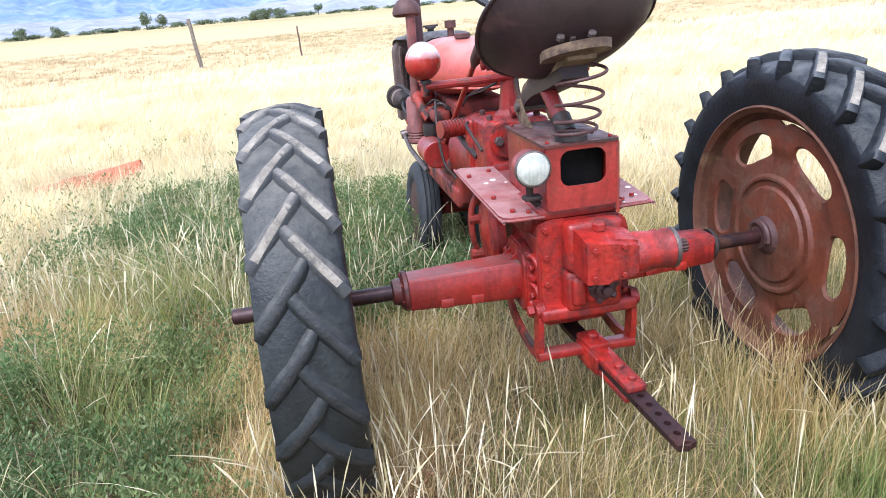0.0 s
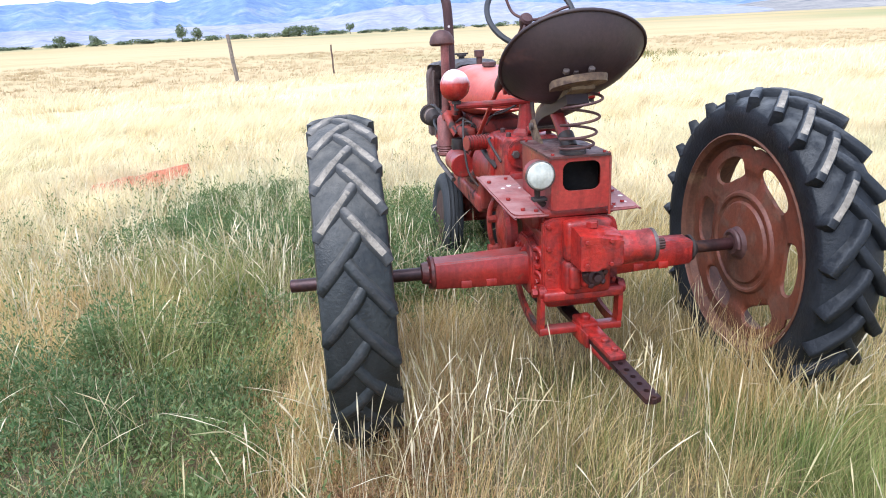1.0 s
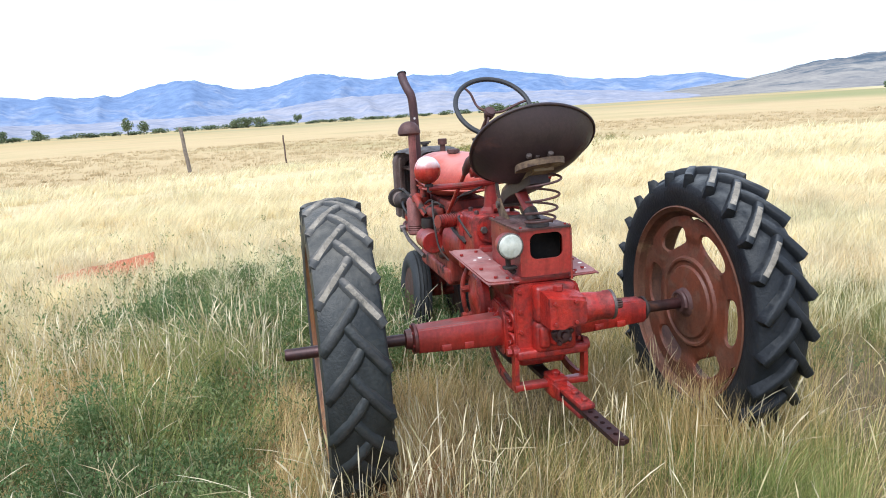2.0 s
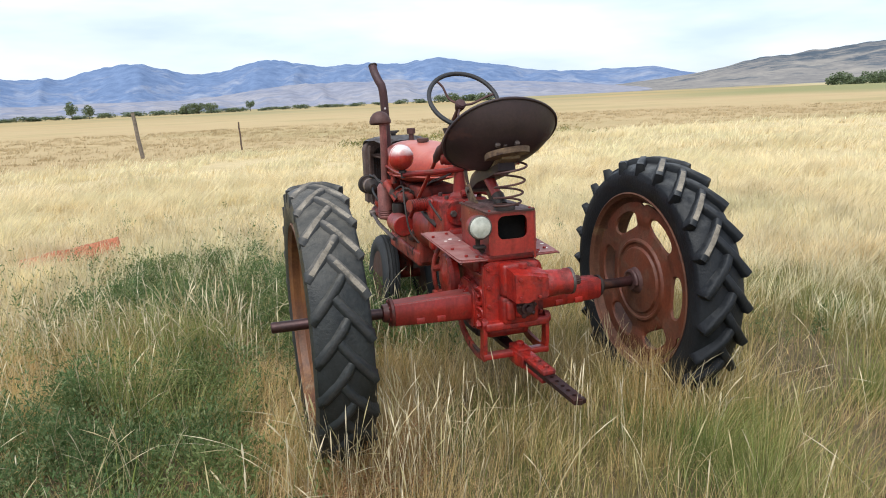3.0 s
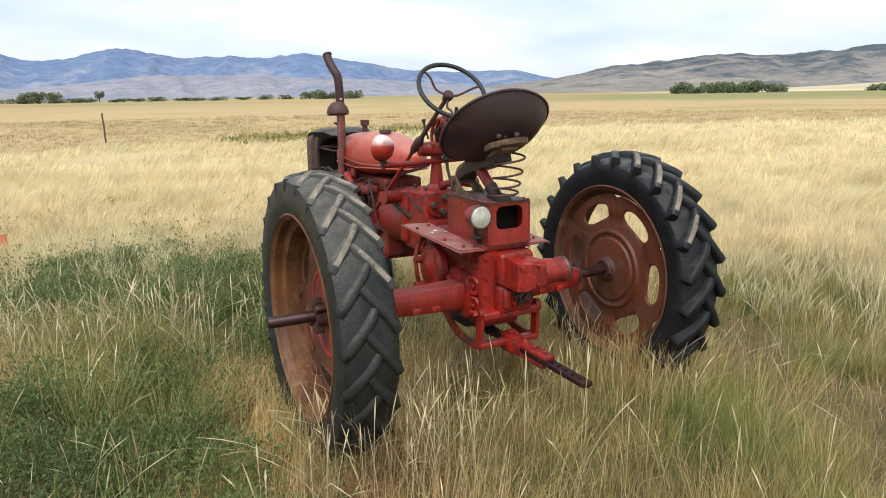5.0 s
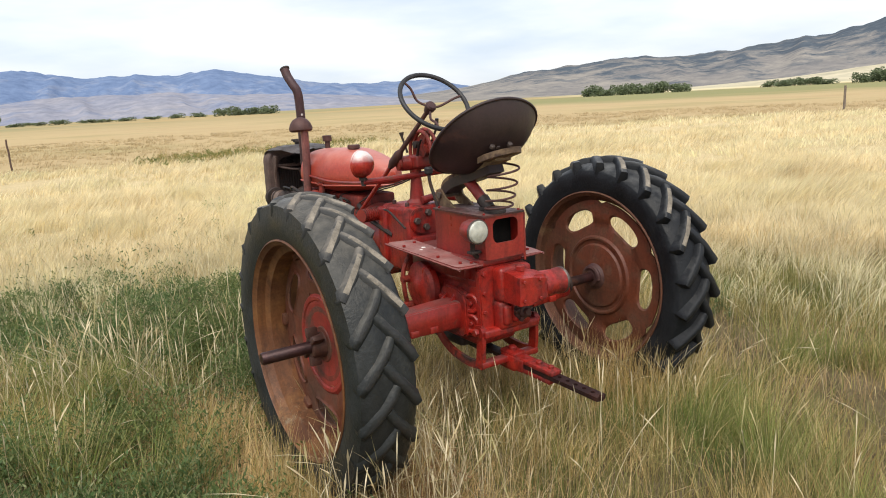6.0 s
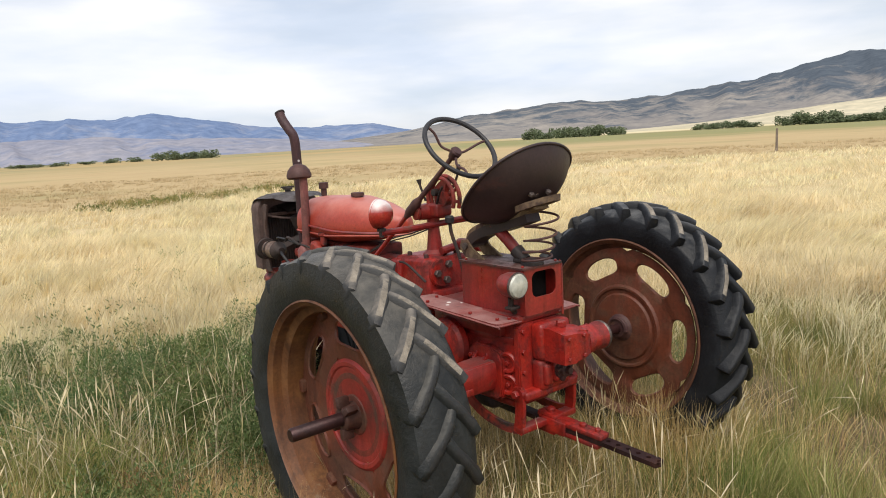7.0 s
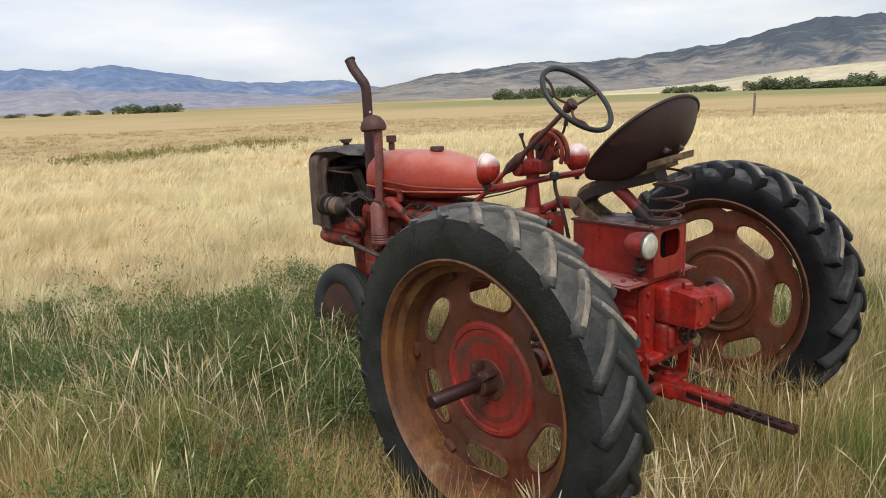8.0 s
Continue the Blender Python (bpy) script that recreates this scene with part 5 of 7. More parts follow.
tube(bm, [(-0.015 + 0.02 * k / n + (0.060 + 0.012 * k / n) * math.cos(2 * math.pi * turns * k / n), -0.185 - 0.03 * k / n + (0.060 + 0.008 * k / n) * math.sin(2 * math.pi * turns * k / n), 1.122 + 0.205 * (k / n) ** 1.5) for k in range(n + 1)] + [(-0.03, -0.19, 1.345), (0.04, -0.21, 1.362)], 0.0052, 8)
part("coil_spring", bm, m_pipe, tractor, "brown coil seat spring")
bm = bm_new()
lathe(bm, [(0, 0.05), (0.012, 0.048), (0.014, 0.02), (0.02, 0.0)], at=(-0.015, -0.165, 1.106), axis=(0, 0, 1), seg=20)
part("spring_seat", bm, m_dark, tractor)
bolts(tractor, [(-0.06, -0.215, 1.402), (0.03, -0.225, 1.405), (-0.02, -0.2, 1.40)], (0, -0.6, 0.8), 1.2, painted=False)

# gearbox and clutch housing
bm = bm_new()
box(bm, (-0.130, 0.430, 0.735), (0.130, 0.70, 1.085), 0.022, 3)
box(bm, (-0.150, 0.640, 0.765), (0.150, 0.72, 1.070), 0.020, 3)
box(bm, (-0.110, 0.395, 0.86), (0.110, 0.45, 0.930), 0.012)
gb = part("gearbox", bm, m_red_bright, tractor, "faded red gearbox casting")
bm = bm_new()
slab(bm, rounded(-0.118, 0.945, 0.020, 1.078, 0.058, 7), lambda u, v, w: (u, w, v), 0.412, 0.440)
bmesh.ops.bevel(bm, geom=[e for e in bm.edges if abs(e.verts[0].co.y - 0.412) < 1e-4 and abs(e.verts[1].co.y - 0.412) < 1e-4], offset=0.005, segments=2, affect="EDGES")
part("end_cover", bm, m_red_bright, gb, "rounded red cover with three bolts")
bolts(gb, [(-0.085, 0.412, 1.012), (-0.014, 0.412, 1.050), (-0.030, 0.412, 0.975)], (0, -1, 0), 1.7, painted=False)
for x, y, r in ((-0.10, 0.47, 0.012), (0.09, 0.47, 0.014), (-0.09, 0.62, 0.012), (0.08, 0.60, 0.016)):
    bm = bm_new()
    lathe(bm, [(0, r), (0.018, r), (0.022, r * 0.6), (0.022, 0)], at=(x, y, 1.083), axis=(0, 0, 1), seg=8)
    part("top_plug", bm, m_pipe, gb)
bm = bm_new()
lathe(bm, [(0.0, 0.13), (0.10, 0.135), (0.16, 0.150), (0.34, 0.165), (0.36, 0.175), (0.39, 0.175), (0.40, 0.15)], at=(0, 0.58, 0.875), axis=(0, 1, 0), seg=36)
part("clutch_housing", bm, m_red, tractor, "faded red bell-shaped clutch housing")
bm = bm_new()
tube(bm, [(-0.255, 0.70, 1.030), (-0.20, 0.715, 1.028), (-0.10, 0.73, 1.025)], [0.036, 0.036, 0.034], 18)
part("starter_motor", bm, m_red, tractor, "red ribbed cylinder on the clutch housing")
bm = bm_new()
for k in range(9):
    tube(bm, [(-0.250 + 0.014 * k, 0.7012 + 0.0032 * k, 1.030), (-0.246 + 0.014 * k, 0.7022 + 0.0032 * k, 1.030)], 0.0378, 18)
part("rib_ring", bm, m_red_dull, tractor)
bm = bm_new()
tube(bm, spline([(-0.125, 0.60, 0.92), (-0.155, 0.72, 0.97), (-0.15, 0.85, 1.00), (-0.12, 0.98, 1.05)], 5), 0.013, 8)
tube(bm, spline([(-0.15, 0.42, 0.98), (-0.18, 0.52, 1.06), (-0.15, 0.63, 1.06)], 6), 0.006, 8)
part("cable", bm, m_dark, tractor)

# engine below the tank
bm = bm_new()
box(bm, (-0.135, 0.95, 0.62), (0.135, 1.78, 1.02), 0.018, 3)
box(bm, (-0.15, 0.97, 0.60), (0.15, 1.76, 0.70), 0.02, 3)
eng = part("engine_block", bm, m_red_dull, tractor, "oily dull red engine block")
bm = bm_new()
box(bm, (-0.125, 0.98, 1.02), (0.125, 1.74, 1.10), 0.015, 3)
part("cylinder_head", bm, m_red_dull, eng)
bm = bm_new()
box(bm, (-0.215, 1.05, 1.00), (-0.13, 1.66, 1.055), 0.02, 3)
for y in (1.12, 1.28, 1.44, 1.60):
    tube(bm, [(-0.13, y, 1.04), (-0.17, y, 1.035), (-0.20, y, 1.03)], 0.028, 10)
part("manifold", bm, m_red_dull, eng)
bm = bm_new()
lathe(bm, [(0, 0.042), (0.04, 0.045), (0.09, 0.03), (0.10, 0.0)], at=(-0.20, 1.20, 0.98), axis=(0, 0, -1), seg=16)
box(bm, (-0.25, 1.16, 0.84), (-0.16, 1.25, 0.92), 0.015)
part("carburettor", bm, m_dark, eng)
for y, z in ((1.05, 0.80), (1.35, 0.78), (1.6, 0.82)):
    bm = bm_new()
    lathe(bm, [(0, 0.05), (0.035, 0.05), (0.05, 0.035), (0.05, 0)], at=(-0.13, y, z), axis=(-1, 0, 0), seg=18)
    part("engine_plug", bm, m_red_dull, eng)
bm = bm_new()
lathe(bm, [(0, 0.06), (0.005, 0.065), (0.20, 0.065), (0.215, 0.05), (0.22, 0.0)], at=(-0.215, 1.02, 0.86), axis=(0, 1, 0), seg=22)
part("distributor_drive", bm, m_red, eng)
bm = bm_new()
tube(bm, spline([(-0.20, 1.05, 1.10), (-0.22, 0.95, 1.0), (-0.21, 0.9, 0.85), (-0.17, 0.85, 0.78)], 5), 0.006, 6)
tube(bm, spline([(-0.16, 1.6, 1.02), (-0.24, 1.55, 1.09), (-0.25, 1.35, 1.08), (-0.22, 1.15, 1.02)], 5), 0.006, 6)
tube(bm, spline([(-0.24, 1.70, 1.10), (-0.27, 1.60, 1.13), (-0.25, 1.50, 1.09)], 5), 0.008, 6)
part("ignition_cable", bm, m_dark, eng)


# fuel tank
def tank():
    bm = bm_new()
    ny, nt = 30, 36
    rows = []
    for i in range(ny + 1):
        f = i / ny
        y = 0.745 + 0.895 * f
        # tapers to the rear, round nose at the front
        k = min(1.0, (f / 0.55)) ** 0.45 if f < 0.55 else 1.0
        k *= (max(0.0, 1 - max(0.0, (f - 0.95) / 0.0505) ** 2.6)) ** 0.42 if f > 0.95 else 1.0
        k = max(k, 0.02)
        hw, zt, zb = 0.205 * k, 1.235 + 0.133 * k * (1 - 0.10 * max(0, (f - 0.5)) * 2), 1.205 - 0.105 * k
        row = []
        for j in range(nt):
            a = 2 * math.pi * j / nt
            c, s = math.cos(a), math.sin(a)
            row.append(bm.verts.new((hw * math.copysign(abs(c) ** 0.75, c), y, 1.20 + ((zt - 1.20) if s > 0 else (1.20 - zb)) * math.copysign(abs(s) ** 0.85, s))))
        rows.append(row)
    for A, B in zip(rows, rows[1:]):
        for j in range(nt):
            bm.faces.new((A[j], A[(j + 1) % nt], B[(j + 1) % nt], B[j]))
    bm.faces.new(rows[0][::-1])
    bm.faces.new(rows[-1])
    t = part("fuel_tank", bm, m_tank, tractor, "sun-bleached red streamlined fuel tank, sky sheen painted on top", smooth=60)
    # welded seam round the middle
    bm = bm_new()
    pts = []
    for i in range(ny + 1):
        f = i / ny
        k = min(1.0, (f / 0.55)) ** 0.45 if f < 0.55 else 1.0
        k *= (max(0.0, 1 - max(0.0, (f - 0.95) / 0.0505) ** 2.6)) ** 0.42 if f > 0.95 else 1.0
        pts.append((0.207 * max(k, 0.02), 0.745 + 0.895 * f))
    line = [(-u, v, 1.185 - 0.03 * (1 - abs(v - 1.25) * 1.2)) for u, v in pts] + [(u, v, 1.185 - 0.03 * (1 - abs(v - 1.25) * 1.2)) for u, v in pts[::-1]]
    tube(bm, line, 0.006, 6, closed=True)
    part("seam", bm, m_tank, t)
    bm = bm_new()
    lathe(bm, [(0, 0.030), (0.012, 0.030), (0.013, 0.038), (0.030, 0.038), (0.034, 0.033), (0.034, 0.0)], at=(-0.02, 1.19, 1.352), axis=(0, 0, 1), seg=20)
    part("filler_cap", bm, m_pipe, t, "brown filler cap")


tank()
bm = bm_new()
lathe(bm, [(0, 0.018), (0.11, 0.018), (0.112, 0.030), (0.148, 0.030), (0.15, 0.026), (0.15, 0.0)], at=(0.025, 1.655, 1.285), axis=(0, 0, 1), seg=18)
part("breather", bm, m_pipe, tractor, "dark capped breather pipe")

# air cleaner with intake stack, exhaust
bm = bm_new()
lathe(bm, [(0, 0.046), (0.010, 0.054), (0.022, 0.054), (0.027, 0.050), (0.034, 0.054), (0.041, 0.050), (0.048, 0.054), (0.055, 0.050), (0.062, 0.054), (0.070, 0.051), (0.215, 0.051), (0.235, 0.040), (0.245, 0.026), (0.26, 0.026)], at=(-0.228, 1.465, 0.845), axis=(0, 0, 1), seg=28)
ac = part("air_cleaner", bm, m_intake, tractor, "dull pinkish-brown oil-bath air cleaner")
bm = bm_new()
box(bm, (-0.215, 1.36, 1.035), (-0.14, 1.44, 1.115), 0.018, 3)
tube(bm, spline([(-0.20, 1.42, 1.09), (-0.235, 1.34, 1.10), (-0.235, 1.26, 1.06), (-0.21, 1.20, 1.00)], 5), 0.022, 12)
lathe(bm, [(0, 0.030), (0.012, 0.034), (0.03, 0.034), (0.036, 0.024), (0.05, 0.02)], at=(-0.215, 1.33, 1.09), axis=(-1, -0.2, 0), seg=14)
lathe(bm, [(0, 0.02), (0.05, 0.02), (0.055, 0.028), (0.07, 0.028), (0.072, 0)], at=(-0.20, 1.30, 1.10), axis=(0, 0, 1), seg=10)
part("intake_elbow", bm, m_red_dull, ac)
for y, z, r in ((1.52, 0.985, 0.030), (1.56, 0.90, 0.040), (1.36, 0.92, 0.028)):
    bm = bm_new()
    lathe(bm, [(0, r), (0.03, r), (0.04, r * 0.7), (0.055, r * 0.7), (0.058, 0)], at=(-0.14, y, z), axis=(-1, 0, 0), seg=16)
    part("pipe_fitting", bm, m_dark, eng, "greasy fitting on the block")
for y in (1.08, 1.22, 1.36, 1.50):
    bm = bm_new()
    lathe(bm, [(0, 0.012), (0.03, 0.010), (0.034, 0)], at=(-0.125, y, 1.05), axis=(-0.8, 0, 0.6), seg=8)
    tube(bm, spline([(-0.135, y, 1.065), (-0.17, y + 0.02, 1.085), (-0.20, y + 0.05, 1.06)], 4), 0.007, 6)
    part("spark_plug", bm, m_dark, eng)
bm = bm_new()
tube(bm, [(-0.226, 1.46, 1.09), (-0.22, 1.45, 1.30), (-0.217, 1.45, 1.50)], 0.024, 18)
part("intake_pipe", bm, m_intake, ac, "faded pinkish red intake pipe")
bm = bm_new()
lathe(bm, [(0.004, 0.030), (-0.006, 0.060), (0.002, 0.071), (0.016, 0.072), (0.044, 0.063), (0.068, 0.044), (0.080, 0.018), (0.082, 0.0)], at=(-0.228, 1.475, 1.482), axis=(0.0, 0.08, 1), seg=32)
part("precleaner", bm, m_pipe, ac, "rusted mushroom-shaped precleaner cap")
bm = bm_new()
ex = spline([(-0.155, 1.63, 1.02), (-0.157, 1.625, 1.35), (-0.162, 1.615, 1.60), (-0.172, 1.608, 1.715), (-0.19, 1.628, 1.765), (-0.205, 1.668, 1.82), (-0.211, 1.692, 1.866)], 5)
tube(bm, ex, [0.028] * len(ex), 18)
part("exhaust_pipe", bm, m_exhaust, tractor, "rusted purple-brown exhaust pipe with a bent top")
# Dark disc on the closed end stands for the pipe's shaded hollow.
bm = bm_new()
lathe(bm, [(0, 0.0), (0, 0.026), (0.004, 0.031), (-0.004, 0.031)], at=(-0.2095, 1.690, 1.8665), axis=(-0.08, 0.5, 0.86), seg=18)
part("exhaust_mouth", bm, m_dark, tractor, "sooty dark disc standing in for the open exhaust mouth")

# radiator and its torn shell: an arched housing, open to the rear
bm = bm_new()
box(bm, (-0.19, 2.13, 0.87), (0.19, 2.18, 1.30), 0.01)
rad = part("radiator", bm, m_dark, tractor, "dark radiator core")
for k in range(18):
    bm = bm_new()
    x = -0.17 + 0.34 * k / 17
    box(bm, (x * 0.93 - 0.003, 2.118, 0.90), (x * 0.93 + 0.003, 2.126, 1.27), 0)
    part("fin", bm, m_dark, rad)


def arch(w, top, r, z0=0.862, n=8):
    """Half outline of the shell, from the foot of one side over the top to the other."""
    pts = [(-w, z0), (-w, (z0 + top) / 2)]
    pts += [(-w + r - r * math.cos(math.pi / 2 * k / n), top - r + r * math.sin(math.pi / 2 * k / n)) for k in range(n + 1)]
    pts += [(-w * 0.3, top + 0.006), (0.0, top + 0.008)]
    return pts + [(-u, v) for u, v in pts[-2::-1]]


bm = bm_new()
_outer, _inner = arch(0.234, 1.352, 0.095, 0.882), arch(0.168, 1.292, 0.075, 0.882)
_rows = []
for _o, _y, _d in ((_outer, 2.200, 0.012), (_outer, 2.187, 0.0), (_outer, 2.115, 0.0), (_outer, 2.100, 0.008), (_inner, 2.092, 0.0), (_inner, 2.105, -0.006), (_inner, 2.16, -0.010)):
    _rows.append([bm.verts.new((u * (1 - _d * 4) + 0.004 * wave(v * 9, _y * 9, 1.0, 2.0), _y + 0.006 * wave(u * 8, v * 8, 1.0, 5.0), v - _d)) for u, v in _o])
for A, B in zip(_rows, _rows[1:]):
    for k in range(len(A) - 1):
        bm.faces.new((A[k], A[k + 1], B[k + 1], B[k]))
part("grille_shell", bm, m_rad, rad, "rusted brown-grey arched grille shell", smooth=35)
bm = bm_new()
box(bm, (-0.19, 2.068, 1.222), (0.19, 2.096, 1.244), 0.005)
tube(bm, [(-0.20, 2.10, 1.235), (-0.10, 2.0, 1.21), (0.0, 1.95, 1.20)], 0.008, 8)
part("cross_strut", bm, m_rad, rad)
for s in (-1, 1):
    bm = bm_new()
    slab(bm, [(2.115, 0.87), (2.115, 1.28), (2.07, 1.31), (2.03, 1.30), (2.045, 1.24), (2.075, 1.19), (2.078, 1.05), (2.05, 0.87)], lambda u, v, w: (s * 0.200 + w, u - 0.022, v), -0.006, 0.006)
    part("shroud_side", bm, m_rad, rad, "bent rusted fan shroud side")
# rounded fan shroud behind the core
bm = bm_new()
_rows = []
for _y, _R in ((1.99, 0.150), (1.995, 0.168), (2.02, 0.186), (2.10, 0.196)):
    _rows.append([bm.verts.new((_R * math.cos(radians(a)), _y, 1.10 + 1.05 * _R * math.sin(radians(a)))) for a in range(-10, 119, 8)])
for A, B in zip(_rows, _rows[1:]):
    for k in range(len(A) - 1):
        bm.faces.new((A[k], B[k], B[k + 1], A[k + 1]))
bmesh.ops.solidify(bm, geom=bm.faces[:], thickness=0.004)
part("fan_shroud", bm, m_dark, rad, "rounded dark fan shroud", smooth=50)
# dented cowl, torn along its side edges
bm = bm_new()
nu, nv = 16, 20
g = []
_rt2 = random.Random(5)
_tear = [_rt2.uniform(0.0, 0.05) for _ in range(nu + 1)]
for i in range(nu + 1):
    y = 1.80 + 0.405 * i / nu
    f = i / nu
    half = 0.10 + 0.128 * min(1.0, f / 0.62) ** 0.8
    row = []
    for j in range(nv + 1):
        a = radians(38 - 100 * _tear[i] + (104 + 200 * _tear[i]) * j / nv)
        d = 0.007 * wave(y * 3, a * 2, 2.6, 9.0) + 0.004 * wave(y * 9, a * 5, 2.0, 3.0)
        drop = 0.055 * max(0.0, (f - 0.75) / 0.25) ** 2 + 0.022 * max(0.0, (0.35 - f) / 0.35)
        row.append(bm.verts.new((-half * math.copysign(min(1.0, abs(math.cos(a)) * 1.2) ** 0.8, math.cos(a)), y + 0.012 * wave(a * 3, i, 1.0, 1.0), 1.285 - drop + 0.086 * abs(math.sin(a)) ** 0.7 + d)))
    g.append(row)
for A, B in zip(g, g[1:]):
    for j in range(nv):
        bm.faces.new((A[j], B[j], B[j + 1], A[j + 1]))
bmesh.ops.solidify(bm, geom=bm.faces[:], thickness=0.005)
part("cowl_top", bm, m_radtop, rad, "dented blue-grey cowl top")
for k in range(9):
    bm = bm_new()
    z = 0.93 + 0.036 * k
    tube(bm, [(-0.21, 2.192, z), (0, 2.208, z), (0.21, 2.192, z)], 0.006, 6)
    part("grille_bar", bm, m_rad, rad)
bm = bm_new()
lathe(bm, [(0, 0.02), (0.02, 0.02), (0.022, 0.032), (0.034, 0.032), (0.036, 0.0)], at=(0.0, 2.10, 1.365), axis=(0, 0, 1), seg=18)
box(bm, (-0.045, 2.09, 1.396), (0.045, 2.11, 1.408), 0.004)
part("radiator_cap", bm, m_dark, rad)
bm = bm_new()
lathe(bm, [(0, 0.03), (0.005, 0.052), (0.11, 0.055), (0.14, 0.05), (0.15, 0.03), (0.17, 0.02)], at=(-0.245, 1.80, 1.030), axis=(0, 1, 0), seg=22)
gen = part("generator", bm, m_gen, tractor, "dull metal generator")
bm = bm_new()
lathe(bm, [(-0.03, 0.0), (-0.03, 0.022), (-0.012, 0.030), (0.0, 0.046), (0.016, 0.0575), (0.022, 0.0575), (0.024, 0.052)], at=(-0.245, 1.79, 1.030), axis=(0, 1, 0), seg=22)
part("end_cap", bm, m_dark, gen, "greasy end cap")
bm = bm_new()
lathe(bm, [(0.0, 0.0555), (0.0, 0.0585), (0.012, 0.0585), (0.012, 0.0555)], at=(-0.245, 1.89, 1.030), axis=(0, 1, 0), seg=22, loop=True)
part("strap", bm, m_dark, gen)
bm = bm_new()
tube(bm, spline([(-0.245, 1.78, 1.03), (-0.26, 1.70, 1.0), (-0.22, 1.66, 0.92), (-0.18, 1.70, 0.86)], 5), 0.009, 8)
tube(bm, spline([(-0.23, 1.83, 1.085), (-0.27, 1.74, 1.12), (-0.24, 1.62, 1.10), (-0.20, 1.56, 1.06)], 5), 0.006, 8)
part("cable", bm, m_black, gen)
bm = bm_new()
box(bm, (-0.235, 1.70, 0.885), (-0.15, 1.82, 0.965), 0.016, 3)
lathe(bm, [(0, 0.04), (0.05, 0.038), (0.06, 0.02), (0.06, 0)], at=(-0.20, 1.72, 0.93), axis=(-0.5, -1, 0), seg=16)
part("water_pump", bm, m_red_dull, tractor, "oily red casting below the generator")
bm = bm_new()
lathe(bm, [(0, 0.065), (0.012, 0.07), (0.02, 0.05), (0.028, 0.07), (0.04, 0.065)], at=(-0.245, 1.965, 1.030), axis=(0, 1, 0), seg=22)
for k in range(4):
    a = radians(90 * k + 20)
    tube(bm, [(0, 1.93, 1.08), (0.15 * math.cos(a), 1.935, 1.08 + 0.15 * math.sin(a))], [0.03, 0.035], 6)
part("fan", bm, m_dark, tractor)

# front bolster, pedestal and narrow front wheels
bm = bm_new()
lathe(bm, [(-0.24, 0.0), (-0.235, 0.10), (-0.10, 0.125), (0.05, 0.138), (0.15, 0.130), (0.21, 0.105), (0.25, 0.066), (0.268, 0.030), (0.272, 0.0)], at=(0, 2.03, 0), axis=(0, 1, 0), seg=32)
for v in bm.verts:
    v.co.x, v.co.z = v.co.x * 1.48, 0.802 + v.co.z * 0.56
box(bm, (-0.17, 1.80, 0.835), (0.17, 2.20, 0.866), 0.012, 3)
part("front_bolster", bm, m_red_dull, tractor, "rounded dirty red cast front bolster")
bm = bm_new()
tube(bm, [(0, 1.97, 0.80), (0, 1.97, 0.56), (0, 1.98, 0.40), (0, 1.98, 0.32)], [0.075, 0.06, 0.07, 0.06], 18)
tube(bm, [(-0.20, 1.985, 0.32), (0.20, 1.985, 0.32)], 0.035, 12)
part("front_pedestal", bm, m_red_dull, tractor)
bm = bm_new()
tube(bm, [(-0.255, 1.80, 0.835), (-0.265, 1.55, 0.80), (-0.24, 1.20, 0.75)], 0.013, 8)
lathe(bm, [(-0.02, 0.0), (-0.018, 0.024), (0.018, 0.024), (0.02, 0)], at=(-0.255, 1.81, 0.838), axis=(1, 0, 0.2), seg=14)
part("drag_link", bm, m_bolt, tractor)


def front_wheel(x, lean):
    bm = bm_new()
    prof = [(-0.045, 0.195), (-0.058, 0.215), (-0.066, 0.25), (-0.060, 0.285), (-0.045, 0.307), (-0.032, 0.314), (-0.030, 0.307), (-0.022, 0.307), (-0.020, 0.318), (-0.006, 0.321), (-0.004, 0.312)]
    prof += [(-a, r) for a, r in prof[::-1]]
    lathe(bm, prof, seg=48, loop=True)
    at = Matrix.Translation((x, 1.985, 0.315)) @ pose(0, 0, 0, 0, lean, 0)
    w = part("front_wheel", bm, m_ftyre, tractor, "dusty ribbed narrow front tyre", at)
    s = math.copysign(1, x)
    bm = bm_new()
    lathe(bm, [(s * 0.046, 0.198), (s * 0.040, 0.185), (s * 0.0, 0.165), (-s * 0.035, 0.12), (-s * 0.02, 0.06), (s * 0.03, 0.042), (s * 0.035, 0.0)], seg=32)
    lathe(bm, [(-s * 0.05, 0.20), (-s * 0.04, 0.18), (s * 0.0, 0.165)], seg=32)
    part("rim", bm, m_dark_rust, w, "dark rusted front wheel rim")
    bm = bm_new()
    lathe(bm, [(s * 0.040, 0.0), (s * 0.046, 0.030), (s * 0.034, 0.050), (-s * 0.01, 0.062), (-s * 0.016, 0.075)], seg=24)
    part("hub", bm, m_red, w, "faded red front hub")


front_wheel(-0.165, 5)
front_wheel(0.165, -5)

# steering column, wheel, throttle quadrant
HUB = Vector((-0.08, 0.232, 1.586))
LOW = Vector((-0.172, 1.045, 0.90))
way = (LOW - HUB).normalized()
bm = bm_new()
tube(bm, [HUB + way * 0.0, HUB + way * 0.20], [0.011, 0.0115], 12)
tube(bm, [HUB + way * 0.18, HUB + way * 0.40], [0.0125, 0.013], 12)
tube(bm, [HUB + way * 0.33, HUB + way * 0.36, HUB + way * 0.43, HUB + way * 0.47], [0.014, 0.024, 0.024, 0.012], 14)
part("steering_shaft", bm, m_pipe, tractor, "dark rusted steering shaft")
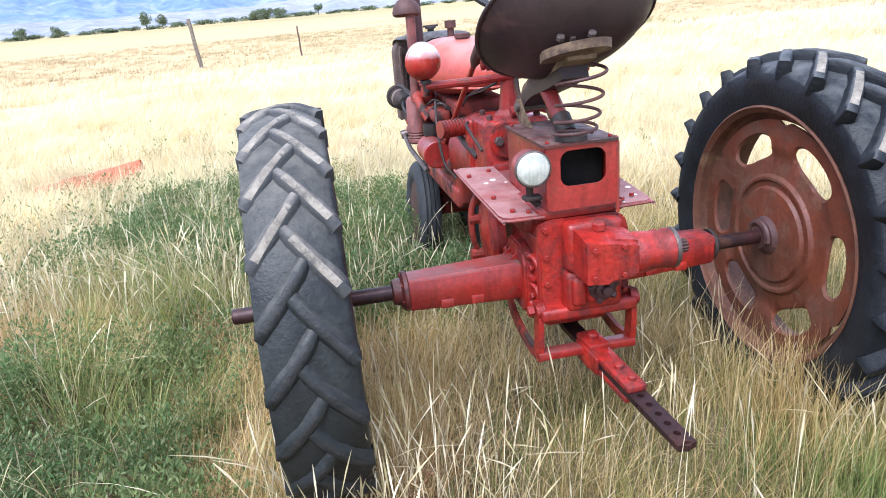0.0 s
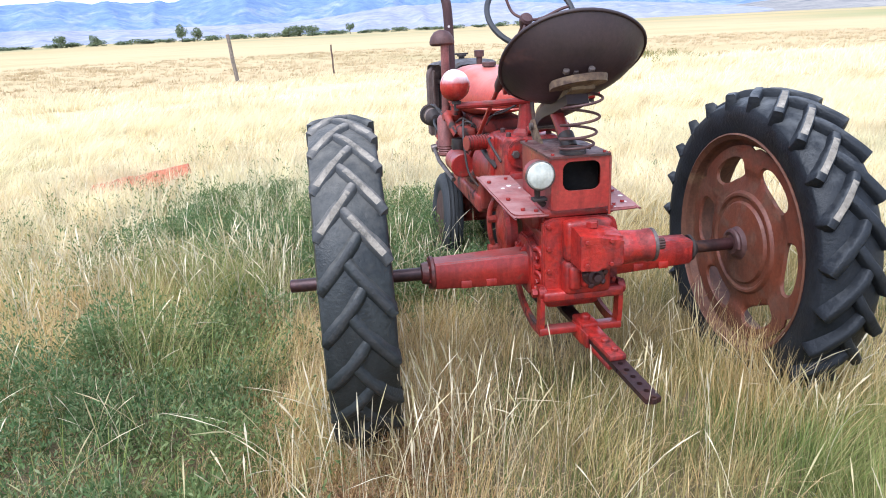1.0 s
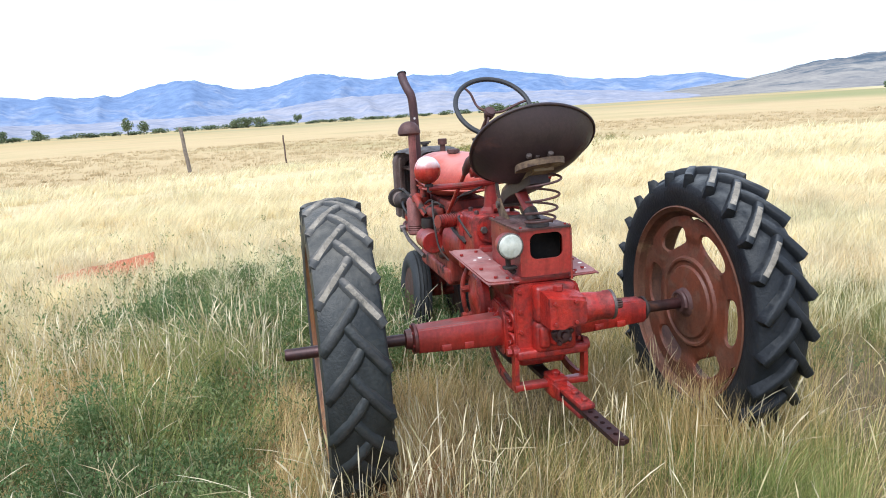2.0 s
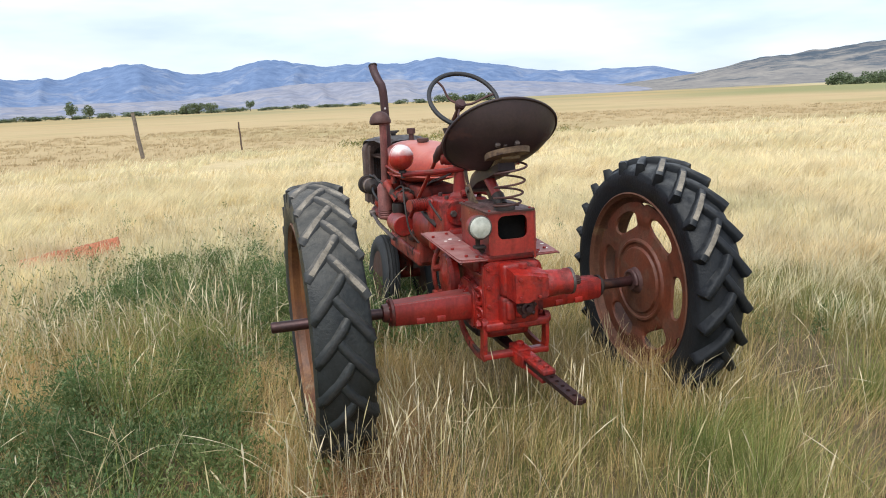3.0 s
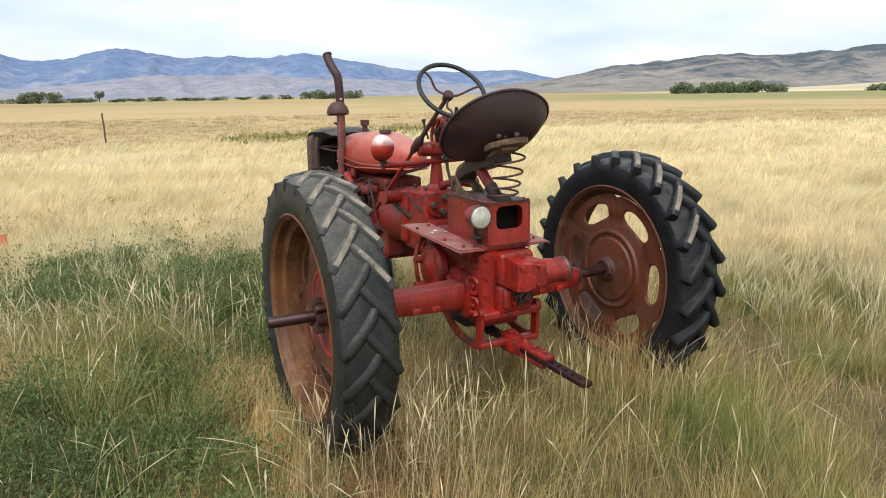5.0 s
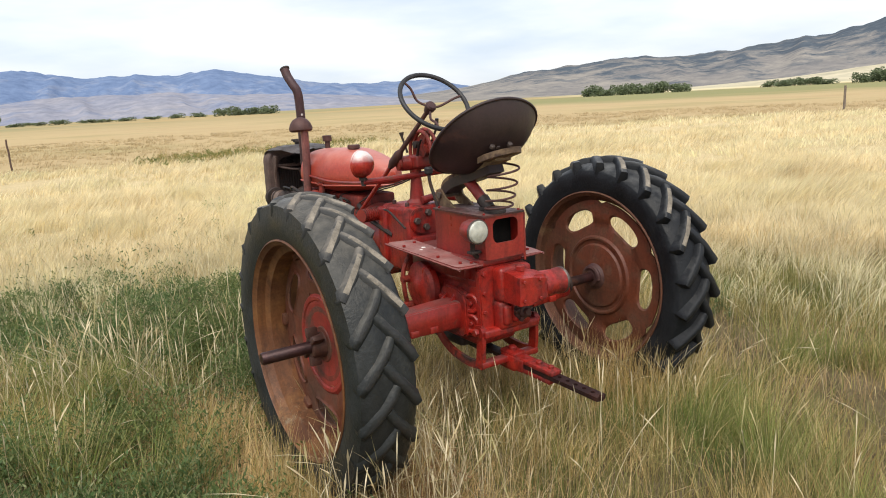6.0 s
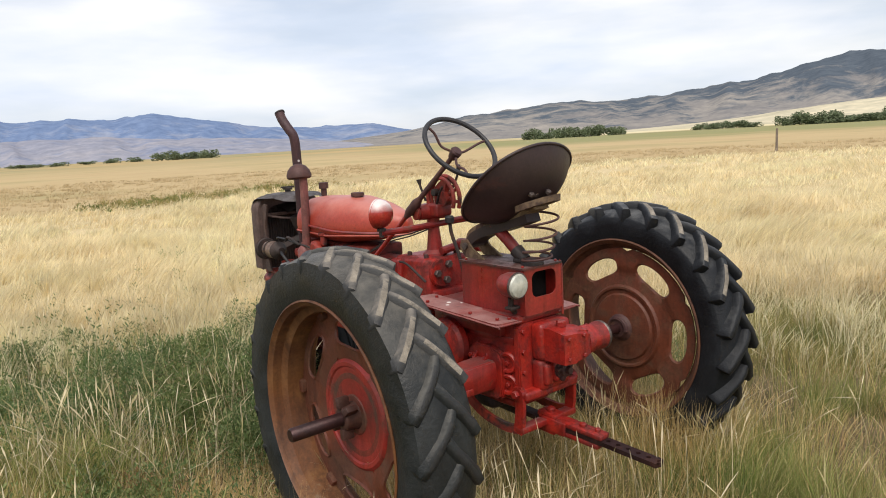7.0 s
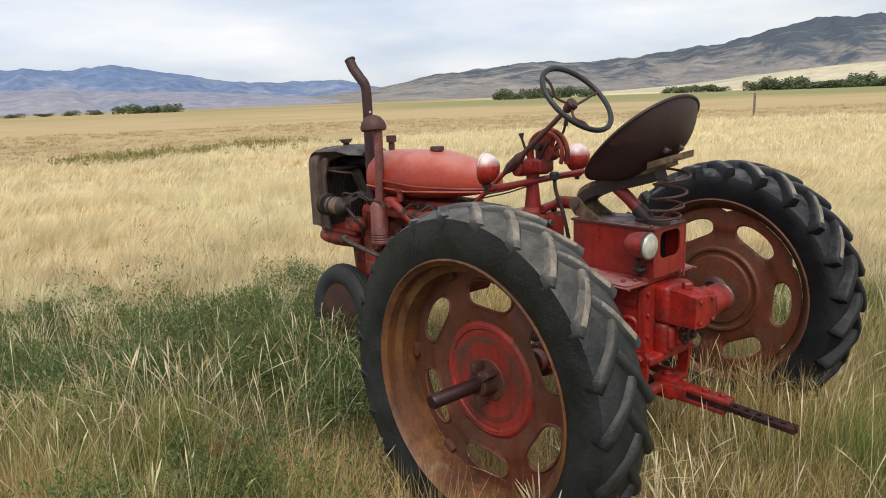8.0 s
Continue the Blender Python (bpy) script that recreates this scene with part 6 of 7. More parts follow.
bm = bm_new()
tube(bm, [HUB + way * 0.45, LOW], [0.0115, 0.0115], 12)
part("steering_rod", bm, m_red, tractor, "thin faded red steering rod")


def steering_wheel():
    RING = Vector((-0.066, 0.208, 1.613))
    a, b, d = frame_of((0, -0.741, 0.672))
    bm = bm_new()
    n = 56
    R = 0.177
    tube(bm, [RING + R * (math.cos(2 * math.pi * k / n) * a + math.sin(2 * math.pi * k / n) * b) for k in range(n)], 0.0115, 10, closed=True)
    w = part("steering_wheel", bm, m_black, tractor, "dark steering wheel with three bent spokes")
    for k in range(3):
        g = radians(120 * k + 50)
        u = math.cos(g) * a + math.sin(g) * b
        bm = bm_new()
        tube(bm, spline([HUB + u * 0.015, HUB + u * 0.07 + way * 0.006, RING + u * 0.13 + way * 0.012, RING + u * 0.177], 4), 0.006, 8)
        part("spoke", bm, m_pipe, w)
    bm = bm_new()
    lathe(bm, [(-0.03, 0.018), (-0.005, 0.026), (0.012, 0.028), (0.022, 0.022), (0.026, 0.0)], at=HUB, axis=-way, seg=20)
    part("wheel_hub", bm, m_pipe, w)


steering_wheel()
bm = bm_new()
lathe(bm, [(0, 0.062), (0.012, 0.060), (0.03, 0.040), (0.14, 0.028), (0.20, 0.034)], at=(-0.005, 0.52, 1.084), axis=(0, 0, 1), seg=20)
ped = part("control_pedestal", bm, m_red, tractor, "faded red control pedestal")
bm = bm_new()
tube(bm, [(-0.085, 0.53, 1.305), (0.06, 0.49, 1.305)], [0.040, 0.040], 20)
box(bm, (-0.05, 0.43, 1.28), (0.05, 0.56, 1.345), 0.014, 3)
lathe(bm, [(0, 0.032), (0.006, 0.037), (0.02, 0.037), (0.024, 0.02)], at=(-0.085, 0.53, 1.305), axis=(-1, 0.2, 0), seg=20)
part("governor_body", bm, m_red, ped)
bm = bm_new()
slab(bm, [(0.42 + 0.075 * math.cos(radians(a)), 1.37 + 0.085 * math.sin(radians(a))) for a in range(-70, 111, 15)], lambda u, v, w: (w, u, v), -0.012, 0.012)
for x, R in ((0.0, 0.108), (0.018, 0.088), (-0.03, 0.100)):
    tube(bm, [(x, 0.42 + R * math.cos(radians(a)), 1.37 + R * math.sin(radians(a))) for a in range(-60, 215, 11)], 0.010, 8)
for a in (30, 75, 110, 150, 190):
    tube(bm, [(0.005, 0.42, 1.37), (0.005, 0.42 + 0.1 * math.cos(radians(a)), 1.37 + 0.1 * math.sin(radians(a)))], 0.009, 8)
lathe(bm, [(-0.02, 0.035), (0.03, 0.035), (0.035, 0.02)], at=(0.0, 0.42, 1.37), seg=16)
part("throttle_quadrant", bm, m_red_dull, ped, "red notched throttle quadrant")
bm = bm_new()
tube(bm, [(0.02, 0.42, 1.37), (0.03, 0.36, 1.47), (0.03, 0.35, 1.50)], [0.006, 0.006, 0.006], 8)
tube(bm, [(0.03, 0.35, 1.495), (0.03, 0.342, 1.53)], [0.011, 0.009], 10)
tube(bm, [(-0.06, 0.50, 1.36), (-0.075, 0.52, 1.44), (-0.075, 0.525, 1.465)], [0.006, 0.006, 0.014], 8)
tube(bm, [(-0.03, 0.46, 1.33), (-0.05, 0.40, 1.40), (-0.05, 0.375, 1.43)], [0.007, 0.006, 0.005], 8)
lathe(bm, [(-0.014, 0.0), (-0.012, 0.018), (0.012, 0.018), (0.014, 0)], at=(-0.03, 0.46, 1.40), seg=12)
part("throttle_lever", bm, m_dark, ped)
bm = bm_new()
for x, z in ((-0.03, 1.27), (-0.055, 1.255)):
    tube(bm, spline([(x, 0.50, z - 0.035), (x - 0.03, 0.62, z - 0.075), (x - 0.06, 0.78, z - 0.115), (x - 0.06, 1.0, z - 0.2)], 5), 0.004, 6)
part("control_rod", bm, m_dark, tractor)
# lamp bar and two head lamps
bm = bm_new()
tube(bm, spline([(-0.335, 0.50, 1.235), (-0.16, 0.50, 1.235), (0.16, 0.50, 1.245), (0.315, 0.49, 1.245)], 4), 0.016, 10)
part("lamp_bar", bm, m_red, tractor)
bm = bm_new()
tube(bm, spline([(-0.33, 0.50, 1.232), (-0.26, 0.80, 1.205), (-0.222, 1.15, 1.19), (-0.215, 1.45, 1.205)], 5), 0.007, 8)
part("side_rail", bm, m_red, tractor)
for x, aim in ((-0.330, (-0.37, 0.93, 0.05)), (0.305, (0, 1, 0.05))):
    bm = bm_new()
    lathe(bm, [(-0.050, 0.0), (-0.0485, 0.018), (-0.040, 0.040), (-0.025, 0.056), (-0.004, 0.067), (0.016, 0.069), (0.022, 0.069)], at=(x, 0.49, 1.325), axis=aim, seg=36)
    h = part("head_lamp", bm, m_lampred, tractor, "red round head lamp, sky reflection painted pale on its back", smooth=60)
    bm = bm_new()
    lathe(bm, [(0.022, 0.070), (0.032, 0.060), (0.038, 0.035), (0.040, 0.0)], at=(x, 0.49, 1.325), axis=aim, seg=32)
    part("glass", bm, m_glass, h)
    bm = bm_new()
    lathe(bm, [(0.014, 0.069), (0.015, 0.0708), (0.023, 0.0708), (0.025, 0.067), (0.020, 0.066)], at=(x, 0.49, 1.325), axis=aim, seg=36, loop=True)
    part("bezel", bm, m_lampred, h)
    bm = bm_new()
    tube(bm, [(x, 0.50, 1.262), (x, 0.50, 1.215)], [0.014, 0.012], 10)
    lathe(bm, [(0, 0.022), (0.012, 0.022), (0.014, 0.0)], at=(x, 0.50, 1.244), axis=(0, 0, 1), seg=8)
    part("lamp_stud", bm, m_dark, h)
# gear lever
bm = bm_new()
tube(bm, spline([(0.01, 0.315, 0.98), (0.0, 0.34, 1.10), (-0.012, 0.372, 1.20), (-0.015, 0.378, 1.262)], 4), 0.009, 8)
gl = part("gear_lever", bm, m_dark, tractor, "thin black gear lever")
bm = bm_new()
lathe(bm, [(-0.018, 0.014), (-0.012, 0.021), (0.012, 0.023), (0.02, 0.018), (0.022, 0.0)], at=(-0.015, 0.378, 1.268), axis=(0, 0, 1), seg=16)
part("knob", bm, m_black, gl)
bm = bm_new()
tube(bm, [(-0.015, 0.385, 1.265), (0.16, 0.36, 1.275), (0.30, 0.40, 1.262)], 0.012, 10)
part("cross_rod", bm, m_red, tractor)
bm = bm_new()
tube(bm, [(0.10, 0.45, 1.13), (0.10, 0.28, 1.135)], 0.030, 14)
tube(bm, [(-0.02, 0.45, 1.11), (0.12, 0.45, 1.13)], 0.02, 10)
part("valve_cylinder", bm, m_red, tractor)


# ---- vegetation ----
def ground_zs(x, y):
    return np.array([ground_z(a, b) for a, b in zip(x, y)])


def blades(name, label, material, x, y, h, w, lean, seed, droop=0.5, segs=3, category="grass", wind=(0.25, 0.15), push=None):
    """Grass of many narrow bent blades, one island each."""
    rng = np.random.default_rng(seed)
    n = len(x)
    z = ground_zs(x, y)
    az = rng.uniform(0, 2 * np.pi, n)
    ln = np.abs(rng.normal(0, 1, n)) * lean
    dx, dy = np.cos(az) * ln + wind[0] * lean, np.sin(az) * ln + wind[1] * lean
    if push is not None:
        dx, dy = dx * 0.6 + push[0], dy * 0.6 + push[1]
    fa = rng.uniform(0, np.pi, n)
    sx, sy = np.cos(fa) * w * 0.5, np.sin(fa) * w * 0.5
    per = 2 * segs + 1
    V = np.zeros((n, per, 3))
    for k in range(segs + 1):
        f = k / segs
        cx, cy = x + dx * h * f ** 1.7, y + dy * h * f ** 1.7
        cz = z - 0.02 + h * (f - droop * np.clip(ln, 0, 1.2) * f ** 2.6 * 0.6)
        if k < segs:
            t = 1 - 0.55 * f
            V[:, 2 * k, 0], V[:, 2 * k, 1], V[:, 2 * k, 2] = cx - sx * t, cy - sy * t, cz
            V[:, 2 * k + 1, 0], V[:, 2 * k + 1, 1], V[:, 2 * k + 1, 2] = cx + sx * t, cy + sy * t, cz
        else:
            V[:, 2 * k, 0], V[:, 2 * k, 1], V[:, 2 * k, 2] = cx, cy, cz
    quads = [(2 * k, 2 * k + 1, 2 * k + 3, 2 * k + 2) for k in range(segs - 1)]
    off = np.arange(n)[:, None] * per
    loops = np.concatenate([np.concatenate([off + np.array(q) for q in quads], axis=1), off + np.array((2 * segs - 2, 2 * segs - 1, 2 * segs))], axis=1)
    totals = np.tile(np.array([4] * len(quads) + [3]), n)
    return stuff(name, label, material, V.reshape(-1, 3), loops.reshape(-1), totals, category)


def stuff(name, label, material, V, loops, totals, category="grass"):
    me = bpy.data.meshes.new(name)
    me.vertices.add(len(V))
    me.vertices.foreach_set("co", np.ascontiguousarray(V, dtype=np.float32).ravel())
    me.loops.add(len(loops))
    me.loops.foreach_set("vertex_index", np.ascontiguousarray(loops, dtype=np.int32))
    me.polygons.add(len(totals))
    starts = np.concatenate([[0], np.cumsum(totals)[:-1]])
    me.polygons.foreach_set("loop_start", starts.astype(np.int32))
    me.materials.append(material)
    me.update(calc_edges=True)
    me.validate()
    ob = new(name, me)
    return tagged(ob, label, category, kind="stuff")


RNG = np.random.default_rng(7)


def soft(v, a, b):
    t = np.clip((v - a) / (b - a), 0, 1)
    return t * t * (3 - 2 * t)


def patchy(x, y, s, seed):
    return np.array([wave(a, b, s, seed) for a, b in zip(x, y)])


def dry_gap(x, y):
    """Straw-coloured openings among the weeds."""
    e = np.zeros_like(x)
    for cx, cy, rx, ry in ((-2.20, 1.40, 0.55, 0.50), (-1.66, 1.62, 0.36, 0.26), (-2.55, 0.75, 0.45, 0.45), (-1.55, 2.32, 0.22, 0.16), (-1.15, 0.45, 0.14, 0.55), (-1.72, 0.88, 0.16, 0.14), (-2.3, 2.5, 0.3, 0.2)):
        e = np.maximum(e, 1 - soft(np.hypot((x - cx) / rx, (y - cy) / ry) + 0.35 * patchy(x, y, 3.1, 8.8), 0.65, 1.15))
    return e


def russet_zone(x, y):
    """Thin reddish dry grass and bare soil beyond the far rear tyre."""
    e = np.zeros_like(x)
    for cx, cy, rx, ry in ((1.55, -0.95, 0.50, 0.35), (1.75, -0.25, 0.35, 0.30), (1.95, 0.10, 0.3, 0.25), (2.4, -0.6, 0.5, 0.3), (0.95, -1.55, 0.3, 0.2)):
        e = np.maximum(e, 1 - soft(np.hypot((x - cx) / rx, (y - cy) / ry) + 0.4 * patchy(x, y, 2.6, 1.4), 0.6, 1.2))
    return e


def green_zone(x, y, jig=0.0):
    """Where the green weeds grow beside the tractor: 0 to 1."""
    e = soft(y, -1.0 + 1.4 * np.minimum(0, x + 0.9), -0.1 + 1.4 * np.minimum(0, x + 0.9)) * (1 - soft(y + 0.25 * x, 3.6, 4.5)) * (1 - soft(x, -0.55 + 0.28 * y, 0.0 + 0.30 * y)) * (1 - soft(x, -1.10, -0.80) * (1 - soft(y, 0.7, 1.3))) * soft(x, -5.2, -4.0)
    return np.clip(e * (1 - 0.80 * soft(-x, 2.05, 2.8) * soft(y, 0.5, 1.1)) * (1 - 0.65 * dry_gap(x, y)) + jig, 0, 1)


def olive_zone(x, y):
    return soft(x - 0.15 * y, -0.85, 0.45) * (1 - soft(y, 0.7, 2.4)) * (1 - soft(x, 3.0, 5.2)) * soft(y, -2.7, -1.8)


def scatter(x0, x1, y0, y1, per_m2):
    n = int((x1 - x0) * (y1 - y0) * per_m2)
    return RNG.uniform(x0, x1, n), RNG.uniform(y0, y1, n)


def keep_off(x, y):
    """Nothing grows inside the tyres' footprints."""
    return ~(((np.abs(x + 0.865) < 0.11) | (np.abs(x - 0.880) < 0.11)) & (np.abs(y) < 0.20))


def clumped(x, y, seed, s=2.4, k=0.35):
    """Thins a scatter so that it stands in tussocks."""
    return RNG.uniform(0, 1, len(x)) < np.clip(0.55 + 1.5 * patchy(x, y, s, seed) + k * 0.3, 0.06, 1)


def tufted(x, y, each, radius, spread, seed, comb=0.55):
    """Turns places into tussocks: the blades stand round each place and lean outwards, combed by a slowly turning wind."""
    rng = np.random.default_rng(seed)
    n = len(x)
    size = rng.uniform(0.5, 1.5, n)
    a, r = rng.uniform(0, 2 * np.pi, (n, each)), np.sqrt(rng.uniform(0, 1, (n, each)))
    turn = np.array([3.0 * wave(p, q, 0.40, 12.5) for p, q in zip(x, y)])
    px = x[:, None] + np.cos(a) * r * radius * size[:, None]
    py = y[:, None] + np.sin(a) * r * radius * size[:, None]
    dx = np.cos(a) * r * spread + comb * np.cos(turn)[:, None]
    dy = np.sin(a) * r * spread + comb * np.sin(turn)[:, None]
    tall = np.repeat(0.72 + 0.38 * size, each) * rng.uniform(0.65, 1.15, n * each)
    return px.ravel(), py.ravel(), (dx.ravel(), dy.ravel()), tall


# golden tall grass round the tractor and in front
x, y = scatter(-5.5, 6.0, -2.6, 6.0, 105)
g, o = green_zone(x, y), olive_zone(x, y)
k = RNG.uniform(0, 1, len(x)) < (1 - 0.80 * g) * (1 - 0.70 * o) * (1 - 0.7 * russet_zone(x, y)) * np.clip(0.72 + 1.5 * patchy(x, y, 1.9, 3.3), 0.12, 1)
x, y = x[k], y[k]
x, y, push, tall = tufted(x, y, 30, 0.085, 0.52, 31, 0.16)
far = np.maximum(np.maximum(soft(y, 1.8, 3.4), soft(x + 0.3 * y, 1.8, 3.6)), soft(-y, 1.9, 2.7))
ok = keep_off(x, y)
sel = RNG.uniform(0, 1, len(x)) < far
h = (0.225 + 0.05 * np.maximum(soft(y, 1.5, 4.0), soft(x, 1.5, 4.0))) * tall
for q, nm, lb, mt, wd in ((ok & ~sel, "golden_grass", "dense golden dry grass round the tractor", m_gold, (0.0018, 0.0042)), (ok & sel, "blond_grass", "dense blond dry grass in tussocks", m_blond, (0.004, 0.009))):
    blades(nm, lb, mt, x[q], y[q], h[q], RNG.uniform(*wd, q.sum()), 0.22, 1, push=(push[0][q], push[1][q]))

# dead litter that lies flat between the tufts
x, y = scatter(-4.5, 4.0, -2.6, 4.5, 460)
k = keep_off(x, y) & (RNG.uniform(0, 1, len(x)) > 0.65 * olive_zone(x, y))
x, y = x[k], y[k]
blades("grass_litter", "flat dead grass litter on the ground", m_gold, x, y, RNG.uniform(0.07, 0.17, len(x)), RNG.uniform(0.003, 0.006, len(x)), 1.5, 21, droop=1.1, segs=2)

# bleached matted straw in the openings among the weeds
x, y = scatter(-3.1, -0.9, -0.4, 2.9, 1500)
k = keep_off(x, y) & (RNG.uniform(0, 1, len(x)) < 0.4 * dry_gap(x, y))
x, y = x[k], y[k]
blades("straw_mat", "bleached straw matted between green weeds", m_straw, x, y, RNG.uniform(0.10, 0.26, len(x)), RNG.uniform(0.002, 0.004, len(x)), 0.85, 42, droop=1.0)

# olive grass beside and behind the tractor
x, y = scatter(-1.5, 5.5, -2.6, 2.4, 4300)
o = olive_zone(x, y)
k = keep_off(x, y) & (clumped(x, y, 8.1, 1.6) | (RNG.uniform(0, 1, len(x)) < 0.35)) & (RNG.uniform(0, 1, len(x)) < o * (1 - 0.8 * russet_zone(x, y)))
x, y = x[k], y[k]
blades("olive_grass", "fine olive-green grass mixed with dry stems", m_olive, x, y, RNG.uniform(0.10, 0.28, len(x)), RNG.uniform(0.002, 0.004, len(x)), 0.40, 3)

# reddish thin grass on bare soil
x, y = scatter(0.4, 3.2, -2.0, 0.6, 900)
k = keep_off(x, y) & (RNG.uniform(0, 1, len(x)) < 0.75 * russet_zone(x, y))
x, y = x[k], y[k]
blades("russet_grass", "thin reddish dry grass on bare soil", m_russet, x, y, RNG.uniform(0.06, 0.24, len(x)), RNG.uniform(0.002, 0.0038, len(x)), 0.6, 43)
# soft blue-green tufts behind the far rear tyre
x, y = scatter(0.15, 2.3, -1.9, 0.1, 26)
k = (patchy(x, y, 1.3, 3.9) > 0.02) & (russet_zone(x, y) < 0.4)
x, y, push, tall = tufted(x[k], y[k], 110, 0.12, 0.55, 44, 0.22)
k = keep_off(x, y)
blades("soft_green_tufts", "soft blue-green grass tufts behind the tyre", m_green, x[k], y[k], 0.25 * tall[k], RNG.uniform(0.0018, 0.0034, k.sum()), 0.22, 45, push=(push[0][k], push[1][k]))
x, y = RNG.normal(2.1, 0.22, 16), RNG.normal(0.42, 0.12, 16)
weeds_at = (x, y)

# green grass among the weeds
x, y = scatter(-5.0, 1.2, -2.6, 4.8, 650)
g = green_zone(x, y)
k = keep_off(x, y) & (RNG.uniform(0, 1, len(x)) < g * np.clip(0.35 + 2.6 * patchy(x, y, 1.2, 5.7), 0.10, 1))
x, y = x[k], y[k]
blades("green_grass", "fresh green grass among low weeds", m_green, x, y, RNG.uniform(0.10, 0.34, len(x)), RNG.uniform(0.003, 0.006, len(x)), 0.38, 4)


def weeds(name, label, material, x, y, h, leaves, leaf, seed):
    """Leafy weeds: short stems set with small pointed leaves."""
    rng = np.random.default_rng(seed)
    n = len(x)
    z = ground_zs(x, y)
    m = n * leaves
    X, Y, Z, Hh = (np.repeat(v, leaves) for v in (x, y, z, h))
    f = rng.uniform(0.08, 1.0, m) ** 0.8
    stem = rng.integers(0, 5, m)
    sa = np.repeat(rng.uniform(0, 2 * np.pi, n), leaves) + stem * 1.26
    lean = 0.34 * f * (0.4 + 0.15 * stem)
    a = rng.uniform(0, 2 * np.pi, m)
    r = Hh * 0.13 * (1.15 - f) * np.sqrt(rng.uniform(0, 1, m))
    c = np.stack([X + Hh * lean * np.cos(sa) + r * np.cos(a), Y + Hh * lean * np.sin(sa) + r * np.sin(a), Z + Hh * f * (1 - 0.08 * stem)], 1)
    d = np.stack([np.cos(a) * 0.7 + rng.normal(0, 0.3, m), np.sin(a) * 0.7 + rng.normal(0, 0.3, m), rng.normal(0.75, 0.35, m)], 1)
    d /= np.linalg.norm(d, axis=1)[:, None]
    s = np.cross(d, rng.normal(0, 1, (m, 3)))
    s /= np.linalg.norm(s, axis=1)[:, None]
    L = (leaf * rng.uniform(0.6, 1.4, m))[:, None]
    V = np.stack([c, c + d * L * 0.5 + s * L * 0.16, c + d * L, c + d * L * 0.5 - s * L * 0.16], 1)
    loops = np.arange(m * 4)
    return stuff(name, label, material, V.reshape(-1, 3), loops, np.full(m, 4), "weeds")


weeds("grey_weeds", "low grey-green weeds on bare soil", m_weed, weeds_at[0], weeds_at[1], RNG.uniform(0.08, 0.18, 16), 80, 0.022, 46)
x, y = scatter(-4.8, 0.8, -2.6, 4.6, 70)
g = green_zone(x, y)
k = keep_off(x, y) & (RNG.uniform(0, 1, len(x)) < g) & (patchy(x, y, 0.8, 6.6) > -0.45)
x, y = x[k], y[k]
weeds("green_weeds", "low bushy blue-green weeds beside the tractor", m_weed, x, y, RNG.uniform(0.10, 0.36, len(x)) * (1 + 0.5 * patchy(x, y, 0.7, 2.8)), 80, 0.025, 5)


def bushes(name, label, material, x, y, wide, high, leaves, leaf, seed):
    """Rounded leafy bushes: leaves thick over a dome, in uneven lobes."""
    rng = np.random.default_rng(seed)
    n = len(x)
    z = ground_zs(x, y)
    m = n * leaves
    X, Y, Z, W, H = (np.repeat(v, leaves) for v in (x, y, z, wide, high))
    lobe = rng.integers(0, 7, m)
    la = np.repeat(rng.uniform(0, 2 * np.pi, n), leaves) + lobe * 2.4
    lr = 0.62 * np.sqrt(lobe / 7.0)
    lh = 1.0 - 0.45 * lr + 0.16 * np.sin(lobe * 5.1 + X * 9)
    a, u = rng.uniform(0, 2 * np.pi, m), rng.uniform(-0.25, 1, m)
    rr = 0.40 * rng.uniform(0.55, 1.0, m) ** 0.5
    sq = np.sqrt(1 - u * u)
    c = np.stack([X + W * (lr * np.cos(la) + rr * sq * np.cos(a)), Y + W * (lr * np.sin(la) + rr * sq * np.sin(a)), Z + H * np.clip(lh * 0.62 + u * rr * 0.95, 0.02, 2)], 1)
    d = np.stack([np.cos(a) * sq, np.sin(a) * sq, u * 0.6 + 0.45], 1) + rng.normal(0, 0.45, (m, 3))
    d /= np.linalg.norm(d, axis=1)[:, None]
    s = np.cross(d, rng.normal(0, 1, (m, 3)))
    s /= np.linalg.norm(s, axis=1)[:, None]
    L = (leaf * rng.uniform(0.6, 1.5, m))[:, None]
    V = np.stack([c, c + d * L * 0.5 + s * L * 0.14, c + d * L, c + d * L * 0.5 - s * L * 0.14], 1)
    return stuff(name, label, material, V.reshape(-1, 3), np.arange(m * 4), np.full(m, 4), "weeds")


x, y = scatter(-4.6, 0.6, -2.4, 4.4, 12)
g = green_zone(x, y)
k = keep_off(x, y) & (g > 0.55) & (patchy(x, y, 0.75, 6.6) > -0.22) & ~((x > -1.40) & (x < 1.35) & (y > -0.75) & (y < 0.95)) & ~((np.hypot(x + 2.45, y - 1.6) < 0.5) | (np.hypot(x + 1.75, y - 2.25) < 0.32) | (np.hypot(x + 1.5, y - 1.45) < 0.34))
x, y = x[k], y[k]
bushes("weed_bushes", "dense blue-green leafy weed clumps beside the tractor", m_weed, x, y, RNG.uniform(0.15, 0.32, len(x)), RNG.uniform(0.18, 0.44, len(x)) * (1 - 0.25 * soft(y, 2.0, 4.0)), 620, 0.025, 25)
x, y = scatter(-2.9, -1.12, -1.5, 0.75, 11)
k = (green_zone(x, y) > 0.3) & (x < -1.22 - 0.12 * (y > -0.4)) & (patchy(x, y, 1.1, 4.2) > -0.30)
x, y = x[k], y[k]
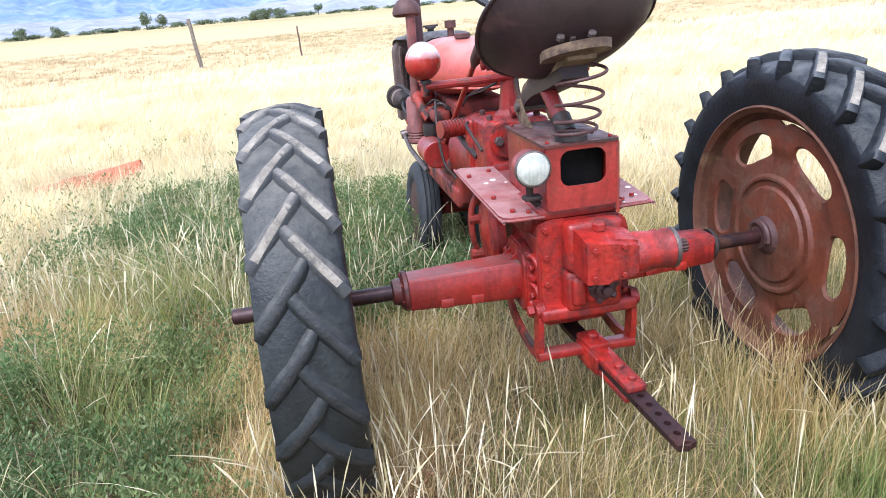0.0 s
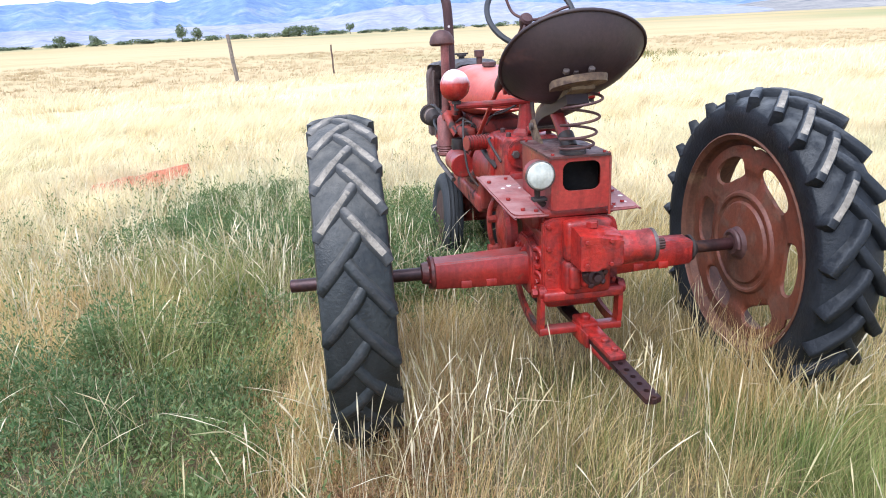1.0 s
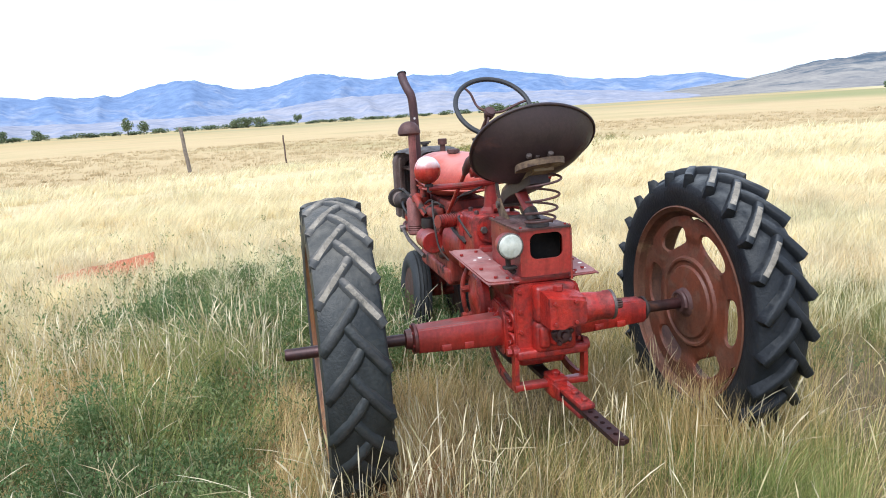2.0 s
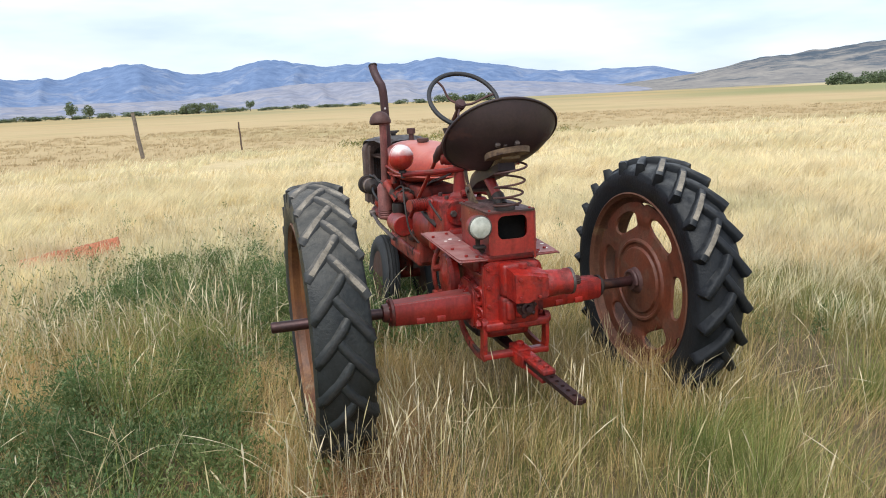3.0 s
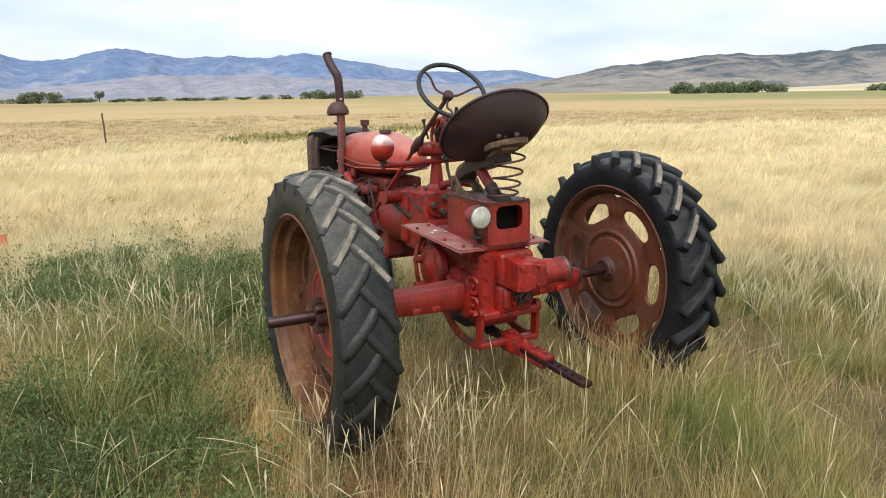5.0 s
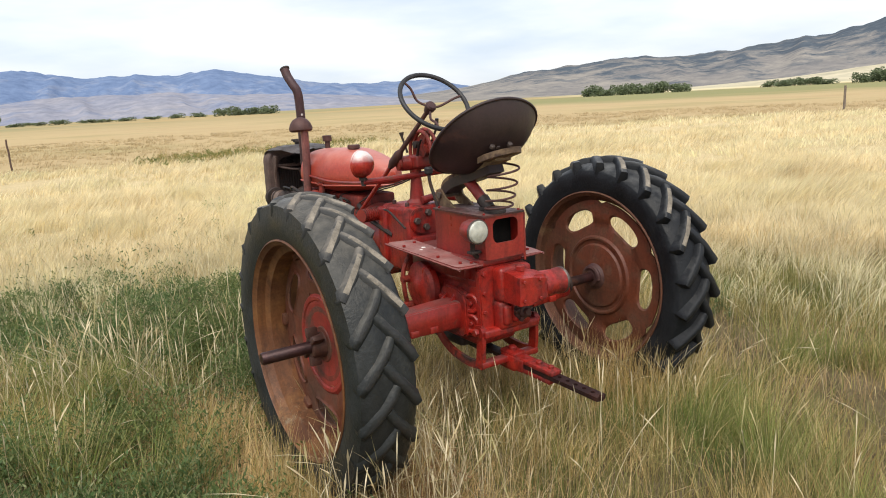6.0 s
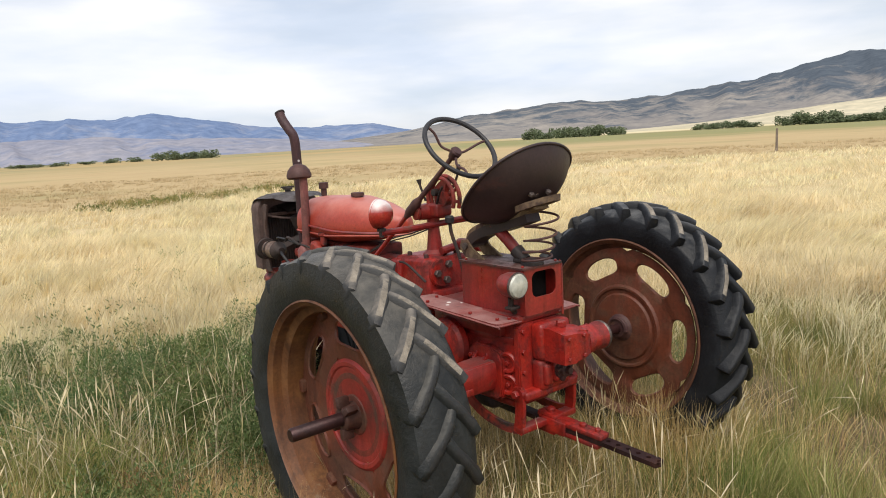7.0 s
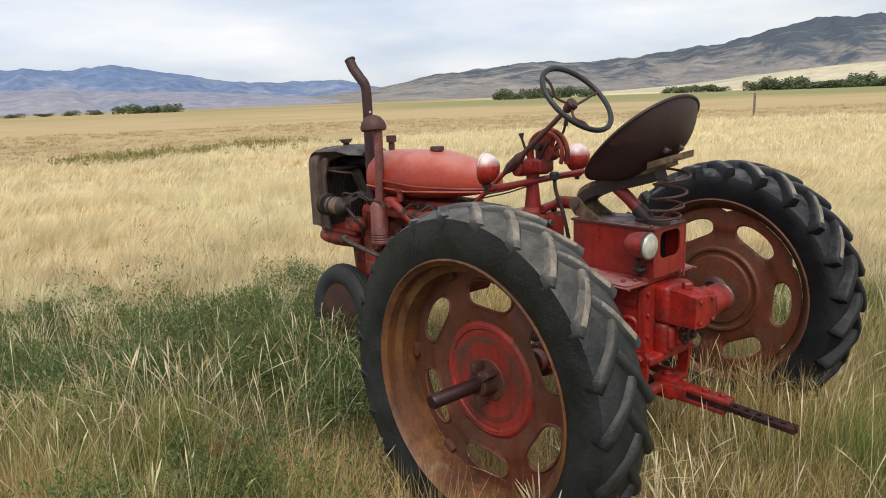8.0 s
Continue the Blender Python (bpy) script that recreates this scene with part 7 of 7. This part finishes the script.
bushes("weed_bushes", "dense blue-green leafy weed clumps beside the tractor", m_weed, x, y, RNG.uniform(0.13, 0.26, len(x)), RNG.uniform(0.14, 0.36, len(x)), 680, 0.022, 35)
x, y = scatter(-2.9, -1.12, -1.6, 0.9, 44)
k = (green_zone(x, y) > 0.25) & (x < -1.2)
x, y = x[k], y[k]
weeds("weed_sprigs", "upright leafy sprigs among the weed clumps", m_weed, x, y, RNG.uniform(0.20, 0.52, len(x)), 130, 0.021, 36)
# low bushes by the front wheels
x, y = np.array([-0.50, -0.62, -0.42, -0.80, -0.30, -0.95]), np.array([1.62, 1.95, 2.20, 1.35, 2.45, 1.75])
bushes("weed_bushes", "leafy green weeds in front of the small wheels", m_weed, x, y, np.array([0.2, 0.22, 0.18, 0.22, 0.2, 0.24]), np.array([0.30, 0.34, 0.26, 0.32, 0.24, 0.3]), 700, 0.026, 28)
x, y = RNG.uniform(-0.48, 0.05, 16), RNG.uniform(0.95, 1.75, 16)
weeds("weed_sprigs", "upright leafy sprigs under the engine", m_weed, x, y, RNG.uniform(0.22, 0.44, 16), 120, 0.021, 37)
# a stand of upright green grass among the weeds
x, y = scatter(-2.9, -1.25, -0.6, 1.9, 26)
k = (patchy(x, y, 1.5, 7.7) > -0.05) & (green_zone(x, y) > 0.2)
x, y, push, tall = tufted(np.concatenate([x[k], RNG.normal(-1.5, 0.20, 12)]), np.concatenate([y[k], RNG.normal(1.45, 0.16, 12)]), 46, 0.07, 0.55, 29, 0.2)
blades("green_tuft", "upright tufts of tall green grass", m_green, x, y, 0.36 * tall, RNG.uniform(0.0025, 0.0048, len(x)), 0.2, 30, push=(push[0], push[1]))
# tall leafy spires at the far edge of the weeds
x, y = RNG.uniform(-2.9, -0.55, 26), RNG.uniform(1.7, 3.3, 26)
weeds("weed_spires", "tall thin leafy weed spires", m_weed, x, y, RNG.uniform(0.42, 0.72, 26), 130, 0.028, 26)
# curled straw fluff beside the tyre and between the weeds
px, py = [], []
for cx, cy, cr, cn in ((-1.16, 0.78, 0.12, 900), (-1.22, 0.45, 0.14, 1000), (-1.16, 0.08, 0.12, 800), (-1.12, -0.30, 0.13, 900), (-2.55, 1.35, 0.24, 1300), (-2.35, 1.85, 0.24, 1100), (-1.75, 2.25, 0.16, 600), (-0.62, -0.80, 0.28, 1900), (-1.35, -0.80, 0.16, 600), (-1.0, -1.15, 0.25, 900), (-2.3, 0.35, 0.10, 200), (0.3, -0.55, 0.35, 900), (-0.55, 0.1, 0.22, 1500), (-0.3, 0.6, 0.25, 1000), (-0.65, 0.7, 0.15, 600), (0.35, 0.0, 0.25, 700)):
    px.append(RNG.normal(cx, cr * 1.25, int(cn * 0.62)))
    py.append(RNG.normal(cy, cr * 1.25, int(cn * 0.62)))
x, y = np.concatenate(px), np.concatenate(py)
k = keep_off(x, y)
blades("straw_fluff", "curled pale straw matted beside the tyre", m_straw, x[k], y[k], RNG.uniform(0.14, 0.34, k.sum()), RNG.uniform(0.0018, 0.0035, k.sum()), 0.75, 27, droop=1.0, segs=3)
x, y = scatter(-3.5, 4.0, 3.6, 9.0, 1.6)
weeds("field_weeds", "scattered grey-green weeds in dry grass", m_weed, x, y, RNG.uniform(0.12, 0.34, len(x)), 50, 0.03, 6)


def stalks(name, label, material, x, y, h, seed, thick=1.0):
    """Long pale stems that end in narrow seed heads."""
    rng = np.random.default_rng(seed)
    n, segs = len(x), 5
    z = ground_zs(x, y)
    az = rng.uniform(0, 2 * np.pi, n)
    ln = np.abs(rng.normal(0.0, 0.36, n)) + 0.05
    fa = az + np.pi / 2 + rng.normal(0, 0.5, n)
    per = 2 * (segs + 3)
    V = np.zeros((n, per, 3))
    for k in range(segs + 3):
        f = min(1.0, k / segs * 0.8) if k <= segs else 0.8 + 0.2 * (k - segs) / 2
        wd = thick * (0.0009 if k < segs else (0.0009, 0.0028, 0.0005)[k - segs])
        cx, cy = x + np.cos(az) * ln * h * f ** 2, y + np.sin(az) * ln * h * f ** 2
        cz = z - 0.02 + h * (f - 0.30 * ln * f ** 3)
        for q, sg in ((0, -1), (1, 1)):
            V[:, 2 * k + q, 0] = cx + sg * np.cos(fa) * wd
            V[:, 2 * k + q, 1] = cy + sg * np.sin(fa) * wd
            V[:, 2 * k + q, 2] = cz
    quads = [(2 * k, 2 * k + 1, 2 * k + 3, 2 * k + 2) for k in range(segs + 2)]
    off = np.arange(n)[:, None] * per
    loops = np.concatenate([off + np.array(q) for q in quads], axis=1)
    return stuff(name, label, material, V.reshape(-1, 3), loops.reshape(-1), np.full(n * len(quads), 4))


x, y = scatter(-5.0, 5.5, -2.4, 5.5, 88)
k = keep_off(x, y) & clumped(x, y, 9.4, 1.1) & (RNG.uniform(0, 1, len(x)) > 0.3 * olive_zone(x, y))
x, y = x[k], y[k]
stalks("seed_stalks", "tall pale grass stalks with thin seed heads", m_stalk, x, y, RNG.uniform(0.32, 0.62, len(x)), 8)
# thicker tufts of stalks by the tyres and under the tractor
tx, ty = [], []
for cx, cy, cr, cn in ((0.95, -0.45, 0.35, 60), (-0.75, -0.55, 0.3, 110), (-0.5, -0.45, 0.35, 170), (-0.45, 0.2, 0.4, 120), (0.2, -0.2, 0.5, 120), (0.55, -0.35, 0.3, 40), (-0.55, 1.25, 0.45, 150), (-1.5, 1.45, 0.5, 170), (-2.4, 1.6, 0.5, 170), (-0.45, 1.8, 0.4, 90), (0.6, 0.35, 0.5, 120), (-1.25, 0.9, 0.4, 90), (-0.9, -0.6, 0.25, 60)):
    cn = int(cn * 0.7)
    tx.append(RNG.normal(cx, cr * 0.5, cn))
    ty.append(RNG.normal(cy, cr * 0.5, cn))
x, y = np.concatenate(tx), np.concatenate(ty)
k = keep_off(x, y)
fx, fy = [], []
for cx, cy, sx, sy, cn in ((0.92, -0.36, 0.16, 0.10, 1100), (0.72, -0.28, 0.10, 0.16, 700), (0.92, 0.35, 0.14, 0.10, 300), (-0.86, -0.36, 0.13, 0.09, 700), (-1.08, -0.1, 0.06, 0.25, 350), (-0.66, -0.1, 0.06, 0.25, 350), (1.15, -0.15, 0.07, 0.25, 500)):
    fx.append(RNG.normal(cx, sx, cn))
    fy.append(RNG.normal(cy, sy, cn))
fx, fy = np.concatenate(fx), np.concatenate(fy)
q = keep_off(fx, fy)
blades("tyre_grass", "fine dry grass standing against the tyres", m_gold, fx[q], fy[q], RNG.uniform(0.18, 0.48, q.sum()), RNG.uniform(0.002, 0.004, q.sum()), 0.28, 41)
stalks("stalk_tufts", "tufts of tall pale stalks round the tyres", m_stalk, x[k], y[k], RNG.uniform(0.30, 0.52, k.sum()) + 0.12 * (x[k] < -0.5), 9)


# fans of long pale stalks that rise out of the weeds
fx, fy, fh = [], [], []
for cx, cy, cn, ch in ((-2.45, 1.75, 20, 0.52), (-2.20, 1.55, 26, 0.50), (-2.00, 1.75, 18, 0.46), (-1.85, 1.45, 14, 0.46), (-1.62, 1.60, 24, 0.56), (-1.42, 1.50, 16, 0.60), (-1.30, 1.75, 16, 0.52), (-1.52, 2.05, 10, 0.50), (-2.65, 1.20, 20, 0.42), (-2.60, 0.55, 20, 0.40), (-0.98, -0.45, 24, 0.50), (-0.72, -0.62, 22, 0.44), (-1.25, -0.55, 12, 0.42), (-1.9, 0.6, 6, 0.44), (0.80, -0.60, 22, 0.36), (0.98, -0.42, 18, 0.40)):
    fx.append(RNG.normal(cx, 0.055, cn))
    fy.append(RNG.normal(cy, 0.055, cn))
    fh.append(RNG.uniform(0.65, 1.1, cn) * ch)
x, y, h = np.concatenate(fx), np.concatenate(fy), np.concatenate(fh)
k = keep_off(x, y)
stalks("stalk_fans", "fans of long bleached grass stalks", m_stalk, x[k], y[k], h[k], 47, 1.75)


def dry_weed(cx, cy, size, seed):
    """A brown twiggy tumbleweed-like plant."""
    rnd = random.Random(seed)
    bm = bm_new()
    z0 = ground_z(cx, cy)
    for _ in range(70):
        a, e = rnd.uniform(0, 2 * math.pi), rnd.uniform(0.35, 1.4)
        d = Vector((math.cos(a) * math.cos(e), math.sin(a) * math.cos(e), math.sin(e)))
        L = size * rnd.uniform(0.5, 1.0)
        p = [Vector((0, 0, -0.02)), d * L * 0.5 + Vector((0, 0, 0.01)), d * L + Vector((rnd.uniform(-1, 1), rnd.uniform(-1, 1), rnd.uniform(-0.3, 0.8))) * L * 0.2]
        tube(bm, p, [0.0022, 0.0015, 0.0008], 4, caps=False)
        for _k in range(5):
            f = rnd.uniform(0.3, 1.0)
            q = p[0].lerp(p[1], f * 2) if f < 0.5 else p[1].lerp(p[2], f * 2 - 1)
            t = q + Vector((rnd.gauss(0, 1), rnd.gauss(0, 1), rnd.gauss(0.4, 0.8))) * size * 0.09
            tube(bm, [q, t], [0.0012, 0.0006], 3, caps=False)
            a2, b2, _d = frame_of((rnd.gauss(0, 1), rnd.gauss(0, 1), rnd.gauss(0, 1)))
            s = 0.008
            bm.faces.new([bm.verts.new(t + s * (i * a2 + j * b2)) for i, j in ((-1, 0), (0, -0.5), (1, 0), (0, 0.5))])
    ob = new("dry_weed", mesh_from(bm, "dry_weed", m_brown, 0))
    ob.location = (cx, cy, z0)
    tagged(ob, "dry brown twiggy weed beside the tyre", "weed", "dry brown weeds")


for _cx, _cy, _sz, _sd in ((-0.72, -0.50, 0.36, 1), (-0.62, -0.38, 0.28, 2), (-0.95, -0.62, 0.22, 3), (-1.35, 1.1, 0.26, 4), (-0.35, 1.15, 0.30, 5)):
    dry_weed(_cx, _cy, _sz, _sd)


# the open field: blond grass that thins and coarsens with distance
def field_ring(r0, r1, per_m2, w, h, name, material, seed, a0=-62.0, a1=112.0, label="blond dry grass of the open field", segs=2):
    each = 14
    area = 0.5 * radians(a1 - a0) * (r1 * r1 - r0 * r0)
    n = int(area * per_m2 / each)
    r = np.sqrt(RNG.uniform(r0 * r0, r1 * r1, n))
    a = np.radians(RNG.uniform(a0, a1, n))
    x, y = -0.5 + r * np.sin(a), -1.0 + r * np.cos(a)
    edge = np.hypot(x, y) - 14.0 * np.maximum(0.0, np.arcsin(x / (np.hypot(x, y) + 0.01))) + 4.5 * patchy(x, y, 0.12, 2.7)
    k = clumped(x, y, 2.2, 1.3 if r0 < 12 else 0.5, 0.9) & ((edge < 22.0) if material is m_blond else (edge > 21.5))
    x, y, push, tall = tufted(x[k], y[k], each, 0.11 + 0.006 * r0, 0.60, seed)
    k = ~((x > -5.5) & (x < 6.0) & (y > -2.6) & (y < 6.0))
    x, y = x[k], y[k]
    blades(name, label, material, x, y, RNG.uniform(*h, len(x)) * tall[k] * np.clip(1.0 + 1.1 * patchy(x, y, 0.9, 7.1), 0.55, 1.5), RNG.uniform(*w, len(x)), 0.24, seed, segs=segs, push=(push[0][k], push[1][k]))


field_ring(5.0, 9.0, 800, (0.0055, 0.011), (0.15, 0.31), "field_grass", m_blond, 11, segs=3)
field_ring(1.6, 11.0, 230, (0.007, 0.014), (0.18, 0.32), "field_grass", m_blond, 17, a0=112.0, a1=298.0)
field_ring(11.0, 30.0, 50, (0.014, 0.028), (0.18, 0.34), "field_grass", m_blond, 18, a0=112.0, a1=298.0)
field_ring(9.0, 15.0, 440, (0.008, 0.016), (0.14, 0.30), "field_grass", m_blond, 12)
field_ring(15.0, 28.0, 160, (0.013, 0.030), (0.13, 0.28), "field_grass", m_blond, 13)
field_ring(28.0, 46.0, 46, (0.025, 0.05), (0.12, 0.26), "field_grass", m_blond, 16, a0=0.0)
field_ring(18.0, 62.0, 44, (0.018, 0.042), (0.06, 0.15), "meadow_grass", m_band, 14, label="tan meadow grass beyond the blond field")

# taller tussocks that stand out of the blond field
x, y = scatter(-7.0, 9.0, 2.2, 12.0, 5)
k = (green_zone(x, y) < 0.15) & (olive_zone(x, y) < 0.3) & (patchy(x, y, 0.7, 4.4) > -0.05) & ~((np.abs(x) < 0.7) & (y < 2.6)) & ~((x < -1.9) & (x > -4.2) & (y > 3.2) & (y < 6.2))
x, y, push, tall = tufted(x[k], y[k], 80, 0.13, 0.75, 51, 0.45)
blades("field_tussocks", "taller blond tussocks in the dry field", m_blond, x, y, 0.33 * tall, RNG.uniform(0.0035, 0.008, len(x)), 0.25, 52, push=push)

# a green weedy strip along the edge between field and meadow
_a = np.radians(RNG.uniform(4, 34, 1500))
_r = 23.0 + 14.0 * _a + RNG.normal(0, 2.0, 1500)
x, y = _r * np.sin(_a), _r * np.cos(_a)
k = patchy(x, y, 0.16, 1.9) > 0.06
weeds("edge_weeds", "olive weedy strip along the edge of the field", m_olive, x[k], y[k], RNG.uniform(0.16, 0.36, k.sum()), 14, 0.09, 15)
